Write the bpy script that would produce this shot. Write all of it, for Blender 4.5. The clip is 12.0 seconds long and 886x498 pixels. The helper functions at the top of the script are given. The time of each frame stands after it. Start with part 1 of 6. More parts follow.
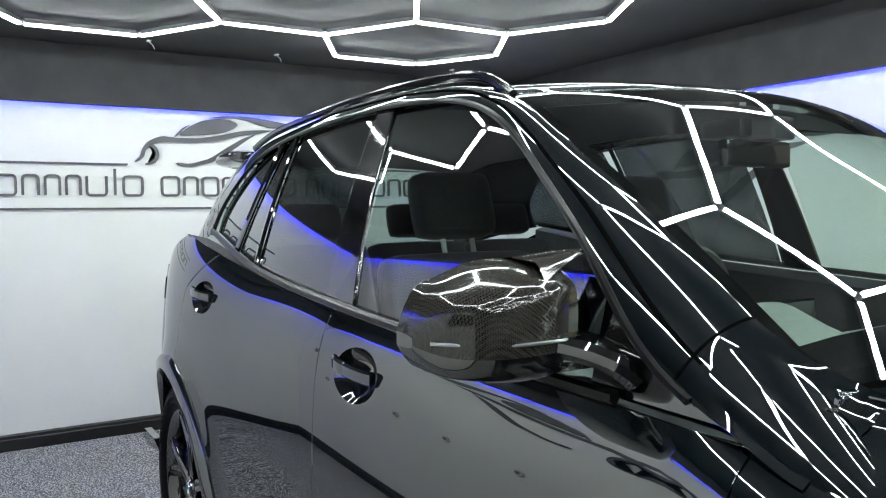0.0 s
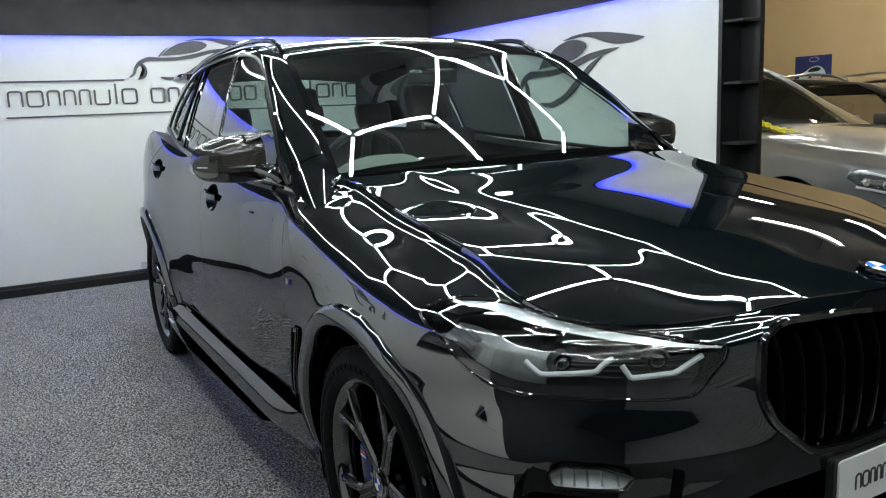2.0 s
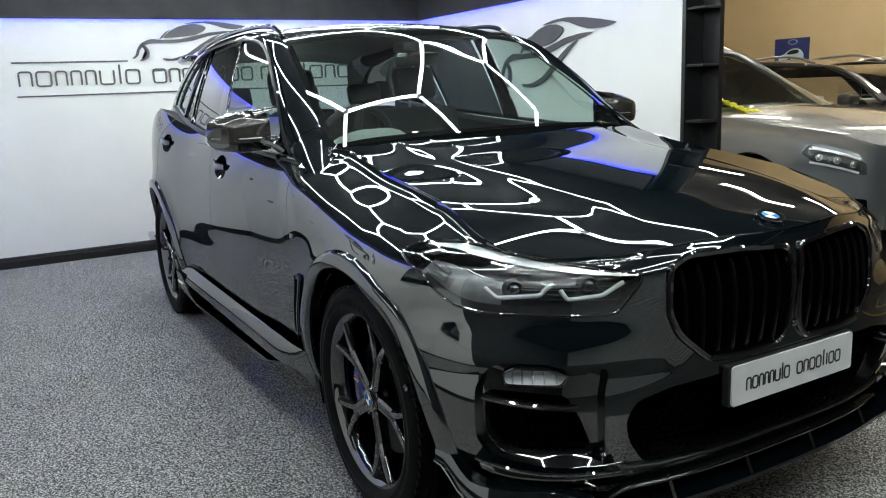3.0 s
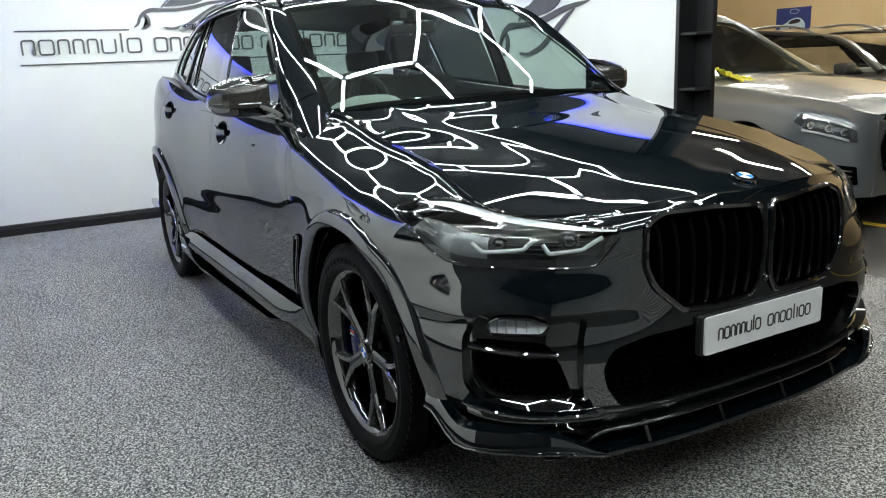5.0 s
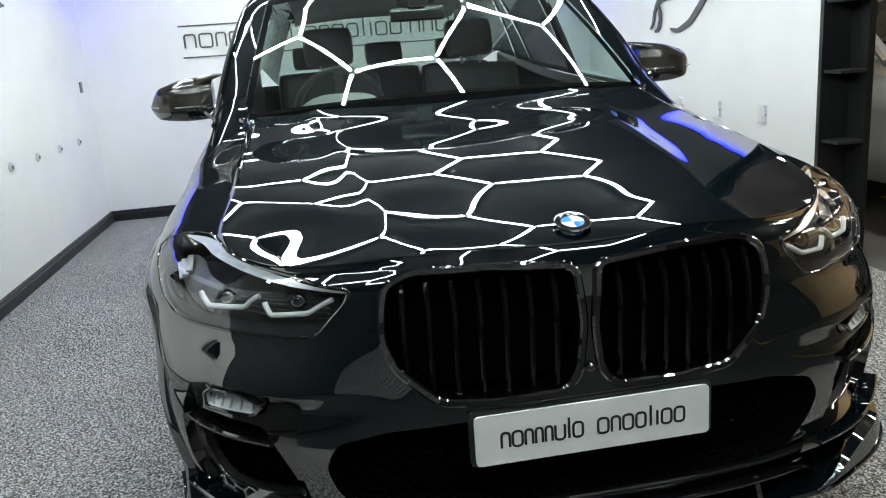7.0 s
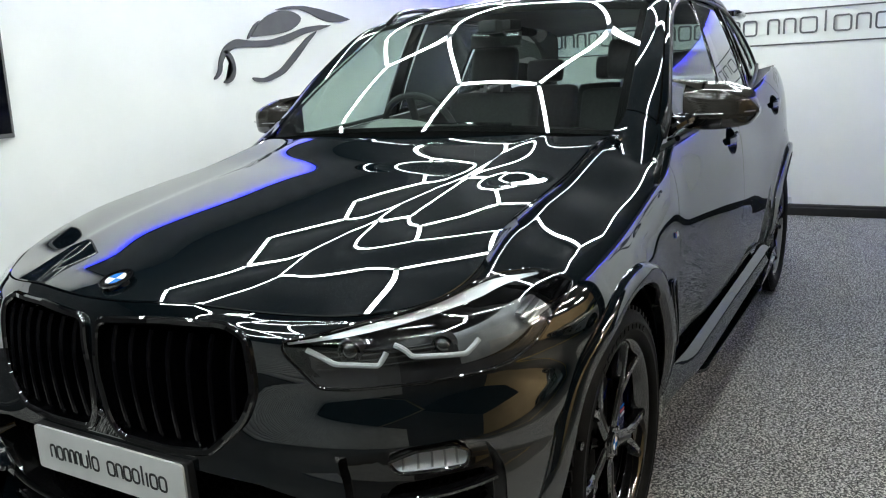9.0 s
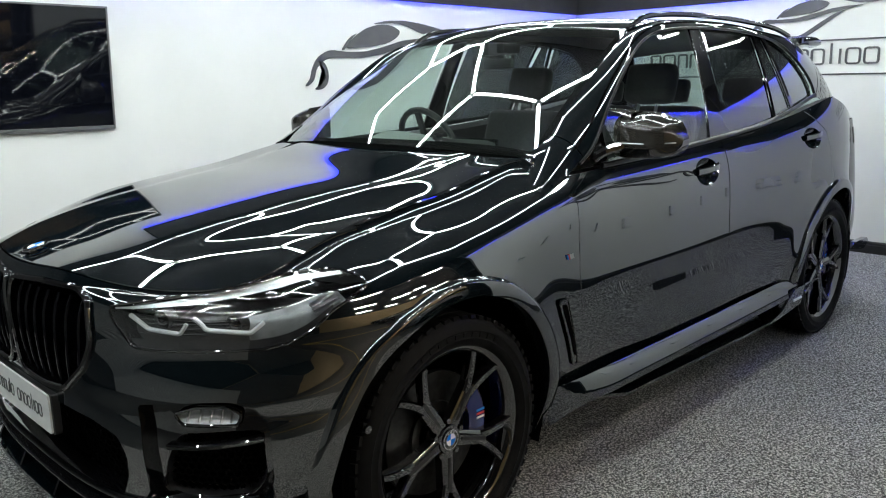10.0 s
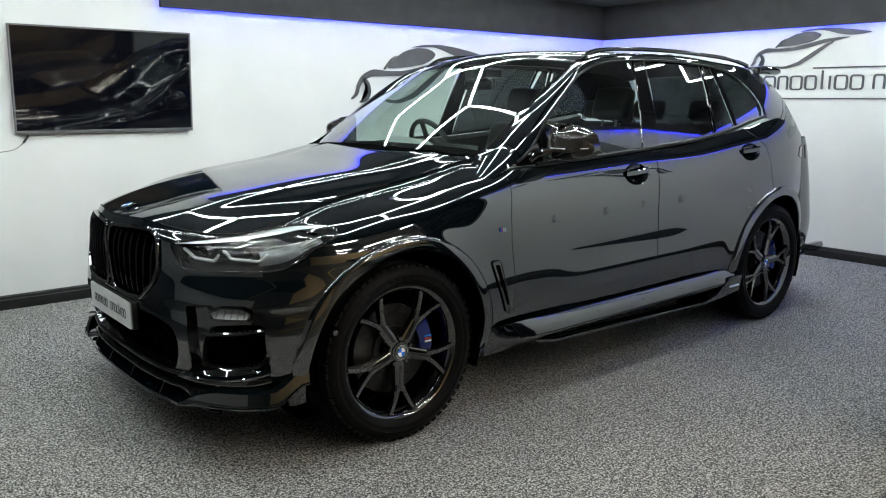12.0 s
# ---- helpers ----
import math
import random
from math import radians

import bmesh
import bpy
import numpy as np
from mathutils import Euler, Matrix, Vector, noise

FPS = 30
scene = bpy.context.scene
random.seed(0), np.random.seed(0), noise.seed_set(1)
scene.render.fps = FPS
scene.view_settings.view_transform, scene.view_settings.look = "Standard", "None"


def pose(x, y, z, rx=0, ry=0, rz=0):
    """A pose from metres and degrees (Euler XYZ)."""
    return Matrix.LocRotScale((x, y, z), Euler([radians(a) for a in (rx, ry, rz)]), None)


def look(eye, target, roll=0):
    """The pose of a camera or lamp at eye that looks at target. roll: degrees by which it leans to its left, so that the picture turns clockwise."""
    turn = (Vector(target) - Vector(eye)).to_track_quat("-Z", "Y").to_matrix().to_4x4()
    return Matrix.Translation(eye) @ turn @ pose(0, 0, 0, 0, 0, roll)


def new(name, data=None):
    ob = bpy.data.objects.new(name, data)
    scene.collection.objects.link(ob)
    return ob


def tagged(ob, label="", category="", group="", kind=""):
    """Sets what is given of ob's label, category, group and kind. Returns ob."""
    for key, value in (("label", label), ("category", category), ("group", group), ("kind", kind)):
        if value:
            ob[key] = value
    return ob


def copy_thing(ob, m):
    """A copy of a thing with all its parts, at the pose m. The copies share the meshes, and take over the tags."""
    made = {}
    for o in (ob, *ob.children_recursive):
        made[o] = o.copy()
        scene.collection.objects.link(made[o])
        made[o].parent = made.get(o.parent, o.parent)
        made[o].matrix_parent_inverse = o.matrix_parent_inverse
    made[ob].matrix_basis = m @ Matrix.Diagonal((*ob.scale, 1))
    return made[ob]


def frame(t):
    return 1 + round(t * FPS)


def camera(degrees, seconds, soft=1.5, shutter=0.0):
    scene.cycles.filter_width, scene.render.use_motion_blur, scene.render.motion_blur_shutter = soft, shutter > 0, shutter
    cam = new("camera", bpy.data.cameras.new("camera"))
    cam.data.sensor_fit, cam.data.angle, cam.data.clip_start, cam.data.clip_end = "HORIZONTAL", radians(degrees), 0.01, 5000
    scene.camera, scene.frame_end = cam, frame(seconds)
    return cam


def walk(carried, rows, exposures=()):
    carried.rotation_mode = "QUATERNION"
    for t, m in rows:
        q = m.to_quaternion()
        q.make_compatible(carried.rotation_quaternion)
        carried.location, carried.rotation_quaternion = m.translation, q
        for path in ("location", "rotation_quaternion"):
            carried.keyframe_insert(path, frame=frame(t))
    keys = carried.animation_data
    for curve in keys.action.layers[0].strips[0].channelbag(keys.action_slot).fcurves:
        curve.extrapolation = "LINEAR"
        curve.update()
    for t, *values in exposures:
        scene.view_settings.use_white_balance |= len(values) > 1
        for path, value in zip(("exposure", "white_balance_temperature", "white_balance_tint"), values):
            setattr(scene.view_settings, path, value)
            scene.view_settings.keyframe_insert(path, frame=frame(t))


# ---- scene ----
cam = camera(58.5, 12.0, soft=1.1)
EXPOSURES = [(0.0, 0.1), (0.6, -0.1), (1.2, -0.3), (2.0, -0.16), (3.0, 0.1), (5.0, 0.3), (6.5, 0.31), (7.5, 0.25), (9.3, 0.08), (10.5, 0.0), (12.0, 0.0)]
PATH = [
    (0, (1.434, -1.639, 1.367), (-0.262, -0.582, 1.28), -0.7),
    (0.5, (1.967, -1.681, 1.357), (0.24, -0.686, 1.185), -1.1),
    (1, (2.492, -1.654, 1.382), (0.769, -0.673, 1.119), -2.2),
    (1.5, (2.929, -1.726, 1.372), (1.251, -0.688, 1.042), -2.2),
    (2, (3.316, -1.723, 1.366), (1.599, -0.759, 1.014), -2.5),
    (2.5, (3.587, -1.766, 1.379), (1.877, -0.801, 0.998), -2.4),
    (3, (3.715, -1.908, 1.358), (2.016, -0.931, 0.96), -2.4),
    (3.2, (3.756, -1.954, 1.353), (2.059, -0.974, 0.953), -2.6),
    (5, (3.843, -1.942, 1.341), (2.153, -0.98, 0.874), -2.4),
    (5.5, (3.853, -1.765, 1.331), (2.126, -0.887, 0.833), -2.9),
    (6, (3.888, -1.403, 1.333), (2.107, -0.647, 0.829), -3.4),
    (6.5, (3.881, -1.015, 1.328), (2.027, -0.462, 0.822), -4.0),
    (7, (3.841, -0.528, 1.343), (1.925, -0.229, 0.853), -4.3),
    (7.5, (3.843, -0.013, 1.37), (1.901, -0.051, 0.893), -4.9),
    (7.7, (3.809, 0.189, 1.348), (1.874, 0.028, 0.873), -4.9),
    (9.3, (3.299, 1.849, 1.403), (1.722, 0.697, 0.973), -2.8),
    (9.5, (3.223, 2.031, 1.386), (1.712, 0.789, 0.967), -2.4),
    (10, (3.044, 2.452, 1.412), (1.653, 1.074, 1.002), -1.0),
    (10.5, (2.922, 2.754, 1.42), (1.614, 1.295, 1.018), -0.1),
    (11, (3.014, 3.104, 1.414), (1.763, 1.596, 1.015), 0.0),
    (11.5, (3.22, 3.318, 1.417), (1.966, 1.808, 1.035), 0.2),
    (12, (3.382, 3.475, 1.424), (2.126, 1.965, 1.049), 0.2),
]
walk(cam, [(t, look(eye, target, roll)) for t, eye, target, roll in PATH], EXPOSURES)

# ---- world and exposure ----
WALL_X, WALL_R, WALL_L, CEIL = -3.86, -2.43, 2.29, 2.42
FRONT_X, HALL_Y, HALL_CEIL = 6.2, 11.6, 4.2
world = bpy.data.worlds.new("world")
scene.world = world
world.use_nodes = True
world.node_tree.nodes["Background"].inputs[0].default_value = (0.02, 0.02, 0.022, 1)


# ---- materials ----
def material(name, colour, rough=0.5, metal=0.0, **more):
    m = bpy.data.materials.new(name)
    m.use_nodes = True
    b = m.node_tree.nodes["Principled BSDF"]
    b.inputs["Base Color"].default_value = (*colour, 1)
    b.inputs["Roughness"].default_value = rough
    b.inputs["Metallic"].default_value = metal
    for key, value in more.items():
        b.inputs[key.replace("_", " ")].default_value = value
    return m


def nodes_of(m):
    return m.node_tree.nodes, m.node_tree.links, m.node_tree.nodes["Principled BSDF"]


def vary(m, scale, low, high, detail=4.0, rough=None, bump=0.0, bump_scale=None, stretch=(1, 1, 1)):
    """Colour between low and high by noise, roughness by a coarser noise, and fine relief."""
    n, l, b = nodes_of(m)
    co = n.new("ShaderNodeTexCoord")
    mp = n.new("ShaderNodeMapping")
    mp.inputs["Scale"].default_value = stretch
    l.new(co.outputs["Object"], mp.inputs["Vector"])
    tex = n.new("ShaderNodeTexNoise")
    tex.inputs["Scale"].default_value, tex.inputs["Detail"].default_value = scale, detail
    l.new(mp.outputs[0], tex.inputs["Vector"])
    ramp = n.new("ShaderNodeValToRGB")
    ramp.color_ramp.elements[0].position, ramp.color_ramp.elements[1].position = 0.3, 0.7
    ramp.color_ramp.elements[0].color, ramp.color_ramp.elements[1].color = (*low, 1), (*high, 1)
    l.new(tex.outputs["Fac"], ramp.inputs["Fac"])
    l.new(ramp.outputs["Color"], b.inputs["Base Color"])
    if rough:
        t2 = n.new("ShaderNodeTexNoise")
        t2.inputs["Scale"].default_value = scale * 0.23
        l.new(mp.outputs[0], t2.inputs["Vector"])
        r = n.new("ShaderNodeMapRange")
        r.inputs["To Min"].default_value, r.inputs["To Max"].default_value = rough
        l.new(t2.outputs["Fac"], r.inputs["Value"])
        l.new(r.outputs[0], b.inputs["Roughness"])
    if bump:
        t3 = n.new("ShaderNodeTexNoise")
        t3.inputs["Scale"].default_value = bump_scale or scale
        t3.inputs["Detail"].default_value = 5
        l.new(mp.outputs[0], t3.inputs["Vector"])
        bp = n.new("ShaderNodeBump")
        bp.inputs["Strength"].default_value, bp.inputs["Distance"].default_value = bump, 0.004
        l.new(t3.outputs["Fac"], bp.inputs["Height"])
        l.new(bp.outputs[0], b.inputs["Normal"])
    return m


def glowing(name, colour, strength):
    m = material(name, (0.8, 0.8, 0.8))
    b = m.node_tree.nodes["Principled BSDF"]
    b.inputs["Emission Color"].default_value = (*colour, 1)
    b.inputs["Emission Strength"].default_value = strength
    return m


def pane_glass(name, tint, gloss=1.0, f0=0.08):
    """Thin sheet of glass: what comes through takes the tint, the rest is mirrored by Fresnel."""
    m = bpy.data.materials.new(name)
    m.use_nodes = True
    n, l = m.node_tree.nodes, m.node_tree.links
    n.clear()
    out = n.new("ShaderNodeOutputMaterial")
    tr = n.new("ShaderNodeBsdfTransparent")
    tr.inputs[0].default_value = (*tint, 1)
    gl = n.new("ShaderNodeBsdfGlossy")
    gl.inputs["Roughness"].default_value = 0.0
    gl.inputs[0].default_value = (gloss, gloss, gloss, 1)
    lw = n.new("ShaderNodeLayerWeight")
    lw.inputs[0].default_value = 0.5
    po = n.new("ShaderNodeMath")
    po.operation = "POWER"
    po.inputs[1].default_value = 5.0
    fr = n.new("ShaderNodeMath")
    fr.operation = "MULTIPLY_ADD"
    fr.inputs[1].default_value, fr.inputs[2].default_value = 1 - f0, f0
    l.new(lw.outputs["Facing"], po.inputs[0])
    l.new(po.outputs[0], fr.inputs[0])
    mix = n.new("ShaderNodeMixShader")
    l.new(fr.outputs[0], mix.inputs[0])
    l.new(tr.outputs[0], mix.inputs[1])
    l.new(gl.outputs[0], mix.inputs[2])
    l.new(mix.outputs[0], out.inputs[0])
    return m


PAINT = material("black_paint", (0.002, 0.0042, 0.0058), 0.02, 0.0, Coat_Weight=1.0, Coat_Roughness=0.004, Coat_IOR=2.4, Specular_IOR_Level=0.0)
RAIL = material("black_rail", (0.005, 0.005, 0.0055), 0.16)
TRIM = material("black_satin_trim", (0.005, 0.005, 0.0055), 0.28, Specular_IOR_Level=0.2)
GLOSS = material("black_gloss_trim", (0.003, 0.003, 0.0035), 0.06, 0.0, Coat_Weight=1.0, Coat_Roughness=0.012, Coat_IOR=2.1, Specular_IOR_Level=0.2)
RUBBER = vary(material("rubber", (0.005, 0.005, 0.0055), 0.6, Specular_IOR_Level=0.12), 30, (0.002, 0.002, 0.0023), (0.005, 0.005, 0.005), bump=0.2, bump_scale=260, rough=(0.5, 0.75))
MATTE = material("dark_plastic", (0.012, 0.012, 0.013), 0.55)
# near black without gloss: shade of openings put into the colour; also black glass bands
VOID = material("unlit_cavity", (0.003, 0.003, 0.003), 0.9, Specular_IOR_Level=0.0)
CHROME = material("chrome", (0.75, 0.76, 0.78), 0.06, 1.0)
SATIN = material("satin_aluminium", (0.42, 0.43, 0.44), 0.28, 1.0)
STEEL = vary(material("brake_steel", (0.05, 0.05, 0.05), 0.4, 1.0), 40, (0.035, 0.035, 0.035), (0.065, 0.065, 0.065))
BLUE = material("blue_enamel", (0.01, 0.16, 0.62), 0.25, Coat_Weight=0.5)
CALIPER = material("caliper_blue", (0.006, 0.014, 0.11), 0.25, Coat_Weight=0.6)
WHITE = material("white_enamel", (0.75, 0.76, 0.78), 0.3)
LEATHER = vary(material("black_leather", (0.02, 0.02, 0.021), 0.5), 60, (0.012, 0.012, 0.0125), (0.024, 0.024, 0.0245), bump=0.3, bump_scale=320)
DASH = vary(material("soft_dash", (0.24, 0.25, 0.24), 0.6), 90, (0.21, 0.22, 0.21), (0.27, 0.28, 0.27), bump=0.25, bump_scale=400)
GLASS = pane_glass("clear_glass", (0.78, 0.89, 0.84), 1.0, 0.15)
TINT = pane_glass("privacy_glass", (0.09, 0.1, 0.105), 1.0, 0.19)
REARGLASS = pane_glass("rear_glass", (0.5, 0.58, 0.55), 1.0, 0.1)
LENS = pane_glass("lamp_lens", (0.93, 0.95, 0.96), 1.0, 0.11)
TAIL = material("tail_red", (0.12, 0.01, 0.01), 0.12, Coat_Weight=1.0)
PLATE = vary(material("plate_white", (0.72, 0.73, 0.72), 0.3), 12, (0.68, 0.69, 0.68), (0.76, 0.76, 0.75))
INK = material("black_ink", (0.01, 0.01, 0.011), 0.35)
WALLP = vary(material("white_wall_paint", (0.8, 0.8, 0.79), 0.55), 2.2, (0.76, 0.765, 0.755), (0.81, 0.81, 0.8), bump=0.12, bump_scale=90, rough=(0.45, 0.65))
FASCIA = vary(material("charcoal_fascia", (0.035, 0.035, 0.038), 0.7), 6, (0.025, 0.025, 0.028), (0.038, 0.038, 0.041), bump=0.3, bump_scale=140)
CEILP = vary(material("charcoal_ceiling", (0.045, 0.045, 0.048), 0.75), 3, (0.036, 0.036, 0.039), (0.05, 0.05, 0.053), bump=0.35, bump_scale=110)
SKIRT = vary(material("black_skirting", (0.008, 0.008, 0.009), 0.4), 20, (0.006, 0.006, 0.007), (0.013, 0.013, 0.014))
SIGN = vary(material("grey_sign_acrylic", (0.075, 0.075, 0.085), 0.4), 8, (0.065, 0.065, 0.075), (0.085, 0.085, 0.095))
HEX = glowing("lamp_tube", (0.915, 1.0, 0.985), 54.0)
BLUELED = glowing("blue_led", (0.012, 0.02, 1.0), 34.0)
TUBE = glowing("hall_tube", (1.0, 0.93, 0.8), 200.0)
BEIGE = vary(material("beige_hall_wall", (0.5, 0.39, 0.22), 0.7), 1.2, (0.47, 0.365, 0.2), (0.53, 0.41, 0.24), bump=0.2, bump_scale=60)
HALLFLOOR = vary(material("hall_floor", (0.04, 0.04, 0.041), 0.5), 3, (0.032, 0.032, 0.033), (0.048, 0.047, 0.046), rough=(0.35, 0.6))
YELLOW = vary(material("yellow_floor_paint", (0.6, 0.42, 0.03), 0.5), 14, (0.5, 0.34, 0.03), (0.62, 0.44, 0.04))
SHUTTER = vary(material("shutter_steel", (0.28, 0.29, 0.29), 0.45), 5, (0.25, 0.26, 0.26), (0.31, 0.32, 0.32))


def carpet_material():
    """Cut pile: tufts of many greys, clumps, and a little unevenness over the room."""
    m = material("grey_carpet", (0.1, 0.1, 0.105), 0.95, Specular_IOR_Level=0.1)
    n, l, b = nodes_of(m)
    co = n.new("ShaderNodeTexCoord")
    tuft, clump, wide = n.new("ShaderNodeTexVoronoi"), n.new("ShaderNodeTexNoise"), n.new("ShaderNodeTexNoise")
    tuft.inputs["Scale"].default_value = 235
    clump.inputs["Scale"].default_value, clump.inputs["Detail"].default_value = 100, 3
    wide.inputs["Scale"].default_value = 1.3
    for t in (tuft, clump, wide):
        l.new(co.outputs["Object"], t.inputs["Vector"])
    grey = n.new("ShaderNodeSeparateColor")
    l.new(tuft.outputs["Color"], grey.inputs[0])
    half = n.new("ShaderNodeMath")
    half.operation = "MULTIPLY_ADD"
    half.inputs[1].default_value, half.inputs[2].default_value = 1.5, -0.5
    l.new(clump.outputs["Fac"], half.inputs[0])
    mixn = n.new("ShaderNodeMath")
    mixn.operation = "MULTIPLY_ADD"
    mixn.inputs[1].default_value = 0.75
    l.new(grey.outputs[0], mixn.inputs[0])
    l.new(half.outputs[0], mixn.inputs[2])
    ramp = n.new("ShaderNodeValToRGB")
    e = ramp.color_ramp.elements
    e[0].position, e[1].position = 0.2, 1.0
    e[0].color, e[1].color = (0.03, 0.03, 0.03, 1), (0.69, 0.675, 0.645, 1)
    k = ramp.color_ramp.elements.new(0.62)
    k.color = (0.155, 0.153, 0.149, 1)
    l.new(mixn.outputs[0], ramp.inputs["Fac"])
    hsv = n.new("ShaderNodeHueSaturation")
    r = n.new("ShaderNodeMapRange")
    r.inputs["To Min"].default_value, r.inputs["To Max"].default_value = 0.85, 1.15
    l.new(wide.outputs["Fac"], r.inputs["Value"])
    l.new(r.outputs[0], hsv.inputs["Value"])
    l.new(ramp.outputs["Color"], hsv.inputs["Color"])
    l.new(hsv.outputs[0], b.inputs["Base Color"])
    bp = n.new("ShaderNodeBump")
    bp.inputs["Strength"].default_value, bp.inputs["Distance"].default_value = 0.5, 0.004
    l.new(mixn.outputs[0], bp.inputs["Height"])
    l.new(bp.outputs[0], b.inputs["Normal"])
    return m


CARPET = carpet_material()


def carbon_material():
    m = material("carbon_fibre", (0.02, 0.02, 0.02), 0.35, Coat_Weight=1.0, Coat_Roughness=0.09, Coat_IOR=1.6, Specular_IOR_Level=0.0)
    n, l, b = nodes_of(m)
    co = n.new("ShaderNodeTexCoord")
    mp = n.new("ShaderNodeMapping")
    mp.inputs["Rotation"].default_value = (0.6, 0.2, 0.78)
    l.new(co.outputs["Object"], mp.inputs["Vector"])
    wave = n.new("ShaderNodeTexChecker")
    wave.inputs["Scale"].default_value = 380
    wave.inputs["Color1"].default_value, wave.inputs["Color2"].default_value = (0.018, 0.017, 0.015, 1), (0.036, 0.033, 0.029, 1)
    l.new(mp.outputs[0], wave.inputs["Vector"])
    l.new(wave.outputs["Color"], b.inputs["Base Color"])
    return m


CARBON = carbon_material()


# ---- building helpers ----
from mathutils.geometry import delaunay_2d_cdt as delaunay


def mesh_object(name, verts, faces, mat, normals=None, smooth=True):
    me = bpy.data.meshes.new(name)
    me.from_pydata([tuple(map(float, v)) for v in verts], [], [tuple(f) for f in faces])
    me.update()
    if smooth:
        me.polygons.foreach_set("use_smooth", [True] * len(me.polygons))
    if normals is not None:
        me.normals_split_custom_set_from_vertices([tuple(map(float, v)) for v in normals])
    me.materials.append(mat)
    return new(name, me)


def part(name, geo, mat, parent, label=""):
    """geo: (verts, faces[, normals]) or a bmesh, linked as one mesh under parent."""
    if isinstance(geo, bmesh.types.BMesh):
        me = bpy.data.meshes.new(name)
        bmesh.ops.recalc_face_normals(geo, faces=geo.faces)
        geo.to_mesh(me)
        geo.free()
        me.materials.append(mat)
        ob = new(name, me)
    else:
        ob = mesh_object(name, geo[0], geo[1], mat, geo[2] if len(geo) > 2 else None)
    if parent is not None:
        ob.parent = parent
    if label:
        ob["label"] = label
    return ob


def empty(name, label, category, group="", kind="", at=(0, 0, 0)):
    ob = new(name)
    ob.location = at
    return tagged(ob, label, category, group, kind)


def smooth_by_angle(ob, degrees=35):
    me = ob.data
    me.polygons.foreach_set("use_smooth", [True] * len(me.polygons))
    bm = bmesh.new()
    bm.from_mesh(me)
    for e in bm.edges:
        if len(e.link_faces) == 2 and e.calc_face_angle() > radians(degrees):
            e.smooth = False
    bm.to_mesh(me)
    bm.free()
    return ob


def box(bm, x0, x1, y0, y1, z0, z1, bevel=0.0, m=None):
    geo = bmesh.ops.create_cube(bm, size=1.0)
    vs = geo["verts"]
    for v in vs:
        v.co = Vector((x0 + (v.co.x + 0.5) * (x1 - x0), y0 + (v.co.y + 0.5) * (y1 - y0), z0 + (v.co.z + 0.5) * (z1 - z0)))
    if bevel:
        es = list({e for v in vs for e in v.link_edges})
        made = bmesh.ops.bevel(bm, geom=es, offset=bevel, segments=2, profile=0.6, affect="EDGES")
        vs = list({v for f in made["faces"] for v in f.verts} | {v for v in vs if v.is_valid})
    if m is not None:
        bmesh.ops.transform(bm, matrix=m, verts=vs)
    return bm


def boxed(x0, x1, y0, y1, z0, z1, bevel=0.0, m=None):
    return box(bmesh.new(), x0, x1, y0, y1, z0, z1, bevel, m)


def cspl(px, py):
    """Natural cubic spline through the knots, straight past its ends."""
    px, py = np.array(px, float), np.array(py, float)
    o = np.argsort(px)
    px, py = px[o], py[o]
    n, h = len(px), np.diff(px)
    a, r = np.eye(n), np.zeros(n)
    for i in range(1, n - 1):
        a[i, i - 1 : i + 2] = h[i - 1], 2 * (h[i - 1] + h[i]), h[i]
        r[i] = 6 * ((py[i + 1] - py[i]) / h[i] - (py[i] - py[i - 1]) / h[i - 1])
    k = np.linalg.solve(a, r)

    def f(x):
        x = np.asarray(x, float)
        xc = np.clip(x, px[0], px[-1])
        i = np.clip(np.searchsorted(px, xc) - 1, 0, n - 2)
        d, e, g = xc - px[i], px[i + 1] - xc, h[i]
        y = (k[i] * e**3 + k[i + 1] * d**3) / (6 * g) + (py[i] / g - k[i] * g / 6) * e + (py[i + 1] / g - k[i + 1] * g / 6) * d
        s0 = (py[1] - py[0]) / h[0] - h[0] * k[1] / 6
        s1 = (py[-1] - py[-2]) / h[-1] + h[-1] * k[-2] / 6
        return y + np.where(x < px[0], s0 * (x - px[0]), 0) + np.where(x > px[-1], s1 * (x - px[-1]), 0)

    return f


def path3(points, n):
    """n points along a smooth curve through the given ones, by chord length."""
    p = np.array(points, float)
    t = np.r_[0, np.cumsum(np.linalg.norm(np.diff(p, axis=0), axis=1))]
    u = np.linspace(0, t[-1], n)
    return np.stack([cspl(t, p[:, i])(u) for i in range(p.shape[1])], 1)


def chaikin(poly, rounds=2):
    """A closed outline with its corners cut round."""
    p = np.array(poly, float)
    for _ in range(rounds):
        q = np.roll(p, -1, axis=0)
        p = np.stack([0.75 * p + 0.25 * q, 0.25 * p + 0.75 * q], 1).reshape(-1, 2)
    return p


def fillet(poly, r, n=4):
    """A closed outline with each corner rounded by about r."""
    p = np.array(poly, float)
    out = []
    for a, b, c in zip(np.roll(p, 1, axis=0), p, np.roll(p, -1, axis=0)):
        la, lc = np.linalg.norm(a - b), np.linalg.norm(c - b)
        u, v = b + (a - b) / la * min(r, 0.45 * la), b + (c - b) / lc * min(r, 0.45 * lc)
        for t in np.linspace(0, 1, n):
            out.append((1 - t) ** 2 * u + 2 * t * (1 - t) * b + t * t * v)
    return np.array(out)


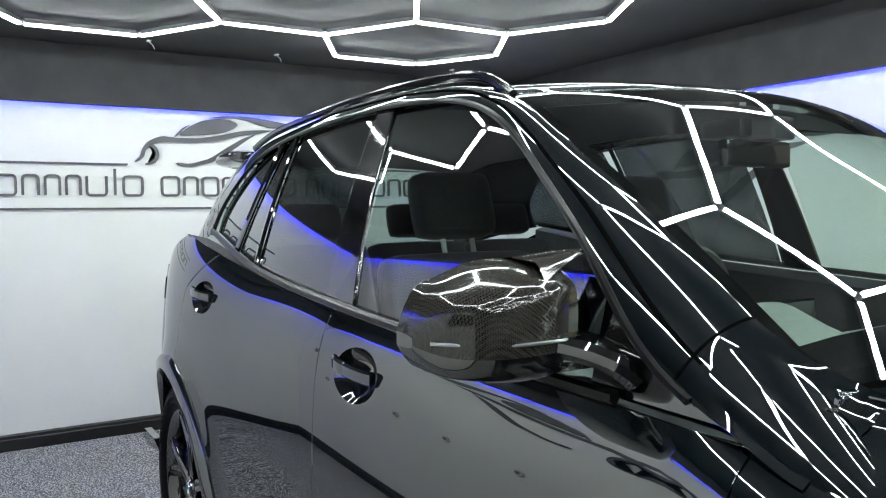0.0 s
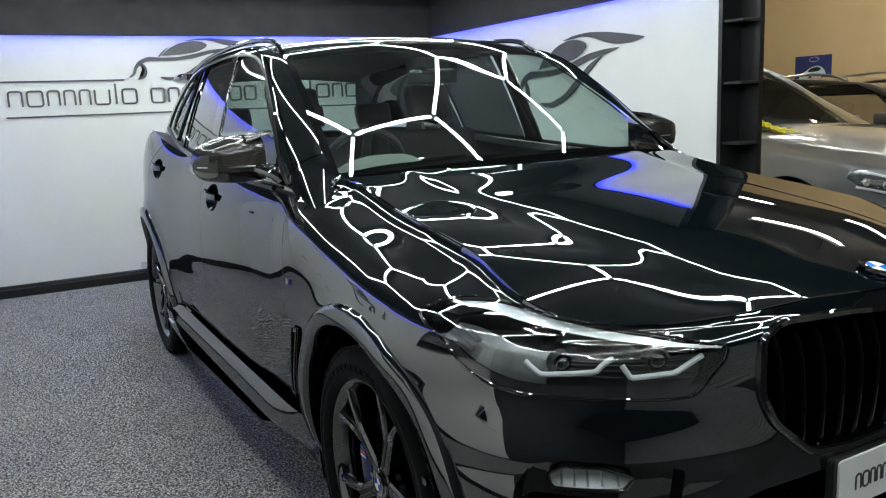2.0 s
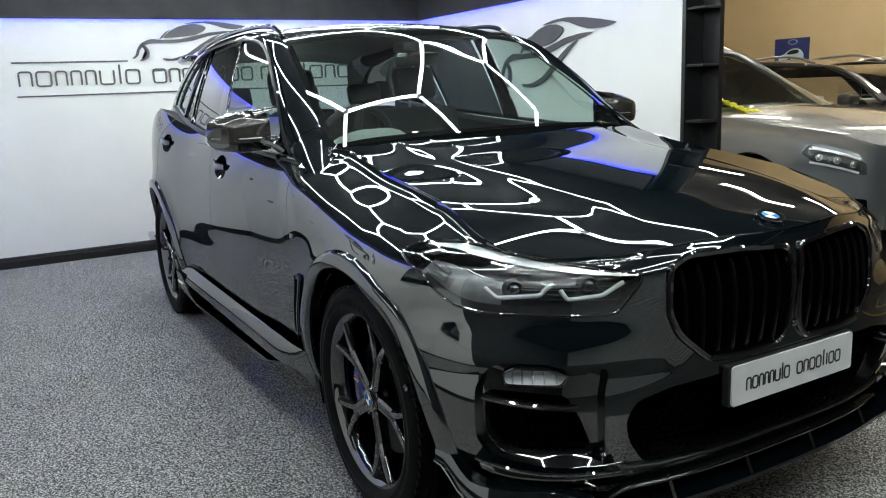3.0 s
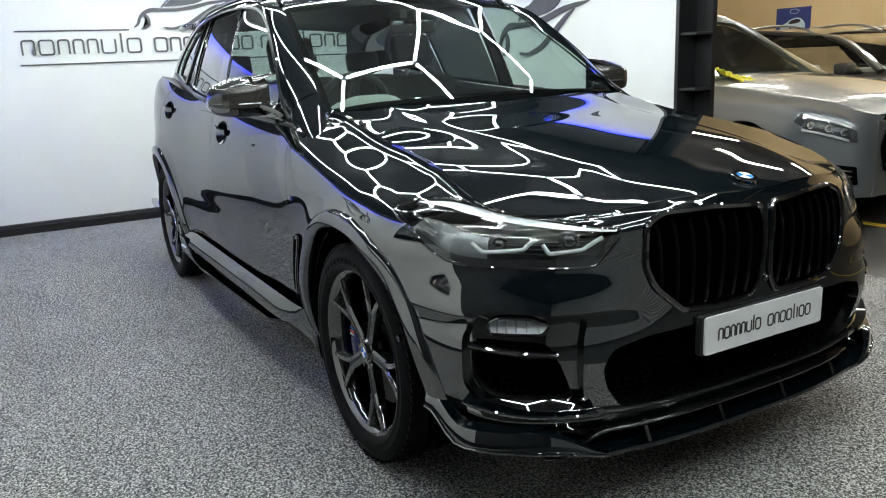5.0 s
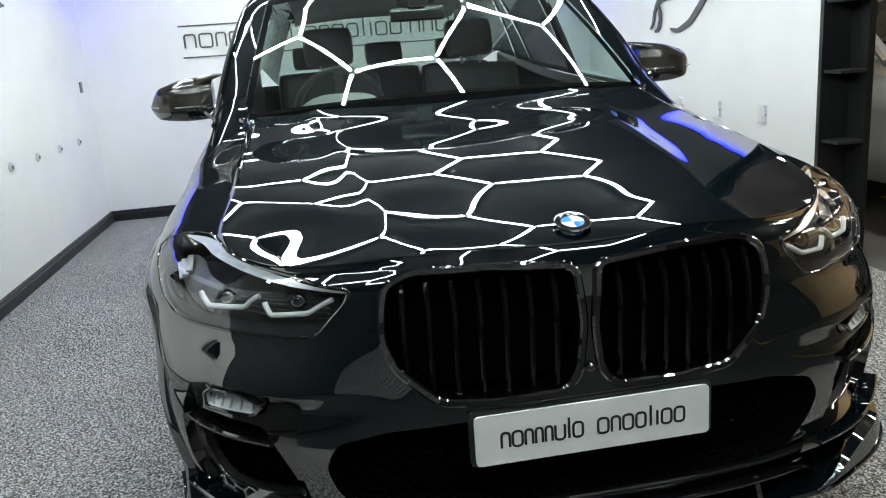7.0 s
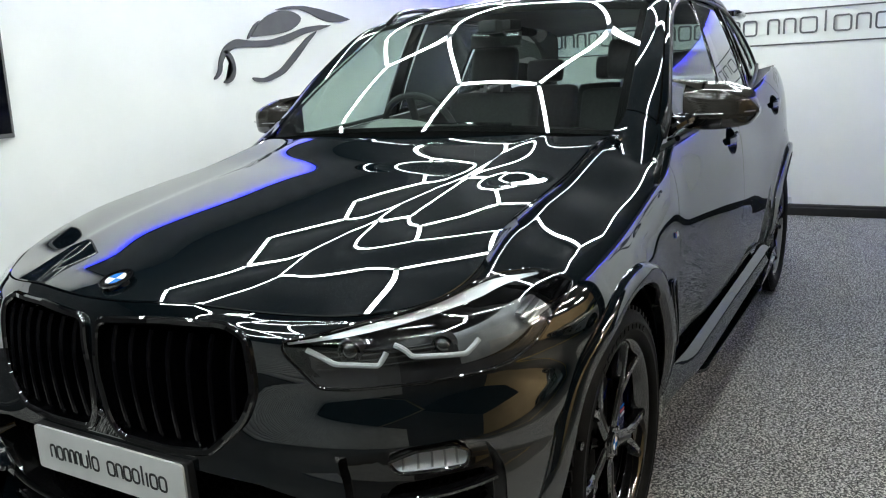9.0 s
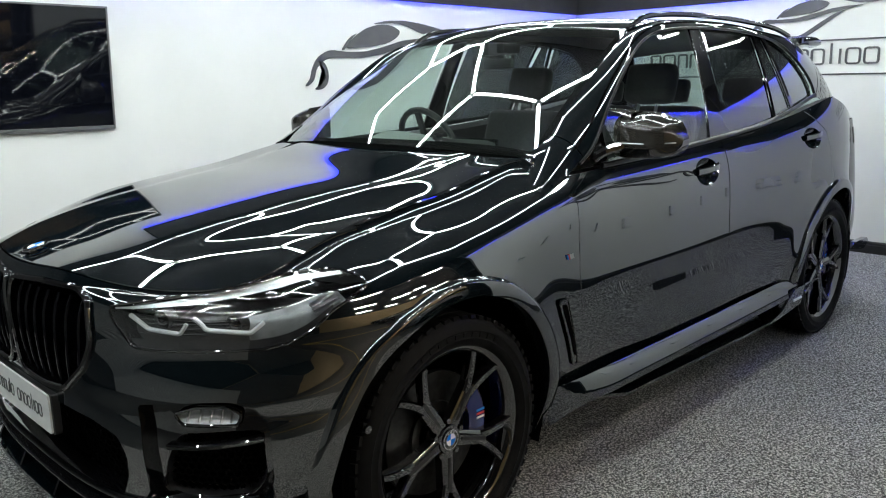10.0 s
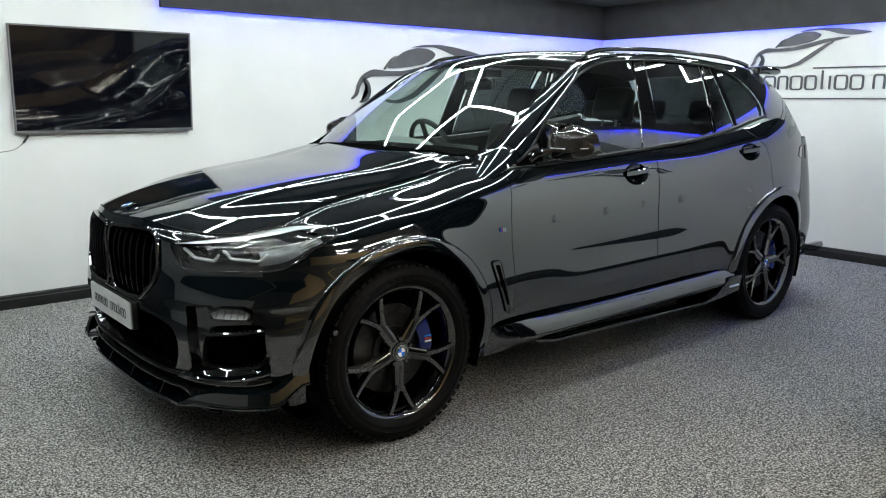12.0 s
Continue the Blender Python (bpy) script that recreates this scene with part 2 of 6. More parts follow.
def resample(poly, step):
    p = np.array(poly, float)
    q = np.vstack([p, p[:1]])
    out = []
    for a, b in zip(q[:-1], q[1:]):
        n = max(1, int(round(np.linalg.norm(b - a) / step)))
        out += [a + (b - a) * i / n for i in range(n)]
    out = np.array(out)
    keep = np.linalg.norm(out - np.roll(out, 1, axis=0), axis=1) > step * 0.12
    return out[keep]


def inside(pts, poly):
    x, y = pts[:, 0], pts[:, 1]
    hit = np.zeros(len(pts), bool)
    for (x0, y0), (x1, y1) in zip(poly, np.roll(poly, -1, axis=0)):
        if y0 != y1:
            hit ^= ((y0 > y) != (y1 > y)) & (x < (x1 - x0) * (y - y0) / (y1 - y0) + x0)
    return hit


def normals_of(fn, uv, hint):
    e = 2e-3
    du, dv = np.array([e, 0]), np.array([0, e])
    n = np.cross(fn(uv + du) - fn(uv - du), fn(uv + dv) - fn(uv - dv))
    n /= np.linalg.norm(n, axis=1, keepdims=True) + 1e-12
    out = fn(uv) - np.array(hint, float)
    return n if (n * out).sum() > 0 else -n


def patch(fn, outline, holes=(), step=0.03, lip=0.012, hint=(0, 0, 0.6), out=0.0):
    """A panel on the surface fn(uv) inside the outline, less the holes, its edges turned in by lip."""
    loops = [resample(l, step) for l in (outline, *holes)]
    rim = np.vstack(loops)
    lo, hi = loops[0].min(0), loops[0].max(0)
    gx, gy = np.arange(lo[0], hi[0], step), np.arange(lo[1], hi[1], step)
    g = np.stack(np.meshgrid(gx, gy), -1).reshape(-1, 2) + step * 0.31
    ok = inside(g, loops[0])
    for l in loops[1:]:
        ok &= ~inside(g, l)
    g = g[ok]
    far = np.array([((rim - q) ** 2).sum(1).min() for q in g]) if len(g) else np.zeros(0)
    g = g[far > (0.42 * step) ** 2] if len(g) else g.reshape(0, 2)
    edges, base = [], 0
    for l in loops:
        edges += [(base + i, base + (i + 1) % len(l)) for i in range(len(l))]
        base += len(l)
    from_cdt = delaunay([Vector(q) for q in np.vstack([rim, g])], edges, [], 0, 1e-6)
    uv = np.array([(q.x, q.y) for q in from_cdt[0]])
    tri = np.array([t for t in from_cdt[2] if len(t) == 3])
    mid = uv[tri].mean(1)
    ok = inside(mid, loops[0])
    for l in loops[1:]:
        ok &= ~inside(mid, l)
    tri = tri[ok]
    nrm = normals_of(fn, uv, hint)
    pts = fn(uv) + nrm * out
    f = np.cross(pts[tri[:, 1]] - pts[tri[:, 0]], pts[tri[:, 2]] - pts[tri[:, 0]])
    if (f * nrm[tri].mean(1)).sum() < 0:
        tri = tri[:, ::-1]
    verts, norms, faces = [*pts], [*nrm], [tuple(t) for t in tri]
    if lip:
        count = {}
        for t in tri:
            for a, b in ((t[0], t[1]), (t[1], t[2]), (t[2], t[0])):
                count[(a, b)] = 1
        border = [(a, b) for a, b in count if (b, a) not in count]
        twin = {}
        for a, b in border:
            edge = pts[b] - pts[a]
            away = np.cross(edge, nrm[a])
            for k in (a, b):
                if k not in twin:
                    twin[k] = [len(verts), len(verts) + 1, np.zeros(3)]
                    verts += [pts[k], pts[k] - nrm[k] * lip]
                    norms += [None, None]
                twin[k][2] = twin[k][2] + away
        for k, (i, j, away) in twin.items():
            away = away / (np.linalg.norm(away) + 1e-12)
            norms[i], norms[j] = away * 0.75 + nrm[k] * 0.66, away
        for a, b in border:
            faces.append((twin[b][0], twin[a][0], twin[a][1], twin[b][1]))
    return verts, faces, norms


def grid(fn, us, vs, flip=False, closed_u=False, closed_v=False):
    """Quads over fn(u, v) for the given steps."""
    uv = np.stack(np.meshgrid(us, vs, indexing="ij"), -1).reshape(-1, 2)
    pts, nu, nv = fn(uv), len(us), len(vs)
    faces = []
    for i in range(nu if closed_u else nu - 1):
        for j in range(nv if closed_v else nv - 1):
            i2, j2 = (i + 1) % nu, (j + 1) % nv
            q = (i * nv + j, i2 * nv + j, i2 * nv + j2, i * nv + j2)
            faces.append(q[::-1] if flip else q)
    return list(pts), faces


def sweep(points, profile, up=(0, 0, 1), scale=None, closed=False, caps=True):
    """A closed profile (across, up) carried along 3D points. Returns a bmesh."""
    p = np.array(points, float)
    prof = np.array(profile, float)
    n, k = len(p), len(prof)
    bm = bmesh.new()
    rings = []
    for i in range(n):
        a, b = (p[i - 1], p[(i + 1) % n]) if closed else (p[max(i - 1, 0)], p[min(i + 1, n - 1)])
        t = (b - a) / (np.linalg.norm(b - a) + 1e-12)
        side = np.cross(t, np.array(up, float))
        side /= np.linalg.norm(side) + 1e-12
        top = np.cross(side, t)
        s = scale[i] if scale is not None else 1.0
        rings.append([bm.verts.new(p[i] + (side * q[0] + top * q[1]) * s) for q in prof])
    for i in range(n if closed else n - 1):
        for j in range(k):
            bm.faces.new((rings[i][j], rings[i][(j + 1) % k], rings[(i + 1) % n][(j + 1) % k], rings[(i + 1) % n][j]))
    if caps and not closed:
        bm.faces.new(rings[0][::-1])
        bm.faces.new(rings[-1])
    return bm


def ring_profile(r, n=8):
    return [(r * math.cos(2 * math.pi * i / n), r * math.sin(2 * math.pi * i / n)) for i in range(n)]


def lathe(profile, n=48, axis="y"):
    """Revolves (radius, along) about the y axis."""
    verts, faces, k = [], [], len(profile)
    for i in range(n):
        a = 2 * math.pi * i / n
        for r, h in profile:
            verts.append((r * math.cos(a), h, r * math.sin(a)))
    for i in range(n):
        for j in range(k - 1):
            i2 = (i + 1) % n
            faces.append((i * k + j, i * k + j + 1, i2 * k + j + 1, i2 * k + j))
    return verts, faces


def slab(outline, thick, to3):
    """A flat outline with thickness; to3 maps (u, v, depth) to space. Returns a bmesh."""
    bm = bmesh.new()
    pts = [tuple(q) for q in outline]
    a = [bm.verts.new(to3(u, v, thick)) for u, v in pts]
    b = [bm.verts.new(to3(u, v, 0)) for u, v in pts]
    n = len(pts)
    top = bm.faces.new(a)
    bm.faces.new(b[::-1])
    for i in range(n):
        bm.faces.new((a[i], b[i], b[(i + 1) % n], a[(i + 1) % n]))
    bmesh.ops.triangulate(bm, faces=[f for f in bm.faces if len(f.verts) > 4])
    return bm


# ---- the showroom ----
def structure(name, geo, mat, label, category):
    return tagged(part(name, geo, mat, None), label, category, kind="structure")


CARPET_END, WHITE_END = 3.25, 2.42
# added dark floor out of view, so the lower bumper mirrors less light
structure("floor_unseen_dark", boxed(CARPET_END, FRONT_X, WALL_R - 0.2, WALL_L + 0.16, -0.1, -0.004), HALLFLOOR, "unseen dark grey floor added to darken the bumper's reflections", "floor")
structure("floor", boxed(WALL_X - 0.2, CARPET_END, WALL_R - 0.2, WALL_L + 0.16, -0.1, 0.0), CARPET, "speckled grey cut-pile carpet covering the showroom floor", "floor")
structure("wall_rear", boxed(WALL_X - 0.2, WALL_X, WALL_R - 0.2, WALL_L + 0.2, 0, CEIL), WALLP, "white painted rear wall of the showroom", "wall")
structure("wall_right", boxed(WALL_X, WHITE_END, WALL_R - 0.2, WALL_R, 0, CEIL), WALLP, "white painted side wall with a television", "wall")
# added stretch of wall, never in view: keeps reflections in the bumper dark
structure("wall_unseen_dark", boxed(WHITE_END, FRONT_X, WALL_R - 0.2, WALL_R, 0, CEIL), FASCIA, "unseen charcoal side wall added to darken the bumper's reflections", "wall")
structure("wall_left", boxed(WALL_X, -0.2, WALL_L, WALL_L + 0.12, 0, CEIL), WALLP, "white painted partition wall beside the hall", "wall")
structure("ceiling", boxed(WALL_X - 0.2, FRONT_X, WALL_R - 0.2, WALL_L + 0.2, CEIL, CEIL + 0.1), CEILP, "charcoal grey painted showroom ceiling", "ceiling")


def front_wall():
    """Roller shutter of curved slats between plain jambs."""
    root = tagged(part("wall_front", boxed(FRONT_X, FRONT_X + 0.2, WALL_R - 0.2, HALL_Y, 0, HALL_CEIL), FASCIA, None), "dark wall with a grey roller shutter", "wall", kind="structure")
    prof = [(0.0, 0.0), (0.012, 0.012), (0.018, 0.036), (0.012, 0.062), (0.0, 0.072), (-0.004, 0.036)]
    bm = bmesh.new()
    for k in range(32):
        z = 0.02 + 0.074 * k
        a = [bm.verts.new((FRONT_X - 0.02 - q[0], WALL_R + 0.05, z + q[1])) for q in prof]
        b = [bm.verts.new((FRONT_X - 0.02 - q[0], WALL_L + 1.2, z + q[1])) for q in prof]
        for i in range(len(prof)):
            j = (i + 1) % len(prof)
            bm.faces.new((a[i], a[j], b[j], b[i]))
    part("shutter_curtain", bm, SHUTTER, root, "grey steel roller shutter slats")


front_wall()


def skirting(name, along, a, b, at, sign):
    """Black skirting with a stepped top, along x or y."""
    prof = [(0, 0), (0.018, 0), (0.018, 0.066), (0.012, 0.072), (0.012, 0.088), (0.006, 0.096), (0, 0.098)]
    bm = bmesh.new()
    rows = []
    for t in (a, b):
        rows.append([bm.verts.new((t, at + sign * u, v) if along == "x" else (at + sign * u, t, v)) for u, v in prof])
    n = len(prof)
    for i in range(n):
        bm.faces.new((rows[0][i], rows[0][(i + 1) % n], rows[1][(i + 1) % n], rows[1][i]))
    bm.faces.new(rows[0])
    bm.faces.new(rows[1][::-1])
    structure(name, bm, SKIRT, "black moulded skirting board along the wall", "skirting board")


skirting("baseboard_rear", "y", WALL_R, WALL_L, WALL_X, 1)
skirting("baseboard_right", "x", WALL_X + 0.02, FRONT_X, WALL_R, 1)
skirting("baseboard_left", "x", WALL_X + 0.02, -0.2, WALL_L, -1)

# dark fascia round the top of the walls, with a blue light strip behind its lower edge
FZ = 2.06
structure("fascia_rear", boxed(WALL_X + 0.035, WALL_X + 0.075, WALL_R + 0.035, WALL_L - 0.035, FZ, CEIL - 0.004), FASCIA, "charcoal fascia board above the rear wall sign", "fascia")
structure("fascia_right", boxed(WALL_X + 0.08, 1.17, WALL_R + 0.035, WALL_R + 0.075, FZ, CEIL - 0.004), FASCIA, "charcoal fascia board above the side wall", "fascia")
structure("fascia_left", boxed(WALL_X + 0.08, -0.2, WALL_L - 0.075, WALL_L - 0.035, FZ, CEIL - 0.004), FASCIA, "charcoal fascia board above the partition wall", "fascia")


def led_strip(a, b, label):
    a, b = Vector(a), Vector(b)
    ob = part("led_strip", sweep([a, b], [(-0.005, -0.004), (0.005, -0.004), (0.005, 0.004), (-0.005, 0.004)]), BLUELED, None)
    tagged(ob, label, "light strip", "blue light strips")


led_strip((WALL_X + 0.024, WALL_R + 0.1, FZ + 0.012), (WALL_X + 0.024, WALL_L - 0.1, FZ + 0.012), "blue glowing strip behind the rear fascia")
led_strip((WALL_X + 0.1, WALL_R + 0.024, FZ + 0.012), (1.15, WALL_R + 0.024, FZ + 0.012), "blue glowing strip behind the side fascia")
led_strip((WALL_X + 0.1, WALL_L - 0.024, FZ + 0.012), (-0.25, WALL_L - 0.024, FZ + 0.012), "blue glowing strip behind the partition fascia")


# black shelved post that ends the partition
def end_post():
    root = empty("shelf_post", "black upright post with small shelf brackets ending the partition", "post", at=(-0.11, WALL_L + 0.03, 0))
    part("upright", boxed(-0.09, -0.06, -0.06, 0.15, 0, CEIL), SKIRT, root)
    part("back_panel", boxed(-0.06, 0.08, 0.11, 0.15, 0, CEIL), SKIRT, root)
    for z in (0.3, 0.68, 1.06, 1.43, 1.8):
        part("bracket", boxed(-0.06, 0.085, -0.045, 0.11, z, z + 0.018, 0.003), MATTE, root)


end_post()


# ---- hexagon ceiling lamps ----
def hexagons():
    side, h = 0.58, CEIL - 0.05
    root = empty("hexagon_ceiling_light", "white glowing honeycomb of tube lights under the ceiling", "ceiling light", at=(0, -0.14, h))
    rows = {0: [-2.133 + 1.0046 * i for i in range(7)], 1: [-2.642 + 1.0046 * i for i in range(7)], -1: [-2.642 + 1.0046 * i for i in range(7)]}
    seen = set()
    corners = set()
    for row, xs in rows.items():
        for cx in xs:
            cy = 0.87 * row
            vs = [(cx + side * math.sin(radians(60 * k)), cy + side * math.cos(radians(60 * k))) for k in range(6)]
            for a, b in zip(vs, vs[1:] + vs[:1]):
                key = tuple(sorted((tuple(round(q, 1) for q in a), tuple(round(q, 1) for q in b))))
                mid = (round((a[0] + b[0]) / 2, 1), round((a[1] + b[1]) / 2, 1))
                if mid in seen:
                    continue
                seen.add(mid)
                av, bv = Vector((*a, 0)), Vector((*b, 0))
                d = (bv - av).normalized()
                rail = [(-0.012, 0.02), (-0.012, -0.003), (-0.011, -0.0035), (0.011, -0.0035), (0.012, -0.003), (0.012, 0.02)]
                holder = part("rail", sweep([av + d * 0.02, bv - d * 0.02], rail), SATIN, root)
                lens = [(-0.0108, -0.0035), (-0.0112, -0.0105), (-0.007, -0.015), (0.007, -0.015), (0.0112, -0.0105), (0.0108, -0.0035)]
                part("tube", sweep([av + d * 0.02, bv - d * 0.02], lens), HEX, holder)
                corners |= {(round(q[0], 2), round(q[1], 2)) for q in (a, b)}
    done = []
    for c in sorted(corners):
        if all((c[0] - q[0]) ** 2 + (c[1] - q[1]) ** 2 > 0.01 for q in done):
            done.append(c)
            bm = bmesh.new()
            bmesh.ops.create_cone(bm, segments=12, radius1=0.02, radius2=0.02, depth=0.022, cap_ends=True, matrix=Matrix.Translation((c[0], c[1], -0.002)))
            part("connector", bm, WHITE, root)


hexagons()


# ---- the hall next door ----
structure("hall_floor", boxed(-9, FRONT_X, WALL_L + 0.16, HALL_Y, -0.1, -0.004), HALLFLOOR, "dark grey floor of the hall", "floor")
structure("wall_hall", boxed(-9, FRONT_X, HALL_Y, HALL_Y + 0.2, 0, HALL_CEIL), BEIGE, "beige painted far wall of the hall", "wall")
structure("wall_hall_end", boxed(-9.2, -9, WALL_L, HALL_Y, 0, HALL_CEIL), BEIGE, "beige painted end wall of the hall", "wall")
structure("wall_hall_near", boxed(-9, -0.2, WALL_L + 0.12, WALL_L + 0.16, CEIL - 0.02, HALL_CEIL), BEIGE, "beige wall above the partition", "wall")
structure("wall_hall_header", boxed(-0.2, FRONT_X, WALL_L + 0.2, WALL_L + 0.26, CEIL, HALL_CEIL), BEIGE, "beige wall above the opening to the hall", "wall")
structure("hall_ceiling", boxed(-9.2, FRONT_X, WALL_L + 0.2, HALL_Y + 0.2, HALL_CEIL, HALL_CEIL + 0.1), CEILP, "charcoal hall ceiling", "ceiling")
structure("floor_line", boxed(-1.5, 5.5, 3.72, 3.8, -0.004, 0.0), YELLOW, "yellow painted line on the hall floor", "floor marking")


def hall_lamp(x, y):
    root = empty("hall_tube_light", "bright warm white fluorescent tube fitting on the hall ceiling", "ceiling light", "hall tube lights", at=(x, y, HALL_CEIL - 0.3))
    part("tray", boxed(-0.75, 0.75, -0.06, 0.06, 0.02, 0.06, 0.005), WHITE, root)
    part("tube", sweep([(-0.72, 0, 0), (0.72, 0, 0)], ring_profile(0.018)), TUBE, root)
    for q in (-0.5, 0.5):
        part("hanger", boxed(q - 0.005, q + 0.005, -0.005, 0.005, 0.06, 0.3), STEEL, root)


for ly in (4.2, 6.6, 9.0):
    for lx in (-5.0, -2.0, 0.8):
        hall_lamp(lx, ly)


# ---- the black car: its surfaces ----
# x ahead, y to its left, z up; the axles stand at x = +-AXLE
AXLE, HUB_Z, ARCH_R, JOIN_F, JOIN_R = 1.4875, 0.376, 0.445, 1.66, -1.94
belt_z = cspl([-2.3, -1.56, -0.9, -0.25, 0.4, 0.85, 1.25, 1.66, 2.0], [1.37, 1.30, 1.208, 1.155, 1.118, 1.098, 1.07, 1.02, 0.97])
plan_y = cspl([-1.94, -1.75, -1.4875, -0.8, -0.2, 0.3, 0.9, 1.4875, 1.66], [-0.068, -0.018, 0.016, 0.002, 0.0, -0.003, -0.01, 0.008, 0.009])
section_y = cspl([0.2, 0.3, 0.38, 0.46, 0.58, 0.7, 0.82, 0.92, 1.04, 1.2, 1.4], [0.86, 0.9, 0.928, 0.9465, 0.958, 0.962, 0.9635, 0.959, 0.9535, 0.945, 0.937])
nose_n = cspl([0.2, 0.32, 0.45, 0.58, 0.68, 0.76, 0.84, 0.95, 1.1], [2.95, 2.95, 2.95, 2.9, 2.5, 2.2, 2.1, 2.1, 2.1])


def smoothstep(a, b, x):
    t = np.clip((x - a) / (b - a), 0, 1)
    return t * t * (3 - 2 * t)


bonnet_c = cspl([0.6, 0.86, 0.97, 1.06, 1.15, 1.25, 1.45, 1.65, 1.85, 2.0, 2.12, 2.2, 2.27, 2.335, 2.4], [1.225, 1.189, 1.172, 1.156, 1.138, 1.1195, 1.0955, 1.0718, 1.0437, 1.017, 0.9919, 0.9742, 0.9549, 0.928, 0.88])
bonnet_d = cspl([0.6, 0.86, 1.2, 1.6, 1.8, 2.0, 2.2, 2.35], [0.026, 0.03, 0.038, 0.05, 0.056, 0.062, 0.1, 0.12])
crease_y = cspl([0.6, 0.861, 1.137, 1.422, 1.741, 1.955, 2.116, 2.3], [0.572, 0.527, 0.486, 0.451, 0.423, 0.401, 0.386, 0.372])


def soft_ramp(e, r):
    return r * np.logaddexp(0, e / r)



def bonnet_z(x, y):
    x, a = np.asarray(x, float), np.abs(np.asarray(y, float))
    z = bonnet_c(x) - bonnet_d(x) * (a / 0.8) ** 2.6
    # a long crease with a fillet outside it, and one that runs in from the wing to meet it
    e = soft_ramp(a - crease_y(x), 0.009)
    z = z - 0.0095 * (1 - np.exp(-e / 0.035)) * smoothstep(2.3, 2.02, x)
    z = z + 0.045 * soft_ramp(a - crease_y(x) - 0.06, 0.02) * smoothstep(2.1, 1.7, x)
    z = z - 0.15 * soft_ramp((x - 1.75) * 0.656 + (a - 0.735) * 0.756, 0.016)
    return z


wing_cut = cspl([-0.2, -0.01, 0.0, 0.015, 0.03, 0.04, 0.05, 0.06, 0.075, 0.1, 0.14, 0.2, 0.3, 0.6], [0.29, 0.229, 0.226, 0.22, 0.206, 0.18, 0.146, 0.112, 0.073, 0.035, 0.011, 0.0, 0.0, 0.0])


H_TAB = np.linspace(-0.12, 1.0, 2241)
A_TAB = np.r_[0, np.cumsum(np.hypot(np.diff(H_TAB), np.diff(wing_cut(np.clip(H_TAB, -0.2, 0.6)))))]


def down_of(x, z):
    """Way along the section from the bonnet's edge down to height z."""
    return np.interp(bonnet_z(x, 0.735) - z, H_TAB, A_TAB)


def height_of(x, v):
    return bonnet_z(x, 0.735) - np.interp(v, A_TAB, H_TAB)


def side_y(x, z, crowned=True):
    """Half width of the body side."""
    x, z = np.asarray(x, float), np.asarray(z, float)
    ahead = smoothstep(0.72, 1.0, x)
    roll = np.minimum((0.055 + 0.02 * smoothstep(-0.1, -0.8, x)) * np.exp((z - belt_z(x)) / 0.085), 0.4)
    crown = wing_cut(np.clip(bonnet_z(x, 0.735) - z, -0.2, 0.6)) if crowned else 0.0
    y = section_y(z) + plan_y(x) - roll * (1 - ahead) - crown * ahead
    for ax in (AXLE, -AXLE):
        r = np.hypot(x - ax, z - HUB_Z)
        y = y + 0.014 * np.exp(-(((r - 0.47) / 0.075) ** 2))
    # long undercut along the doors, filled out again below it
    along = smoothstep(1.0, 0.35, x) * smoothstep(-0.95, -0.35, x)
    y = y - 0.004 * smoothstep(0.755, 0.66, z) * along
    y = y + 0.004 * smoothstep(0.665, 0.55, z) * along * smoothstep(0.62, 0.3, x)
    return y


nose_x = cspl([0.2, 0.3, 0.42, 0.5, 0.61, 0.75, 0.88, 0.95, 1.05], [2.25, 2.298, 2.334, 2.348, 2.349, 2.352, 2.345, 2.31, 2.2])
tail_x = cspl([0.2, 0.4, 0.6, 0.8, 1.0, 1.15, 1.4], [-2.44, -2.52, -2.53, -2.46, -2.36, -2.26, -2.05])


def shrink(x):
    """Size of the wing's crown, less and less towards the lamp."""
    return 1 - 0.5 * smoothstep(1.68, 2.06, x)


def nose_half(x, z, v):
    """Half width of the nose: v is its share of the full width, crowned towards the bonnet."""
    c = shrink(x)
    h = bonnet_z(x, v * (0.97 - 0.235 * c)) - z
    return v * (side_y(JOIN_F, z, False) - c * wing_cut(np.clip(h / c, -0.2, 0.6)))


def end_surface(u, z, ahead=True):
    """Wraps round the nose or tail: u = 0 on the middle line, +-90 degrees where it joins the side."""
    join = JOIN_F if ahead else JOIN_R
    n = nose_n(z) if ahead else 2.5 + 0 * z
    c, s = np.cos(u), np.sin(u)
    r = (np.abs(c) ** n + np.abs(s) ** n) ** (-1 / n)
    depth = (nose_x(z) if ahead else tail_x(z)) - join
    x = join + depth * r * c
    if ahead:
        return x, nose_half(x, z, np.abs(r * s)) * np.sign(s)
    return x, side_y(join, z) * r * s


def nose(uv):
    u, z = uv[:, 0] / 0.9, uv[:, 1]
    x, y = end_surface(u, z)
    a = np.abs(y)
    # ledge under the lamp, running out to a brow over the fog lamp
    d = 0.015 * smoothstep(0.782, 0.7, z) * smoothstep(0.615, 0.675, z) * smoothstep(0.4, 0.6, a) * smoothstep(0.99, 0.9, a)
    x, y = x + d * np.cos(u), y + d * np.sin(u)
    return np.stack([x, y, z], 1)


def tail(uv):
    u, z = uv[:, 0] / 0.9, uv[:, 1]
    x, y = end_surface(u, z, False)
    return np.stack([x, y, z], 1)


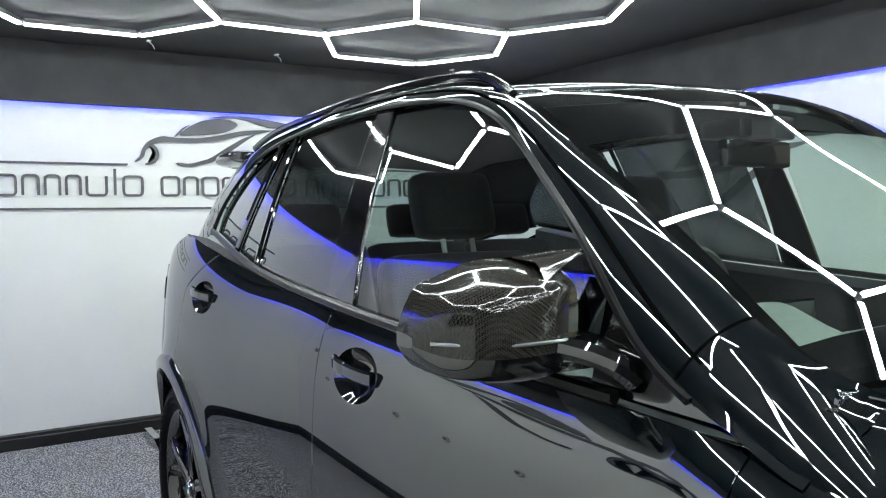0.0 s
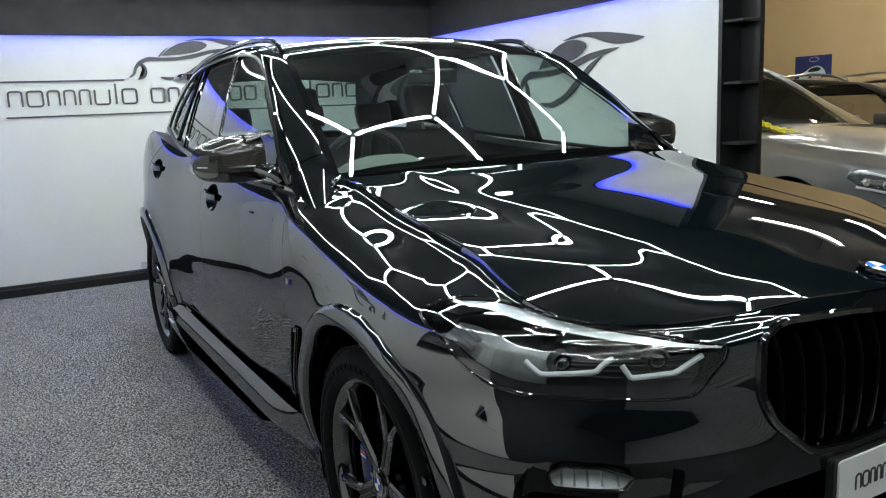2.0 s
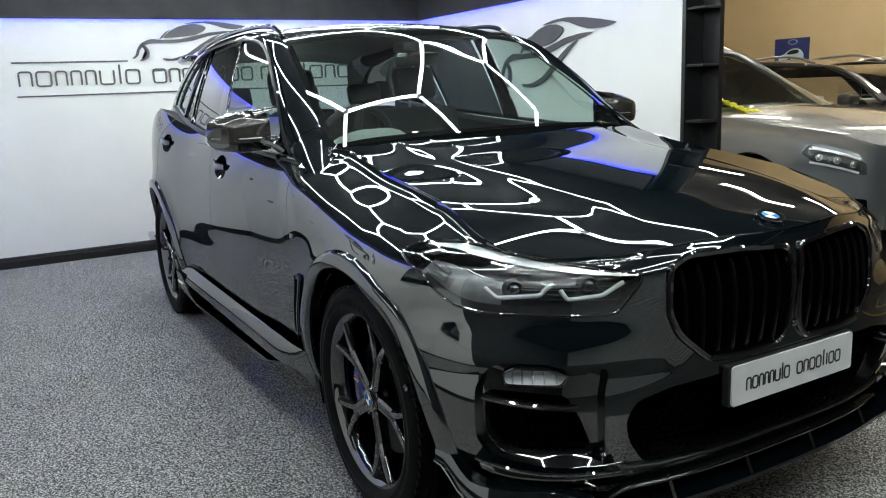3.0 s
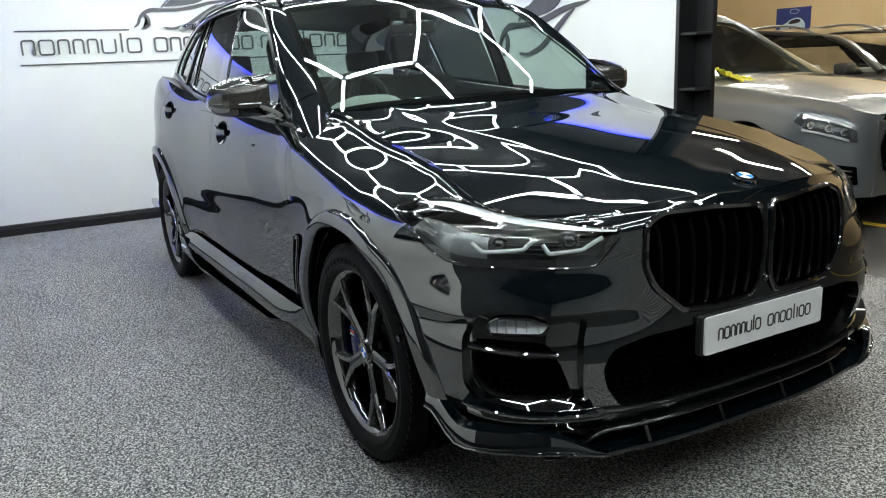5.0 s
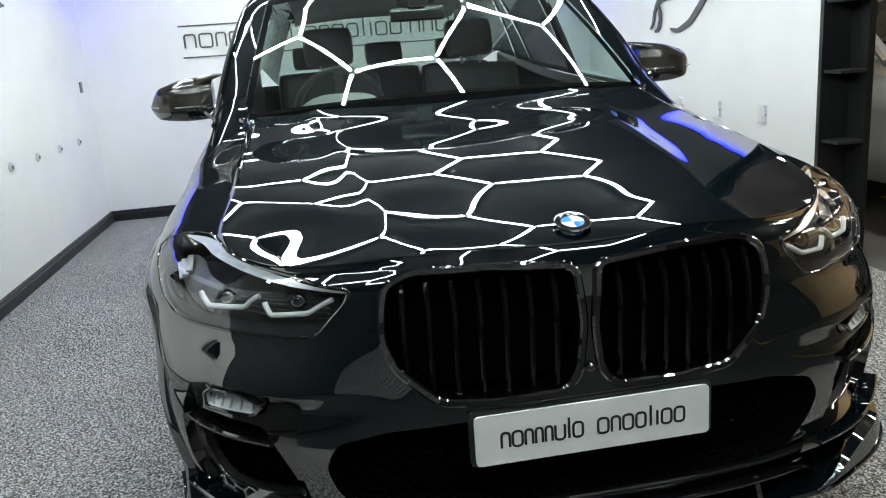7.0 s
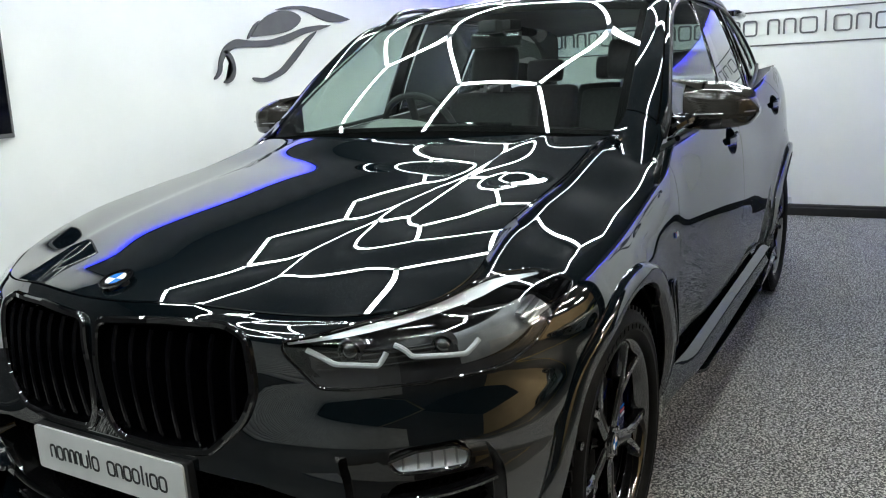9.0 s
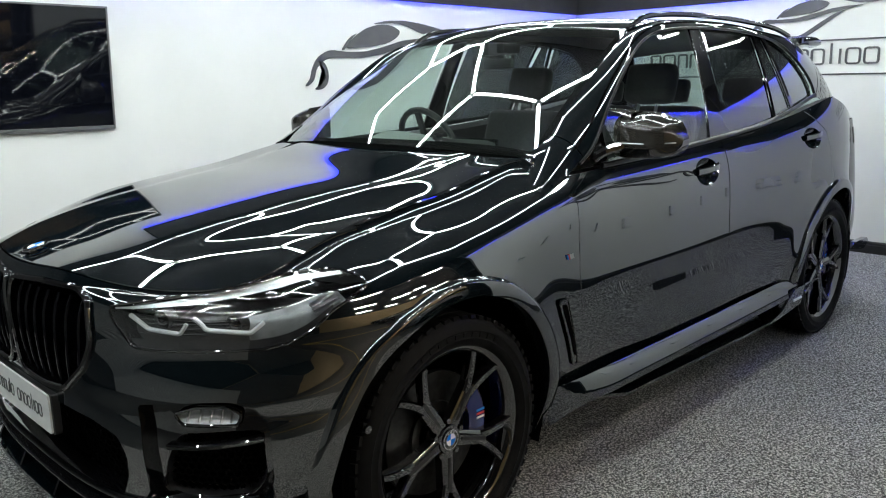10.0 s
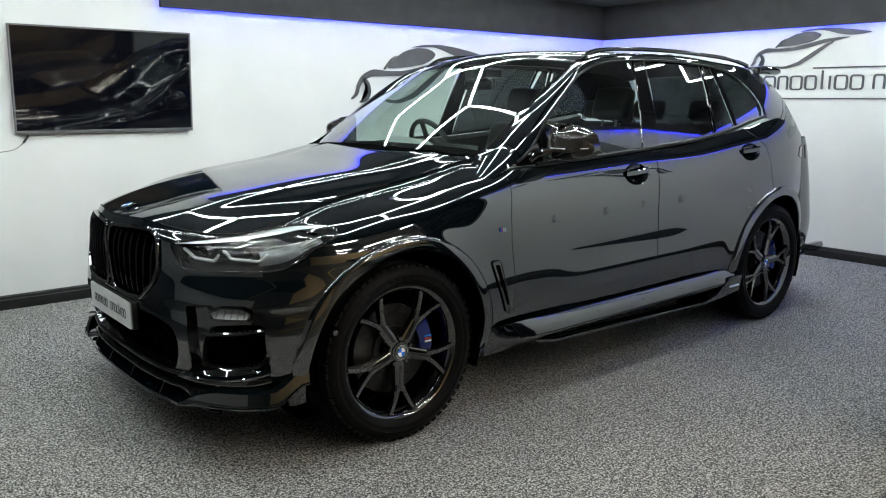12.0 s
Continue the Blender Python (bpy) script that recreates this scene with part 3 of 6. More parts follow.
def nose_u(x, z, s=1):
    """The nose's own coordinate of a place at (x, z)."""
    n = nose_n(z)
    t = np.clip((x - JOIN_F) / (nose_x(z) - JOIN_F), 0, 1)
    v = (1 - t**n) ** (1 / n)
    return s * 0.9 * np.arctan2(v, t)


def nose_uy(y, z):
    """The nose's own coordinate of a place at (y, z)."""
    n = nose_n(z)
    z = np.asarray(z, float)
    v = np.clip(np.abs(y) / side_y(JOIN_F, z, False), 0, 1)
    for _ in range(12):
        t = (1 - v**n) ** (1 / n)
        x = JOIN_F + (nose_x(z) - JOIN_F) * t
        v = np.clip(v * 0.5 + 0.5 * np.abs(y) / (nose_half(x, z, v) / (v + 1e-6) + 1e-6), 0, 1)
    t = (1 - v**n) ** (1 / n)
    return np.sign(y) * 0.9 * np.arctan2(v, t)


def side(s):
    return lambda uv: np.stack([uv[:, 0], s * side_y(uv[:, 0], uv[:, 1]), uv[:, 1]], 1)


def bonnet(uv):
    return np.stack([uv[:, 0], uv[:, 1], bonnet_z(uv[:, 0], uv[:, 1])], 1)


def first_below(gap, shape, high=1.24, low=0.8, n=900):
    """Highest z at which the gap turns from negative to positive."""
    zs = np.linspace(high, low, n)
    g = np.stack([gap(np.full(shape, z)) for z in zs])
    k = np.clip(np.argmax(g >= 0, axis=0), 1, n - 1)
    j = np.arange(g.shape[1])
    a, b = g[k - 1, j], g[k, j]
    return zs[k - 1] + (zs[k] - zs[k - 1]) * np.clip(a / (a - b + 1e-12), 0, 1)


def seam_z(x):
    """Height at which the wing meets the bonnet."""
    return first_below(lambda z: bonnet_z(x, side_y(x, z)) - z, np.shape(x))


def nose_seam(u):
    def gap(z):
        x, y = end_surface(u / 0.9, z)
        return bonnet_z(x, y) - z

    return first_below(gap, np.shape(u))


def glass_y(x, z):
    x = np.asarray(x, float)
    h = np.asarray(z, float) - 1.165
    return 0.88 - (0.25 + 0.05 * np.maximum(0, -0.2 - x)) * h - 0.25 * h * h - 0.03 * (x + 0.2) ** 2


def glass_side(s):
    return lambda uv: np.stack([uv[:, 0], s * glass_y(uv[:, 0], uv[:, 1]), uv[:, 1]], 1)


# upper rim of the side windows, front foot to rear foot, and the edge of windscreen, roof and tailgate
RIM = [(0.86, 1.098), (0.72, 1.16), (0.54, 1.32), (0.4, 1.43), (0.26, 1.525), (0.1, 1.59), (-0.12, 1.622), (-0.45, 1.637), (-0.85, 1.632), (-1.15, 1.612), (-1.38, 1.565), (-1.54, 1.47), (-1.61, 1.37), (-1.6, 1.3)]
EDGE = [(0.9 - d, 0.765 - 0.16 * d, 1.135 + 0.712 * d - 0.134 * d * d) for d in (0, 0.2, 0.4, 0.6, 0.78)]
EDGE += [(-0.06, 0.615, 1.653), (-0.3, 0.6, 1.672), (-0.7, 0.585, 1.678), (-1.1, 0.572, 1.668), (-1.5, 0.56, 1.64), (-1.85, 0.56, 1.6), (-2.05, 0.62, 1.47), (-2.17, 0.68, 1.3), (-2.24, 0.72, 1.17)]
N_FRAME = 90
rim_xz = path3(RIM, N_FRAME)
rim3 = np.stack([rim_xz[:, 0], glass_y(rim_xz[:, 0], rim_xz[:, 1]) + 0.012, rim_xz[:, 1]], 1)
edge3 = path3(EDGE, N_FRAME)


def frame_side(s):
    """Pillars and cant rail between the window rim and the roof's edge."""
    ts = np.linspace(0, 1, N_FRAME)
    fr = [cspl(ts, rim3[:, i]) for i in range(3)]
    fe = [cspl(ts, edge3[:, i]) for i in range(3)]

    def fn(uv):
        t, w = uv[:, 0], uv[:, 1]
        a, b = np.stack([g(t) for g in fr], 1), np.stack([g(t) for g in fe], 1)
        p = a + (b - a) * w[:, None]
        bulge = 0.021 * 4 * w * (1 - w)
        p = p + np.stack([0.25 * bulge, 0.62 * bulge, 0.72 * bulge], 1)
        p[:, 1] *= s
        return p

    return fn


def across(left, crown, back=0.0):
    """Surface from one edge line (t) to its mirror (w from -1 to 1), bowed up by crown and ahead by back."""
    ts = np.linspace(0, 1, len(left))
    f = [cspl(ts, left[:, i]) for i in range(3)]

    def fn(uv):
        t, w = uv[:, 0], uv[:, 1]
        p = np.stack([f[0](t), f[1](t) * w, f[2](t)], 1)
        k = 1 - np.abs(w) ** 2.0
        p[:, 0] += back * k
        p[:, 2] += crown * k
        return p

    return fn


HANDLES = {"front": (-0.045, 1.036), "rear": (-1.15, 1.108)}


def oval(c, a, b, n=28):
    return [(c[0] + a * math.cos(2 * math.pi * i / n), c[1] + b * math.sin(2 * math.pi * i / n)) for i in range(n)]


car = empty("black_suv", "glossy black five-door luxury SUV with black wheels on the carpet", "car")
CAR_HINT = (0, 0, 0.7)

# nose and bonnet
us = np.linspace(-0.9 * math.pi / 2, 0.9 * math.pi / 2, 121)
zs_nose = nose_seam(us)
nose_pts = nose(np.stack([us, zs_nose], 1))


def arch(ax, r, a0, a1, n=26):
    return [(ax + r * math.cos(radians(a)), HUB_Z + r * math.sin(radians(a))) for a in np.linspace(a0, a1, n)]


def kidney(s, grow=0.0):
    """Outline of one kidney opening as (y, z)."""
    g = grow
    pts = [(0.03 - g, 0.888 + g), (0.2, 0.9 + g), (0.36, 0.897 + g), (0.41 + g, 0.872 + g), (0.424 + g, 0.77), (0.4 + g, 0.705), (0.315 + g, 0.636 - g), (0.2, 0.626 - g), (0.06 - g, 0.63 - g), (0.03 - g, 0.665), (0.018 - g, 0.77)]
    p = np.array(pts)
    return fillet(np.stack([s * p[:, 0], p[:, 1]], 1), 0.022)


def to_nose(yz):
    yz = np.array(yz)
    return np.stack([nose_uy(yz[:, 0], yz[:, 1]), yz[:, 1]], 1)


LAMP_X = [2.262, 2.209, 2.102, 1.957, 1.88, 1.82, 1.79, 1.778, 1.893, 1.951, 1.996, 2.047, 2.128, 2.223, 2.25, 2.267]
LAMP_Z = [0.874, 0.887, 0.905, 0.935, 0.945, 0.945, 0.934, 0.913, 0.866, 0.822, 0.797, 0.785, 0.78, 0.775, 0.779, 0.85]


def lamp_outline(s):
    x, z = np.array(LAMP_X), np.array(LAMP_Z)
    return fillet(np.stack([s * nose_u(x, z), z], 1), 0.016)


def lower_intake():
    pts = [(0.0, 0.583), (0.27, 0.582), (0.44, 0.575), (0.545, 0.552), (0.572, 0.5), (0.555, 0.44), (0.5, 0.365), (0.25, 0.35), (0.0, 0.348)]
    p = np.array(pts)
    return fillet(to_nose(np.vstack([p, np.stack([-p[::-1, 0], p[::-1, 1]], 1)[1:-1]])), 0.02)


DUCT_X, DUCT_Z = [2.235, 2.15, 2.085, 2.075, 2.1, 2.2, 2.25, 2.255], [0.58, 0.592, 0.59, 0.45, 0.395, 0.375, 0.39, 0.5]
FOG_X, FOG_Z = [2.222, 2.228, 2.19, 2.14, 2.118, 2.13], [0.606, 0.628, 0.648, 0.65, 0.632, 0.608]


CHEEK_X, CHEEK_Z = [2.268, 2.19, 2.13, 2.09, 2.07, 2.062, 2.09, 2.19, 2.255, 2.27, 2.275], [0.645, 0.664, 0.668, 0.655, 0.6, 0.45, 0.385, 0.362, 0.375, 0.46, 0.58]


def cheek(s):
    x, z = np.array(CHEEK_X), np.array(CHEEK_Z)
    return fillet(np.stack([s * nose_u(x, z), z], 1), 0.02)


def duct(s):
    x, z = np.array(DUCT_X), np.array(DUCT_Z)
    return fillet(np.stack([s * nose_u(x, z), z], 1), 0.025)


def fog(s):
    x, z = np.array(FOG_X), np.array(FOG_Z)
    return fillet(np.stack([s * nose_u(x, z), z], 1), 0.01)


def arch_on_nose(s):
    """The front wheel arch ahead of the join, bottom to top."""
    pts = [(x, z) for x, z in arch(AXLE, ARCH_R, -12, 90, 40) if x > JOIN_F + 0.002]
    x, z = np.array(pts).T
    return np.stack([s * nose_u(x, z), z], 1)


edge_u = 0.9 * math.pi / 2
al, ar = arch_on_nose(1), arch_on_nose(-1)
top = np.stack([us, zs_nose - 0.003], 1)
low_z = 0.3
bottom_u = np.linspace(float(al[0, 0]), float(ar[0, 0]), 40)
nose_line = np.vstack([top, [(edge_u, 0.7862)], al[::-1], np.stack([bottom_u, np.full(40, low_z)], 1), ar, [(-edge_u, 0.7862)]])
NOSE_HINT = (1.2, 0, 0.6)
def nose_down(uv):
    return np.stack([uv[:, 0], uv[:, 1] + 3 * np.maximum(0, uv[:, 1] - 0.84)], 1)


def nose_way(uv):
    return nose(np.stack([uv[:, 0], np.where(uv[:, 1] > 0.84, 0.84 + (uv[:, 1] - 0.84) / 4, uv[:, 1])], 1))


nose_holes = [to_nose(kidney(1)), to_nose(kidney(-1)), lamp_outline(1), lamp_outline(-1), lower_intake(), cheek(1), cheek(-1)]
part("front_bumper", patch(nose_way, nose_down(resample(nose_line, 0.012)), [nose_down(resample(h, 0.024)) for h in nose_holes], step=0.02, lip=0.0, hint=NOSE_HINT), PAINT, car, "gloss black front bumper with deep openings")

xs = np.linspace(0.866, JOIN_F, 45)
seam = np.stack([xs, side_y(xs, seam_z(xs))], 1)
front_line = np.stack([nose_pts[:, 0] - 0.003, nose_pts[:, 1]], 1)
rear_line = np.stack([0.9 + 0.1 * (1 - (np.linspace(-1, 1, 21) ** 2)), 0.77 * np.linspace(-1, 1, 21)], 1)
bonnet_line = np.vstack([rear_line, seam[2:] - [0, 0.006], front_line[::-1][2:-2], (seam[2:] * [1, -1])[::-1] + [0, 0.006]])
part("bonnet", patch(bonnet, bonnet_line, step=0.017, lip=0.02, hint=(1.5, 0, 0)), PAINT, car, "gloss black bonnet with two raised creases")
part("cowl", patch(lambda uv: bonnet(uv) - [0, 0, 0.03], [(1.03, -0.68), (1.03, 0.68), (0.72, 0.72), (0.72, -0.72)], step=0.08, lip=0, hint=(1, 0, 0)), VOID, car)

for s in (1, -1):
    fn = side(s)
    zt = seam_z(xs)
    wing = np.vstack([
        np.stack([xs, zt - 0.003], 1),
        [(JOIN_F, 0.7862)],
        [q for q in arch(AXLE, ARCH_R, 60, 192, 44) if q[0] < JOIN_F - 0.004],
        [(1.02, 0.27), (0.9, 0.27), (0.842, 0.4), (0.847, 0.614), (0.876, 0.78), (0.88, 0.9), (0.866, 1.02)],
    ])
    wing = resample(wing, 0.02)
    way = lambda uv, fn=fn: fn(np.stack([uv[:, 0], height_of(uv[:, 0], uv[:, 1])], 1))
    part("wing", patch(way, np.stack([wing[:, 0], down_of(wing[:, 0], wing[:, 1])], 1), step=0.019, lip=0.0, hint=CAR_HINT), PAINT, car)
    bx = np.linspace(0.862, -0.24, 30)
    door = np.vstack([
        np.stack([bx, belt_z(bx)], 1),
        [(-0.232, 1.0), (-0.218, 0.81), (-0.24, 0.6), (-0.26, 0.4), (-0.27, 0.3), (0.2, 0.3), (0.836, 0.3), (0.838, 0.4), (0.843, 0.614), (0.872, 0.78), (0.876, 0.9), (0.862, 1.02)],
    ])
    part("front_door", patch(fn, door, [oval(HANDLES["front"], 0.098, 0.056)], step=0.026, lip=0.012, hint=CAR_HINT), PAINT, car)
    bx = np.linspace(-0.246, -1.16, 26)
    rear = np.vstack([
        np.stack([bx, belt_z(bx)], 1),
        [(-1.24, 1.19), (-1.325, 1.13), (-1.375, 1.0), (-1.385, 0.88)],
        arch(-AXLE, 0.49, 76, 8, 24),
        [(-1.0, 0.36), (-0.98, 0.3), (-0.276, 0.3), (-0.266, 0.4), (-0.246, 0.6), (-0.224, 0.81), (-0.238, 1.0)],
    ])
    part("rear_door", patch(fn, rear, [oval(HANDLES["rear"], 0.098, 0.052)], step=0.026, lip=0.012, hint=CAR_HINT), PAINT, car)
    bx = np.linspace(-1.168, JOIN_R, 20)
    quarter = np.vstack([
        np.stack([bx, belt_z(bx) + 0.002 - 0.45 * np.maximum(0, -1.6 - bx)], 1),
        [(JOIN_R, 0.8), (JOIN_R, 0.5), (JOIN_R, 0.3), (-1.93, 0.3)],
        arch(-AXLE, ARCH_R, -8, 188, 60),
        [(-1.04, 0.28), (-0.99, 0.3)],
        arch(-AXLE, 0.486, 8, 76, 24),
        [(-1.391, 0.88), (-1.381, 1.0), (-1.331, 1.132), (-1.246, 1.194)],
    ])
    part("rear_wing", patch(fn, quarter, step=0.026, lip=0.012, hint=CAR_HINT), PAINT, car)

# tail
tu = np.linspace(-edge_u, edge_u, 60)
tail_line = np.vstack([np.stack([tu, np.full(60, 1.17)], 1), np.stack([tu[::-1], np.full(60, 0.3)], 1)])
part("tailgate", patch(tail, tail_line, step=0.05, lip=0.0, hint=(-1.5, 0, 0.6)), PAINT, car)

# pillars, roof, glass
for s in (1, -1):
    v, f, nrm = patch(frame_side(s), [(-0.04, 0.0), (1.0, 0.0), (1.0, 1.0), (-0.04, 1.0)], step=0.02, lip=0.0, hint=(-0.4, 0, 1.1))
    part("side_frame", (v, f, nrm), PAINT, car)

i0 = int(np.argmin(np.abs(edge3[:, 0] - 0.1)))
i1 = int(np.argmin(np.abs(edge3[:, 0] + 1.86)))
roof_edge, ws_edge, gate_edge = edge3[i0 : i1 + 1], edge3[: i0 + 1], edge3[i1:]


def roof_fn(uv):
    """Roof skin, bowed ahead where it meets the windscreen."""
    p = across(roof_edge, 0.033)(uv)
    p[:, 0] += 0.118 * (1 - uv[:, 1] ** 2) * smoothstep(0.45, 0.0, uv[:, 0])
    return p


part("roof", patch(roof_fn, [(0, -1), (0, 1), (1, 1), (1, -1)], step=0.04, lip=0.01, hint=(-0.8, 0, 0.5)), PAINT, car)
ws_fn = across(ws_edge, 0.033, 0.118)
part("windscreen", patch(ws_fn, [(0.03, -1), (0.03, 1), (0.99, 1), (0.99, -1)], step=0.05, lip=0, hint=(-0.5, 0, 0.6)), GLASS, car, "raked clear windscreen")
part("rear_window", patch(across(gate_edge, 0.0, -0.04), [(0, -1), (0, 1), (1, 1), (1, -1)], step=0.06, lip=0, hint=(-1.2, 0, 0.8)), REARGLASS, car, "lightly tinted rear window")


# ---- the black car: its parts ----
def body_y(x, z):
    """Half width of the body at (x, z), round the nose too."""
    x, z = np.asarray(x, float), np.asarray(z, float)
    n = nose_n(z)
    t = np.clip((x - JOIN_F) / (nose_x(z) - JOIN_F), 0, 1)
    return np.where(x > JOIN_F, nose_half(x, z, (1 - t**n) ** (1 / n)), side_y(x, z))


def nose_at(u, z, d=0.0):
    uv = np.array([[u, z]])
    return nose(uv)[0] + normals_of(nose, uv, NOSE_HINT)[0] * d


def nose_band(loop, d0, d1, step=0.03):
    """Wall round an opening, from depth d0 to d1 under the nose."""
    l = resample(loop, step)
    a = nose(l)
    nr = normals_of(nose, l, NOSE_HINT)
    v = list(a + nr * d0) + list(a + nr * d1)
    n = len(l)
    return v, [(i, (i + 1) % n, n + (i + 1) % n, n + i) for i in range(n)]


def flat_tube(points, w, h, up=(0, 0, 1), closed=False, scale=None):
    r = min(w, h) * 0.3
    a, b = w / 2, h / 2
    prof = [(-a + r, -b), (a - r, -b), (a, -b + r), (a, b - r), (a - r, b), (-a + r, b), (-a, b - r), (-a, -b + r)]
    return sweep(points, prof, up, scale, closed)


def smooth_part(name, bm, mat, parent, label="", angle=40):
    return smooth_by_angle(part(name, bm, mat, parent, label), angle)


# grille, intakes
SLAT = material("grille_slat_black", (0.002, 0.002, 0.003), 0.1, Specular_IOR_Level=0.25)
for s in (1, -1):
    loop = to_nose(kidney(s))
    k = part("kidney_grille", nose_band(loop, 0.004, -0.07), GLOSS, car, "gloss black kidney grille")
    rim = resample(to_nose(kidney(s, 0.006)), 0.012)
    smooth_part("grille_frame", flat_tube(nose(rim) + normals_of(nose, rim, NOSE_HINT) * 0.004, 0.018, 0.014, up=(1, 0, 0.1), closed=True), GLOSS, k)
    # backing coloured as the shade deep in the grille
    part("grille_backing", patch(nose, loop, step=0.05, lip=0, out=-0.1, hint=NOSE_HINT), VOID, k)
    for i in range(7):
        yy = 0.07 + i * 0.053
        zz = np.linspace(0.64, 0.897, 11)
        ok = inside(np.stack([np.full(11, s * yy), zz], 1), kidney(s, -0.004))
        if ok.sum() < 3:
            continue
        zr = zz[ok]
        pts = [nose_at(float(nose_uy(np.array(s * yy), np.array(z))), float(z), -0.018 - 0.012 * abs((z - 0.76) / 0.12) ** 2) for z in np.linspace(zr[0] - 0.012, zr[-1] + 0.012, 9)]
        smooth_part("slat", flat_tube(pts, 0.05, 0.013, up=(0, 1, 0)), SLAT, k)
    # camera eye between the kidneys
bm = bmesh.new()
bmesh.ops.create_uvsphere(bm, u_segments=14, v_segments=8, radius=0.011, matrix=Matrix.Translation((2.353, 0, 0.672)))
smooth_part("camera_eye", bm, GLOSS, car)


def honeycomb(region, cell, wire, depth, to3):
    """Hexagonal mesh of flat bars inside an outline of (a, b)."""
    bm = bmesh.new()
    lo, hi = region.min(0), region.max(0)
    dx, dz = cell * 1.7, cell * 1.5
    rows = int((hi[1] - lo[1]) / dz) + 2
    cols = int((hi[0] - lo[0]) / dx) + 2
    for r in range(rows):
        for c in range(cols):
            cx, cz = lo[0] + (c + 0.5 * (r % 2)) * dx, lo[1] + r * dz
            if not inside(np.array([[cx, cz]]), region)[0]:
                continue
            vs = [(cx + cell * 0.98 * math.sin(radians(60 * k)), cz + cell * math.cos(radians(60 * k))) for k in range(6)]
            ins = [(cx + (cell - wire) * 0.98 * math.sin(radians(60 * k)), cz + (cell - wire) * math.cos(radians(60 * k))) for k in range(6)]
            o = [bm.verts.new(to3(*q, depth)) for q in vs]
            i = [bm.verts.new(to3(*q, depth)) for q in ins]
            b = [bm.verts.new(to3(*q, depth - 0.012)) for q in ins]
            for k in range(6):
                j = (k + 1) % 6
                bm.faces.new((o[k], o[j], i[j], i[k]))
                bm.faces.new((i[k], i[j], b[j], b[k]))
    return bm


low = part("lower_grille", nose_band(lower_intake(), 0.0, -0.08), GLOSS, car, "black lower air intake")
# backing and mesh carry the intake's shade in their colour
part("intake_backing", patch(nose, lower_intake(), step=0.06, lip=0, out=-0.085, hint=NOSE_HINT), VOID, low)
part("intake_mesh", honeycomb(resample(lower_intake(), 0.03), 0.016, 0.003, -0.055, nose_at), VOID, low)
smooth_part("intake_lip", flat_tube([nose_at(u, 0.352 + 0.06 * max(0, abs(u) - 0.42), 0.004) for u in np.linspace(-0.62, 0.62, 30)], 0.02, 0.012), TRIM, low)
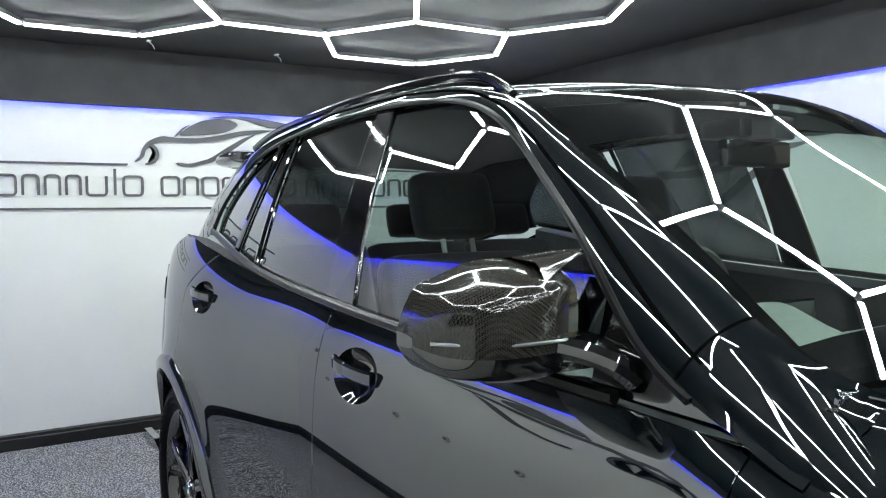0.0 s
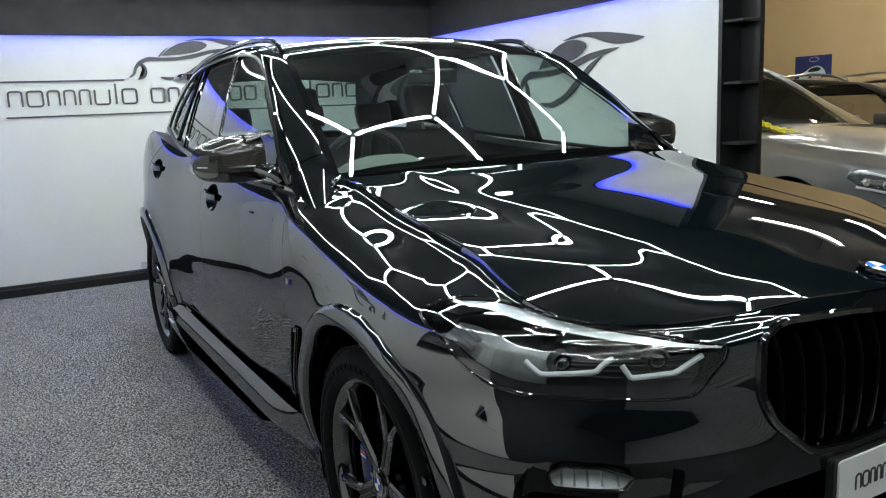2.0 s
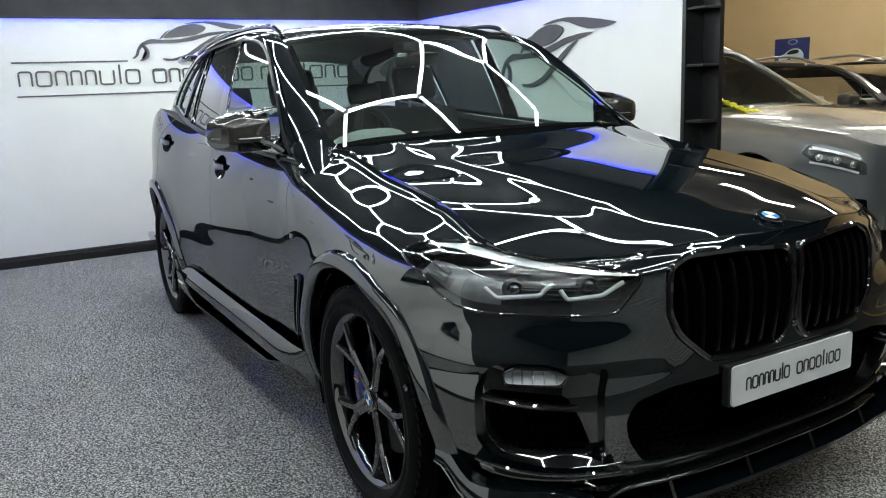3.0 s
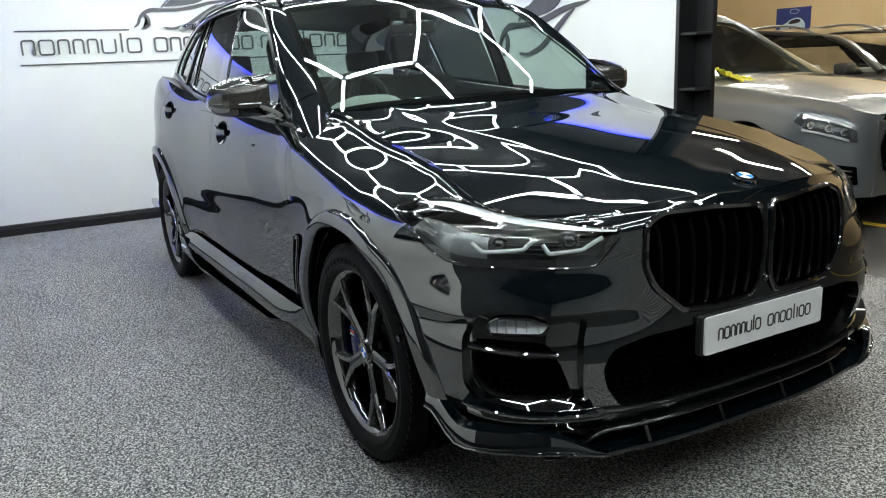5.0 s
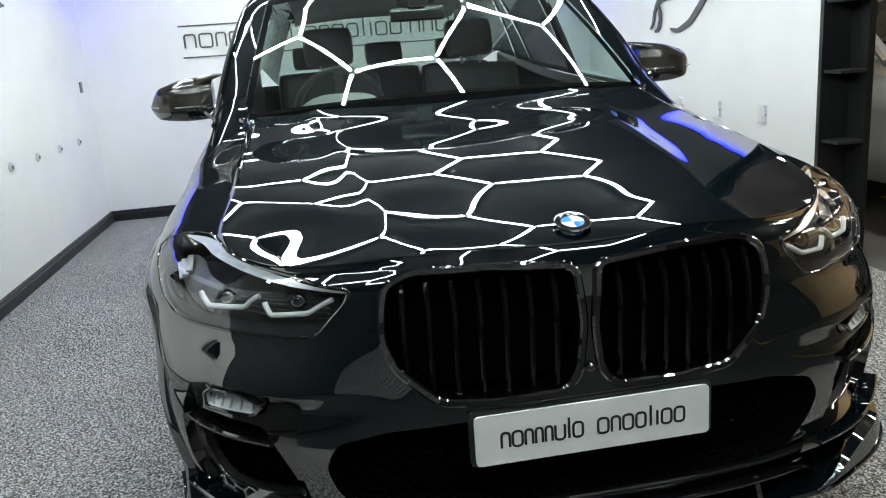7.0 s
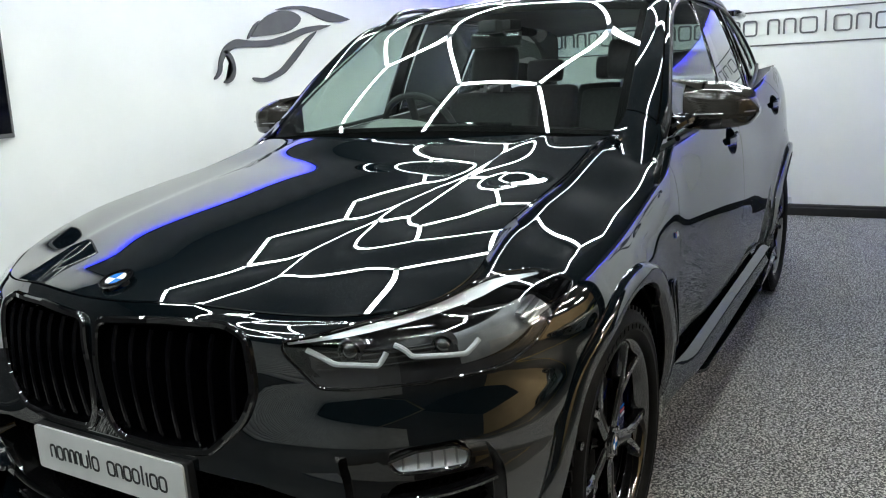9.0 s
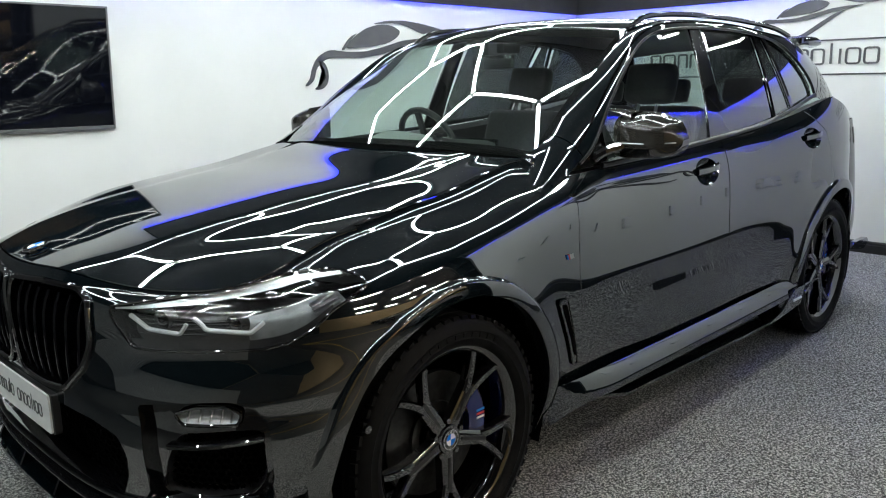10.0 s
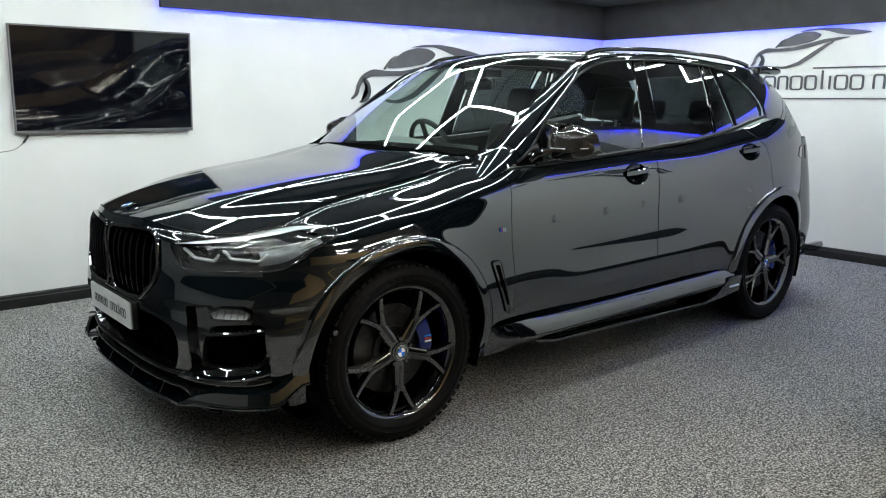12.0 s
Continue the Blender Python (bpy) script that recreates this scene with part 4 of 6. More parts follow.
for s in (1, -1):
    ck = part("cheek_panel", patch(nose, cheek(s), [duct(s), fog(s)], step=0.03, lip=0.01, out=-0.028, hint=NOSE_HINT), GLOSS, car, "gloss black panel round fog lamp and duct")
    part("cheek_wall", nose_band(cheek(s), -0.001, -0.03), GLOSS, ck)
    d = part("side_duct", nose_band(duct(s), -0.028, -0.08), MATTE, car, "black bumper side duct")
    # duct shade is put into the near-black backing and mesh
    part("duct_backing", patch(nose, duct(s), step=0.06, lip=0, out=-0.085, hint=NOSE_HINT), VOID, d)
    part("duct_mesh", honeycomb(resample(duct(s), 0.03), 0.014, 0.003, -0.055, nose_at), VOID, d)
    smooth_part("duct_blade", flat_tube([nose_at(float(s * nose_u(np.array(x), np.array(z))), z, -0.02) for x, z in zip(np.linspace(2.25, 2.085, 9), np.linspace(0.545, 0.57, 9))], 0.03, 0.014), GLOSS, d)
    fx = np.linspace(2.05, 2.27, 16)
    fv = []
    for dd, zz in ((-0.03, 0.39), (0.0, 0.376), (0.022, 0.36), (0.024, 0.352), (0.0, 0.345)):
        fv += [nose_at(float(s * nose_u(np.array(x), np.array(zz))), zz + 0.03 * max(0.0, 2.12 - x), dd * math.sin(math.pi * (x - 2.04) / 0.3) ** 0.5 if dd > 0 else dd) for x in fx]
    ff = [(k * 16 + i, k * 16 + i + 1, (k + 1) * 16 + i + 1, (k + 1) * 16 + i) for k in range(4) for i in range(15)]
    smooth_by_angle(part("duct_ledge", (fv, ff), GLOSS, d), 60)
    smooth_part("duct_floor", flat_tube([nose_at(float(s * nose_u(np.array(x), np.array(z))), z, 0.012) for x, z in zip(np.linspace(2.262, 2.06, 12), 0.37 - 0.012 * np.sin(np.linspace(0, 3.1, 12)) + np.linspace(0.0, 0.04, 12))], 0.05, 0.012), PAINT, d)
    fg = part("fog_lamp", nose_band(fog(s), -0.014, -0.045), CHROME, car, "slim clear fog lamp")
    bowl = lambda uv: nose(uv) + normals_of(nose, uv, NOSE_HINT) * (-0.016 - 0.9 * np.clip(uv[:, 1:2] - 0.606, 0, 0.05))
    part("reflector", patch(bowl, fog(s), step=0.02, lip=0, hint=NOSE_HINT), WHITE, fg)
    for i in range(5):
        x = 2.14 + i * 0.018
        z = 0.63
        u = float(s * nose_u(np.array(x), np.array(z)))
        smooth_part("led", flat_tube([nose_at(u, 0.613, -0.02), nose_at(u + 0.004 * s, 0.64, -0.036)], 0.005, 0.006), SATIN, fg)
    part("lens", patch(nose, fog(s), step=0.02, lip=0, out=-0.014, hint=NOSE_HINT), LENS, fg)
    rim = resample(fog(s), 0.012)
    smooth_part("fog_frame", flat_tube(nose(rim) + normals_of(nose, rim, NOSE_HINT) * -0.013, 0.008, 0.008, up=(1, 0, 0.1), closed=True), GLOSS, fg)
    # brow shadow line and washer flap edge
    smooth_part("park_sensor", sweep([nose_at(s * 1.2, 0.535, -0.004), nose_at(s * 1.2, 0.535, 0.004)], ring_profile(0.011, 12), up=(0, 0, 1)), PAINT, car)

# headlamps
GUIDE = material("light_guide", (0.66, 0.67, 0.68), 0.3)
BOWL = vary(material("lamp_reflector", (0.24, 0.24, 0.25), 0.3, 0.5), 30, (0.2, 0.205, 0.21), (0.28, 0.285, 0.29))
SILVER = material("silver_lamp_strip", (0.88, 0.9, 0.92), 0.4, 0.5)
HOUSING = vary(material("lamp_housing", (0.02, 0.02, 0.022), 0.3), 25, (0.012, 0.012, 0.014), (0.03, 0.03, 0.032))
for s in (1, -1):
    loop = lamp_outline(s)
    top_z = cspl(LAMP_X[5::-1], LAMP_Z[5::-1])
    low_z2 = cspl([1.778, 1.893, 1.951, 1.996, 2.047, 2.128, 2.223, 2.28], [0.905, 0.866, 0.822, 0.797, 0.785, 0.78, 0.775, 0.777])
    u_rear, u_front = float(nose_u(1.82, 0.9)), float(nose_u(2.264, 0.83))

    def lamp_pt(fx, fz, d, s=s):
        """Place by its share of the lamp's length and height, d above the skin."""
        u = u_rear + (u_front - u_rear) * fx
        x = float(nose(np.array([[u, 0.84]]))[0, 0])
        z = float(low_z2(x) + (top_z(x) - low_z2(x)) * fz)
        return nose_at(s * u, z, d)

    def lamp_line(points, d, n=24, s=s):
        """Straight runs between places (x, z) on the lamp, d above the skin."""
        p = np.array(points, float)
        t = np.r_[0, np.cumsum(np.linalg.norm(np.diff(p, axis=0), axis=1))]
        q = np.linspace(0, t[-1], n)
        return [nose_at(float(s * nose_u(np.array(x), np.array(z))), float(z), d) for x, z in zip(np.interp(q, t, p[:, 0]), np.interp(q, t, p[:, 1]))]

    def lamp_strip(f0, f1, top0, top1, d, n=26, s=s):
        """Strip on the lamp's own surface between two shares of its height, d under the lens."""
        v = []
        for f in np.linspace(f0, f1, n):
            for q in (top0(f), 0.5 * (top0(f) + top1(f)), top1(f)):
                v.append(lamp_pt(f, q, d))
        fs = [(3 * i + k, 3 * i + 3 + k, 3 * i + 4 + k, 3 * i + 1 + k) for i in range(n - 1) for k in (0, 1)]
        return v, fs

    lamp = part("headlamp", nose_band(loop, 0.0, -0.09, 0.02), GLOSS, car, "clear-lens LED headlamp with dark inner housing")
    part("housing", patch(nose, loop, step=0.04, lip=0, out=-0.09, hint=NOSE_HINT), HOUSING, lamp)
    part("lens", patch(nose, loop, step=0.02, lip=0.006, out=0.003, hint=NOSE_HINT), LENS, lamp, "clear polycarbonate lens")
    gasket = resample(loop, 0.012)
    smooth_part("lens_gasket", flat_tube(nose(gasket) + normals_of(nose, gasket, NOSE_HINT) * 0.001, 0.007, 0.007, up=(1, 0, 0.1), closed=True), GLOSS, lamp)
    bar_x = np.linspace(1.81, 2.258, 34)
    bar_h = np.interp(bar_x, [1.81, 1.86, 1.95, 2.06, 2.18, 2.26], [0.002, 0.006, 0.011, 0.01, 0.007, 0.004])
    bar_v = [nose_at(float(s * nose_u(np.array(x), top_z(x))), float(top_z(x)) - 0.003 - h * k, -0.006 - 0.5 * h * k) for x, h in zip(bar_x, bar_h) for k in (0.0, 0.5, 1.0)]
    part("top_light_bar", (bar_v, [(3 * i + k, 3 * i + 3 + k, 3 * i + 4 + k, 3 * i + 1 + k) for i in range(33) for k in (0, 1)]), SILVER, lamp, "bright silver strip along the lamp's top")
    part("reflector_bowl", lamp_strip(0.02, 0.5, lambda f: 0.84, lambda f: 0.06, -0.058, 18), BOWL, lamp, "silvery reflector")
    part("inner_panel", lamp_strip(0.5, 0.97, lambda f: 0.88, lambda f: 0.06, -0.05, 18), HOUSING, lamp)
    part("lower_bezel", lamp_strip(0.12, 0.985, lambda f: 0.17 + 0.1 * max(0.0, f - 0.5), lambda f: 0.0, -0.014), HOUSING, lamp)
    for k in range(4):
        q = 0.3 + 0.13 * k
        smooth_part("panel_rib", flat_tube([lamp_pt(f, q + 0.1 * (0.75 - f), -0.045) for f in np.linspace(0.54, 0.95, 14)], 0.006, 0.004), MATTE, lamp)
    for hook in ([(2.04, 0.852), (2.07, 0.822), (2.145, 0.83), (2.152, 0.866)], [(2.172, 0.845), (2.188, 0.815), (2.232, 0.822), (2.25, 0.856)]):
        smooth_part("light_guide", flat_tube(lamp_line(hook, -0.026), 0.012, 0.01), GUIDE, lamp, "white angular light guide")
        c = lamp_line([(hook[1][0] + 0.02, 0.858), (hook[1][0] + 0.03, 0.858)], -0.05, 2)[0]
        m = Matrix.Translation(c) @ Vector((1, 0.35 * s, 0)).to_track_quat("Z", "Y").to_matrix().to_4x4()
        bm = bmesh.new()
        bmesh.ops.create_cone(bm, segments=24, radius1=0.028, radius2=0.025, depth=0.03, cap_ends=False, matrix=m)
        proj = smooth_part("projector", bm, MATTE, lamp)
        bm = bmesh.new()
        bmesh.ops.create_uvsphere(bm, u_segments=20, v_segments=10, radius=0.022, matrix=m)
        smooth_part("projector_lens", bm, GLOSS, proj)
    part("divider", lamp_strip(0.5, 0.53, lambda f: 0.86, lambda f: 0.1, -0.03, 3), MATTE, lamp)
    for k in range(3):
        q = 0.34 + 0.16 * k
        smooth_part("reflector_facet", flat_tube([lamp_pt(0.06, q + 0.05, -0.045), lamp_pt(0.2, q - 0.03, -0.045)], 0.016, 0.005), SATIN, lamp)

# rounded edges of the bonnet's shut line
for s in (1, -1):
    for off, nm in ((-0.0075, "bonnet_edge"), (0.0015, "wing_edge")):
        q = seam[3:] + [0, off]
        q3 = np.stack([q[:, 0], s * q[:, 1], bonnet_z(q[:, 0], seam[3:, 1]) - 0.0035 - (0.001 if off > 0 else 0)], 1)
        smooth_part(nm, sweep(q3, ring_profile(0.0032, 8), up=(0, 0, 1)), PAINT, car)

for s in (1, -1):
    # shut line of the doors, from the foot of the front pillar over the windows
    tt = np.linspace(0.04, 0.8, 110)
    run = frame_side(s)(np.stack([tt, 0.3 + 0.06 * tt], 1))
    smooth_part("door_shut_line", flat_tube(run, 0.007, 0.005, up=(0, s * 0.6, 0.8)), VOID, car)

# wing tip: carries the wing over the foot of the front pillar, with its joint line
T_FOOT = 0.045
for s in (1, -1):
    ws_ = np.linspace(0.04, 1.0, 14)
    top_c = frame_side(1)(np.stack([np.full(14, T_FOOT), ws_], 1))
    ahead_c = frame_side(1)(np.stack([np.full(14, T_FOOT - 0.01), ws_], 1)) - top_c
    x_low = 0.935 + 0.0 * ws_
    z_low = bonnet_z(x_low, 0.735) - 0.085 * (1 - ws_)
    low_c = np.stack([x_low, side_y(x_low, z_low), z_low], 1)
    v = []
    for t in np.linspace(0, 1, 13):
        h0, h1, h2, h3 = 2 * t**3 - 3 * t**2 + 1, t**3 - 2 * t**2 + t, -2 * t**3 + 3 * t**2, t**3 - t**2
        q = h0 * top_c + h1 * ahead_c * 4.5 + h2 * low_c + h3 * np.array([0.12, 0.0, -0.018])
        q[:, 2] += 0.003
        v += list(q * [1, s, 1])
    f = [(i * 14 + j, (i + 1) * 14 + j, (i + 1) * 14 + j + 1, i * 14 + j + 1) for i in range(12) for j in range(13)]
    part("wing_tip", (v, f if s < 0 else [q[::-1] for q in f]), PAINT, car)
    joint = top_c * [1, s, 1] + np.array([0, 0, 0.003])
    smooth_part("wing_joint", flat_tube(joint, 0.004, 0.004, up=(0.3, s * 0.5, 0.8)), VOID, car)

# splitter with fins
lip_u = np.linspace(-1.06, 1.06, 61)
lip_z = 0.243 + 0.03 * smoothstep(0.5, 0.64, np.abs(lip_u)) + 0.075 * smoothstep(0.9, 1.05, np.abs(lip_u))


def lip_points(d, dz):
    """The lip's line, wider than the bumper towards the wheels."""
    uv = np.stack([lip_u, np.full(61, 0.3)], 1)
    wide = d + 0.035 * smoothstep(0.45, 0.6, np.abs(lip_u)) - 0.04 * smoothstep(0.85, 1.05, np.abs(lip_u))
    p = nose(uv) + normals_of(nose, uv, NOSE_HINT) * wide[:, None]
    p[:, 2] = lip_z + dz
    return p


v = []
for d, dz in ((0.062, 0.0), (0.06, 0.008), (-0.06, 0.012), (-0.06, -0.006), (0.058, -0.006)):
    v += list(lip_points(d, dz))
f = [(k * 61 + i, k * 61 + i + 1, ((k + 1) % 5) * 61 + i + 1, ((k + 1) % 5) * 61 + i) for k in range(5) for i in range(60)]
lipo = part("splitter", (v, f), PAINT, car, "gloss black front splitter with small fins")
smooth_by_angle(lipo, 30)
for y in (-0.42, -0.14, 0.14, 0.42):
    u = float(nose_uy(np.array(y), np.array(0.3)))
    a = nose_at(u, 0.3)
    fin = slab([(-0.03, 0.248), (0.052, 0.248), (0.022, 0.31), (-0.03, 0.31)], 0.012, lambda p, q, w, a=a, y=y: (a[0] + p, y + w - 0.006, q))
    part("fin", fin, GLOSS, lipo)
smooth_part("bumper_lip", flat_tube([nose_at(u, 0.306 - 0.058 * float(smoothstep(0.5, 0.66, abs(u))), 0.016 + 0.03 * float(smoothstep(0.5, 0.66, abs(u)))) for u in np.linspace(-0.68, 0.68, 90)], 0.03, 0.012), RAIL, car)
for s in (1, -1):
    rows = []
    for d, dz in ((0.06, 0.006), (0.056, 0.03), (0.048, 0.056), (0.012, 0.07)):
        base, grow = lip_points(0.06, 0.006), smoothstep(0.5, 0.72, np.abs(lip_u))[:, None]
        rows.append((base + (lip_points(d, dz) - base) * grow)[lip_u * s > 0.5])
    k = len(rows[0])
    faces = [(a * k + i, a * k + i + 1, (a + 1) * k + i + 1, (a + 1) * k + i) for a in range(3) for i in range(k - 1)]
    smooth_by_angle(part("splitter_end", (np.concatenate(rows), faces), PAINT, lipo), 50)
    edge = lip_points(0.063, 0.003)[lip_u * s > 0.5]
    smooth_part("lip_edge", sweep(edge, ring_profile(0.004, 6), up=(0, 0, 1)), PAINT, lipo)
part("under_tray", patch(lambda uv: np.stack([uv[:, 0], uv[:, 1], np.full(len(uv), 0.285)], 1), [(2.25, -0.5), (2.25, 0.5), (2.0, 0.8), (1.0, 0.78), (-2.3, 0.78), (-2.3, -0.78), (1.0, -0.78), (2.0, -0.8)], step=0.3, lip=0, hint=(0, 0, 1)), VOID, car)

# number plate, plain shapes in place of its words
STROKE_FORMS = {
    "ring": [[(0, 0), (1, 0), (1, 1), (0, 1), (0, 0)]],
    "arch": [[(0, 0), (0, 1), (1, 1), (1, 0)]],
    "cup": [[(0, 1), (0, 0), (1, 0), (1, 1)]],
    "bar": [[(0.5, 0), (0.5, 1.4)]],
    "stub": [[(0.5, 0), (0.5, 1.0)]],
}
WORD_ONE = [("arch", 0.85), ("ring", 1.0), ("arch", 0.75), ("arch", 0.7), ("arch", 0.7), ("cup", 1.0), ("bar", 0.25), ("ring", 1.0)]
WORD_TWO = [("ring", 1.0), ("arch", 0.8), ("ring", 0.95), ("ring", 0.9), ("bar", 0.4), ("stub", 0.25), ("ring", 0.95), ("ring", 0.95)]
WORD_THREE = [("arch", 0.7), ("arch", 0.7), ("ring", 1.0), ("bar", 0.4), ("ring", 1.0), ("arch", 0.8), ("ring", 0.9)]


def stroke(points, width, depth, to3):
    """A flat stroke along (u, v) points with mitred, slightly rounded corners."""
    p = np.array(points, float)
    closed = len(p) > 2 and np.allclose(p[0], p[-1])
    q = []
    body = p[:-1] if closed else p
    n = len(body)
    for i in range(n):
        if not closed and i in (0, n - 1):
            q.append(body[i])
            continue
        a, b, c = body[i - 1], body[i], body[(i + 1) % n]
        r = width * 1.6
        u = b + (a - b) / np.linalg.norm(a - b) * min(r, 0.45 * np.linalg.norm(a - b))
        w = b + (c - b) / np.linalg.norm(c - b) * min(r, 0.45 * np.linalg.norm(c - b))
        q += [(1 - t) ** 2 * u + 2 * t * (1 - t) * b + t * t * w for t in (0, 0.33, 0.67, 1)]
    q = np.array(q)
    m = len(q)
    bm = bmesh.new()
    rows = []
    for i in range(m):
        a, b = (q[i - 1], q[(i + 1) % m]) if closed else (q[max(0, i - 1)], q[min(m - 1, i + 1)])
        t = (b - a) / (np.linalg.norm(b - a) + 1e-9)
        nrm = np.array([-t[1], t[0]]) * width / 2
        rows.append([bm.verts.new(to3(*(q[i] + k * nrm), d)) for k, d in ((1, 0), (1, depth), (-1, depth), (-1, 0))])
    for i in range(m if closed else m - 1):
        for k in range(4):
            bm.faces.new((rows[i][k], rows[i][(k + 1) % 4], rows[(i + 1) % m][(k + 1) % 4], rows[(i + 1) % m][k]))
    if not closed:
        bm.faces.new(rows[0])
        bm.faces.new(rows[-1][::-1])
    return bm


def word(forms, start, height, total, width, depth, to3, mat, parent, name="stroke_shape"):
    """A row of plain stroke shapes from start, filling total along u."""
    gap = 0.32
    units = sum(w for _, w in forms) + gap * (len(forms) - 1)
    k = total / units
    u = start
    for form, w in forms:
        for line in STROKE_FORMS[form]:
            part(name, stroke([(u + a * w * k, b * height) for a, b in line], width, depth, to3), mat, parent)
        u += (w + gap) * k


def rounded_rect(w, h, r, n=5):
    return fillet([(-w / 2, -h / 2), (w / 2, -h / 2), (w / 2, h / 2), (-w / 2, h / 2)], r, n)


PLATE_Z = 0.543
plate = part("number_plate", slab(rounded_rect(0.522, 0.113, 0.012), 0.006, lambda u, v, w: (2.362 + w, u, PLATE_Z + v)), PLATE, car, "white plate with a row of black stroke shapes")
part("plate_holder", slab(rounded_rect(0.54, 0.118, 0.01), 0.02, lambda u, v, w: (2.341 + w, u, PLATE_Z + v)), MATTE, plate)
to_plate = lambda u, v, d: (2.3682 + d, u - 0.205, PLATE_Z - 0.02 + v)
word(WORD_ONE, 0.0, 0.034, 0.178, 0.0055, 0.0008, to_plate, INK, plate)
word(WORD_TWO, 0.212, 0.034, 0.196, 0.0055, 0.0008, to_plate, INK, plate)


def roundel(name, centre, normal, r, parent):
    """Ringed disc with blue and white quarters."""
    q = Vector(normal).to_track_quat("Z", "Y").to_matrix().to_4x4()
    m = Matrix.Translation(centre) @ q

    def disc(r0, r1, z, a0=0.0, a1=360.0, n=28):
        bm = bmesh.new()
        rows = []
        for i in range(n + 1):
            a = radians(a0 + (a1 - a0) * i / n)
            rows.append([bm.verts.new(m @ Vector((r * math.cos(a), r * math.sin(a), h))) for r, h in ((r0, z), (r1, z), (r1, z - 0.004))])
        for x, y in zip(rows[:-1], rows[1:]):
            for k in (0, 1):
                bm.faces.new((x[k], x[k + 1], y[k + 1], y[k]))
        return bm

    root = part(name, disc(r * 0.92, r, 0.005), CHROME, parent, "round chrome-ringed badge with blue and white quarters")
    part("dark_ring", disc(r * 0.64, r * 0.92, 0.004), GLOSS, root)
    part("inner_ring", disc(r * 0.6, r * 0.64, 0.005), CHROME, root)
    for k in range(4):
        part("quarter", disc(0.0005, r * 0.6, 0.0042, 90 * k, 90 * k + 90, 8), BLUE if k % 2 else WHITE, root)
    for k in (60, 90, 120):
        part("ring_mark", disc(r * 0.7, r * 0.86, 0.0045, k - 8, k + 8, 4), CHROME, root)
    return root


bn = normals_of(bonnet, np.array([[2.262, 0.0]]), (1.5, 0, 0))[0]
roundel("bonnet_badge", Vector((2.262, 0, float(bonnet_z(2.262, 0.0)))) + Vector(bn) * 0.007, bn, 0.041, car)

# wheels
def wheel_thing():
    """One wheel about the y axis, its face towards +y."""
    root = new("wheel")
    tyre_prof = [(0.272, -0.12), (0.285, -0.125), (0.33, -0.137), (0.36, -0.128), (0.373, -0.11)]
    for g in (-0.075, -0.025, 0.025, 0.075):
        tyre_prof += [(0.3785, g - 0.006), (0.371, g - 0.004), (0.371, g + 0.004), (0.3785, g + 0.006)]
    tyre_prof += [(0.373, 0.11), (0.366, 0.121), (0.352, 0.1325), (0.335, 0.1375), (0.332, 0.136), (0.315, 0.136), (0.312, 0.1375), (0.298, 0.133), (0.288, 0.124), (0.282, 0.112)]
    tyre = part("tyre", lathe(tyre_prof, 72), RUBBER, root, "black road tyre with block tread")
    smooth_by_angle(tyre, 30)
    bm = bmesh.new()
    for i in range(64):
        a = 2 * math.pi * i / 64
        m = Matrix.Rotation(-a, 4, "Y")
        for h, dy, w in ((0.112, 0.022, 0.0125), (-0.112, 0.022, 0.0125)):
            box(bm, 0.3665, 0.3775, h - dy / 2, h + dy / 2, -w, w, 0, m @ Matrix.Rotation(0.12 * (1 if h > 0 else -1), 4, "X"))
    tagged(part("tread_relief", bm, RUBBER, tyre), "", "", "", "stuff")
    bm = bmesh.new()
    for i in range(11):
        a = radians(60 + i * 6.2)
        m = Matrix.Rotation(-a, 4, "Y")
        box(bm, 0.317, 0.33, 0.135, 0.1385, -0.011, 0.009, 0, m)
    part("raised_bars", bm, RUBBER, tyre)
    rim = part("rim", lathe([(0.284, -0.11), (0.268, -0.1), (0.258, -0.06), (0.254, 0.06), (0.262, 0.095), (0.27, 0.108), (0.281, 0.118), (0.287, 0.12), (0.289, 0.116), (0.284, 0.108)], 72), GLOSS, root, "gloss black five-spoke alloy rim")
    smooth_by_angle(rim, 40)

    def bar(r0, r1, a0, a1, w0, w1, h0, h1, thick):
        bm = bmesh.new()
        rings = []
        for t in np.linspace(0, 1, 6):
            r, a = r0 + (r1 - r0) * t, radians(a0 + (a1 - a0) * t)
            w, h = w0 + (w1 - w0) * t, h0 + (h1 - h0) * t
            c, d = Vector((r * math.cos(a), 0, r * math.sin(a))), Vector((-math.sin(a), 0, math.cos(a)))
            ring = []
            for k, y in ((-1, -thick), (-1, -0.006), (-0.62, 0.0), (0.62, 0.0), (1, -0.006), (1, -thick)):
                p = c + d * (k * w / 2)
                ring.append(bm.verts.new((p.x, h + y, p.z)))
            rings.append(ring)
        for x, y in zip(rings[:-1], rings[1:]):
            for k in range(6):
                bm.faces.new((x[k], x[(k + 1) % 6], y[(k + 1) % 6], y[k]))
        bm.faces.new(rings[0])
        bm.faces.new(rings[-1][::-1])
        return bm

    for i in range(5):
        a = -90 + 72 * i
        sp = smooth_part("spoke", bar(0.035, 0.165, a, a, 0.05, 0.046, 0.098, 0.1, 0.035), GLOSS, rim)
        for q in (1, -1):
            smooth_part("spoke_branch", bar(0.145, 0.268, a + q * 3.0, a + q * 13.5, 0.03, 0.024, 0.1, 0.112, 0.03), GLOSS, sp)
        smooth_part("spoke_groove", bar(0.06, 0.17, a, a, 0.012, 0.02, 0.1012, 0.1025, 0.004), MATTE, sp)
    bm = bmesh.new()
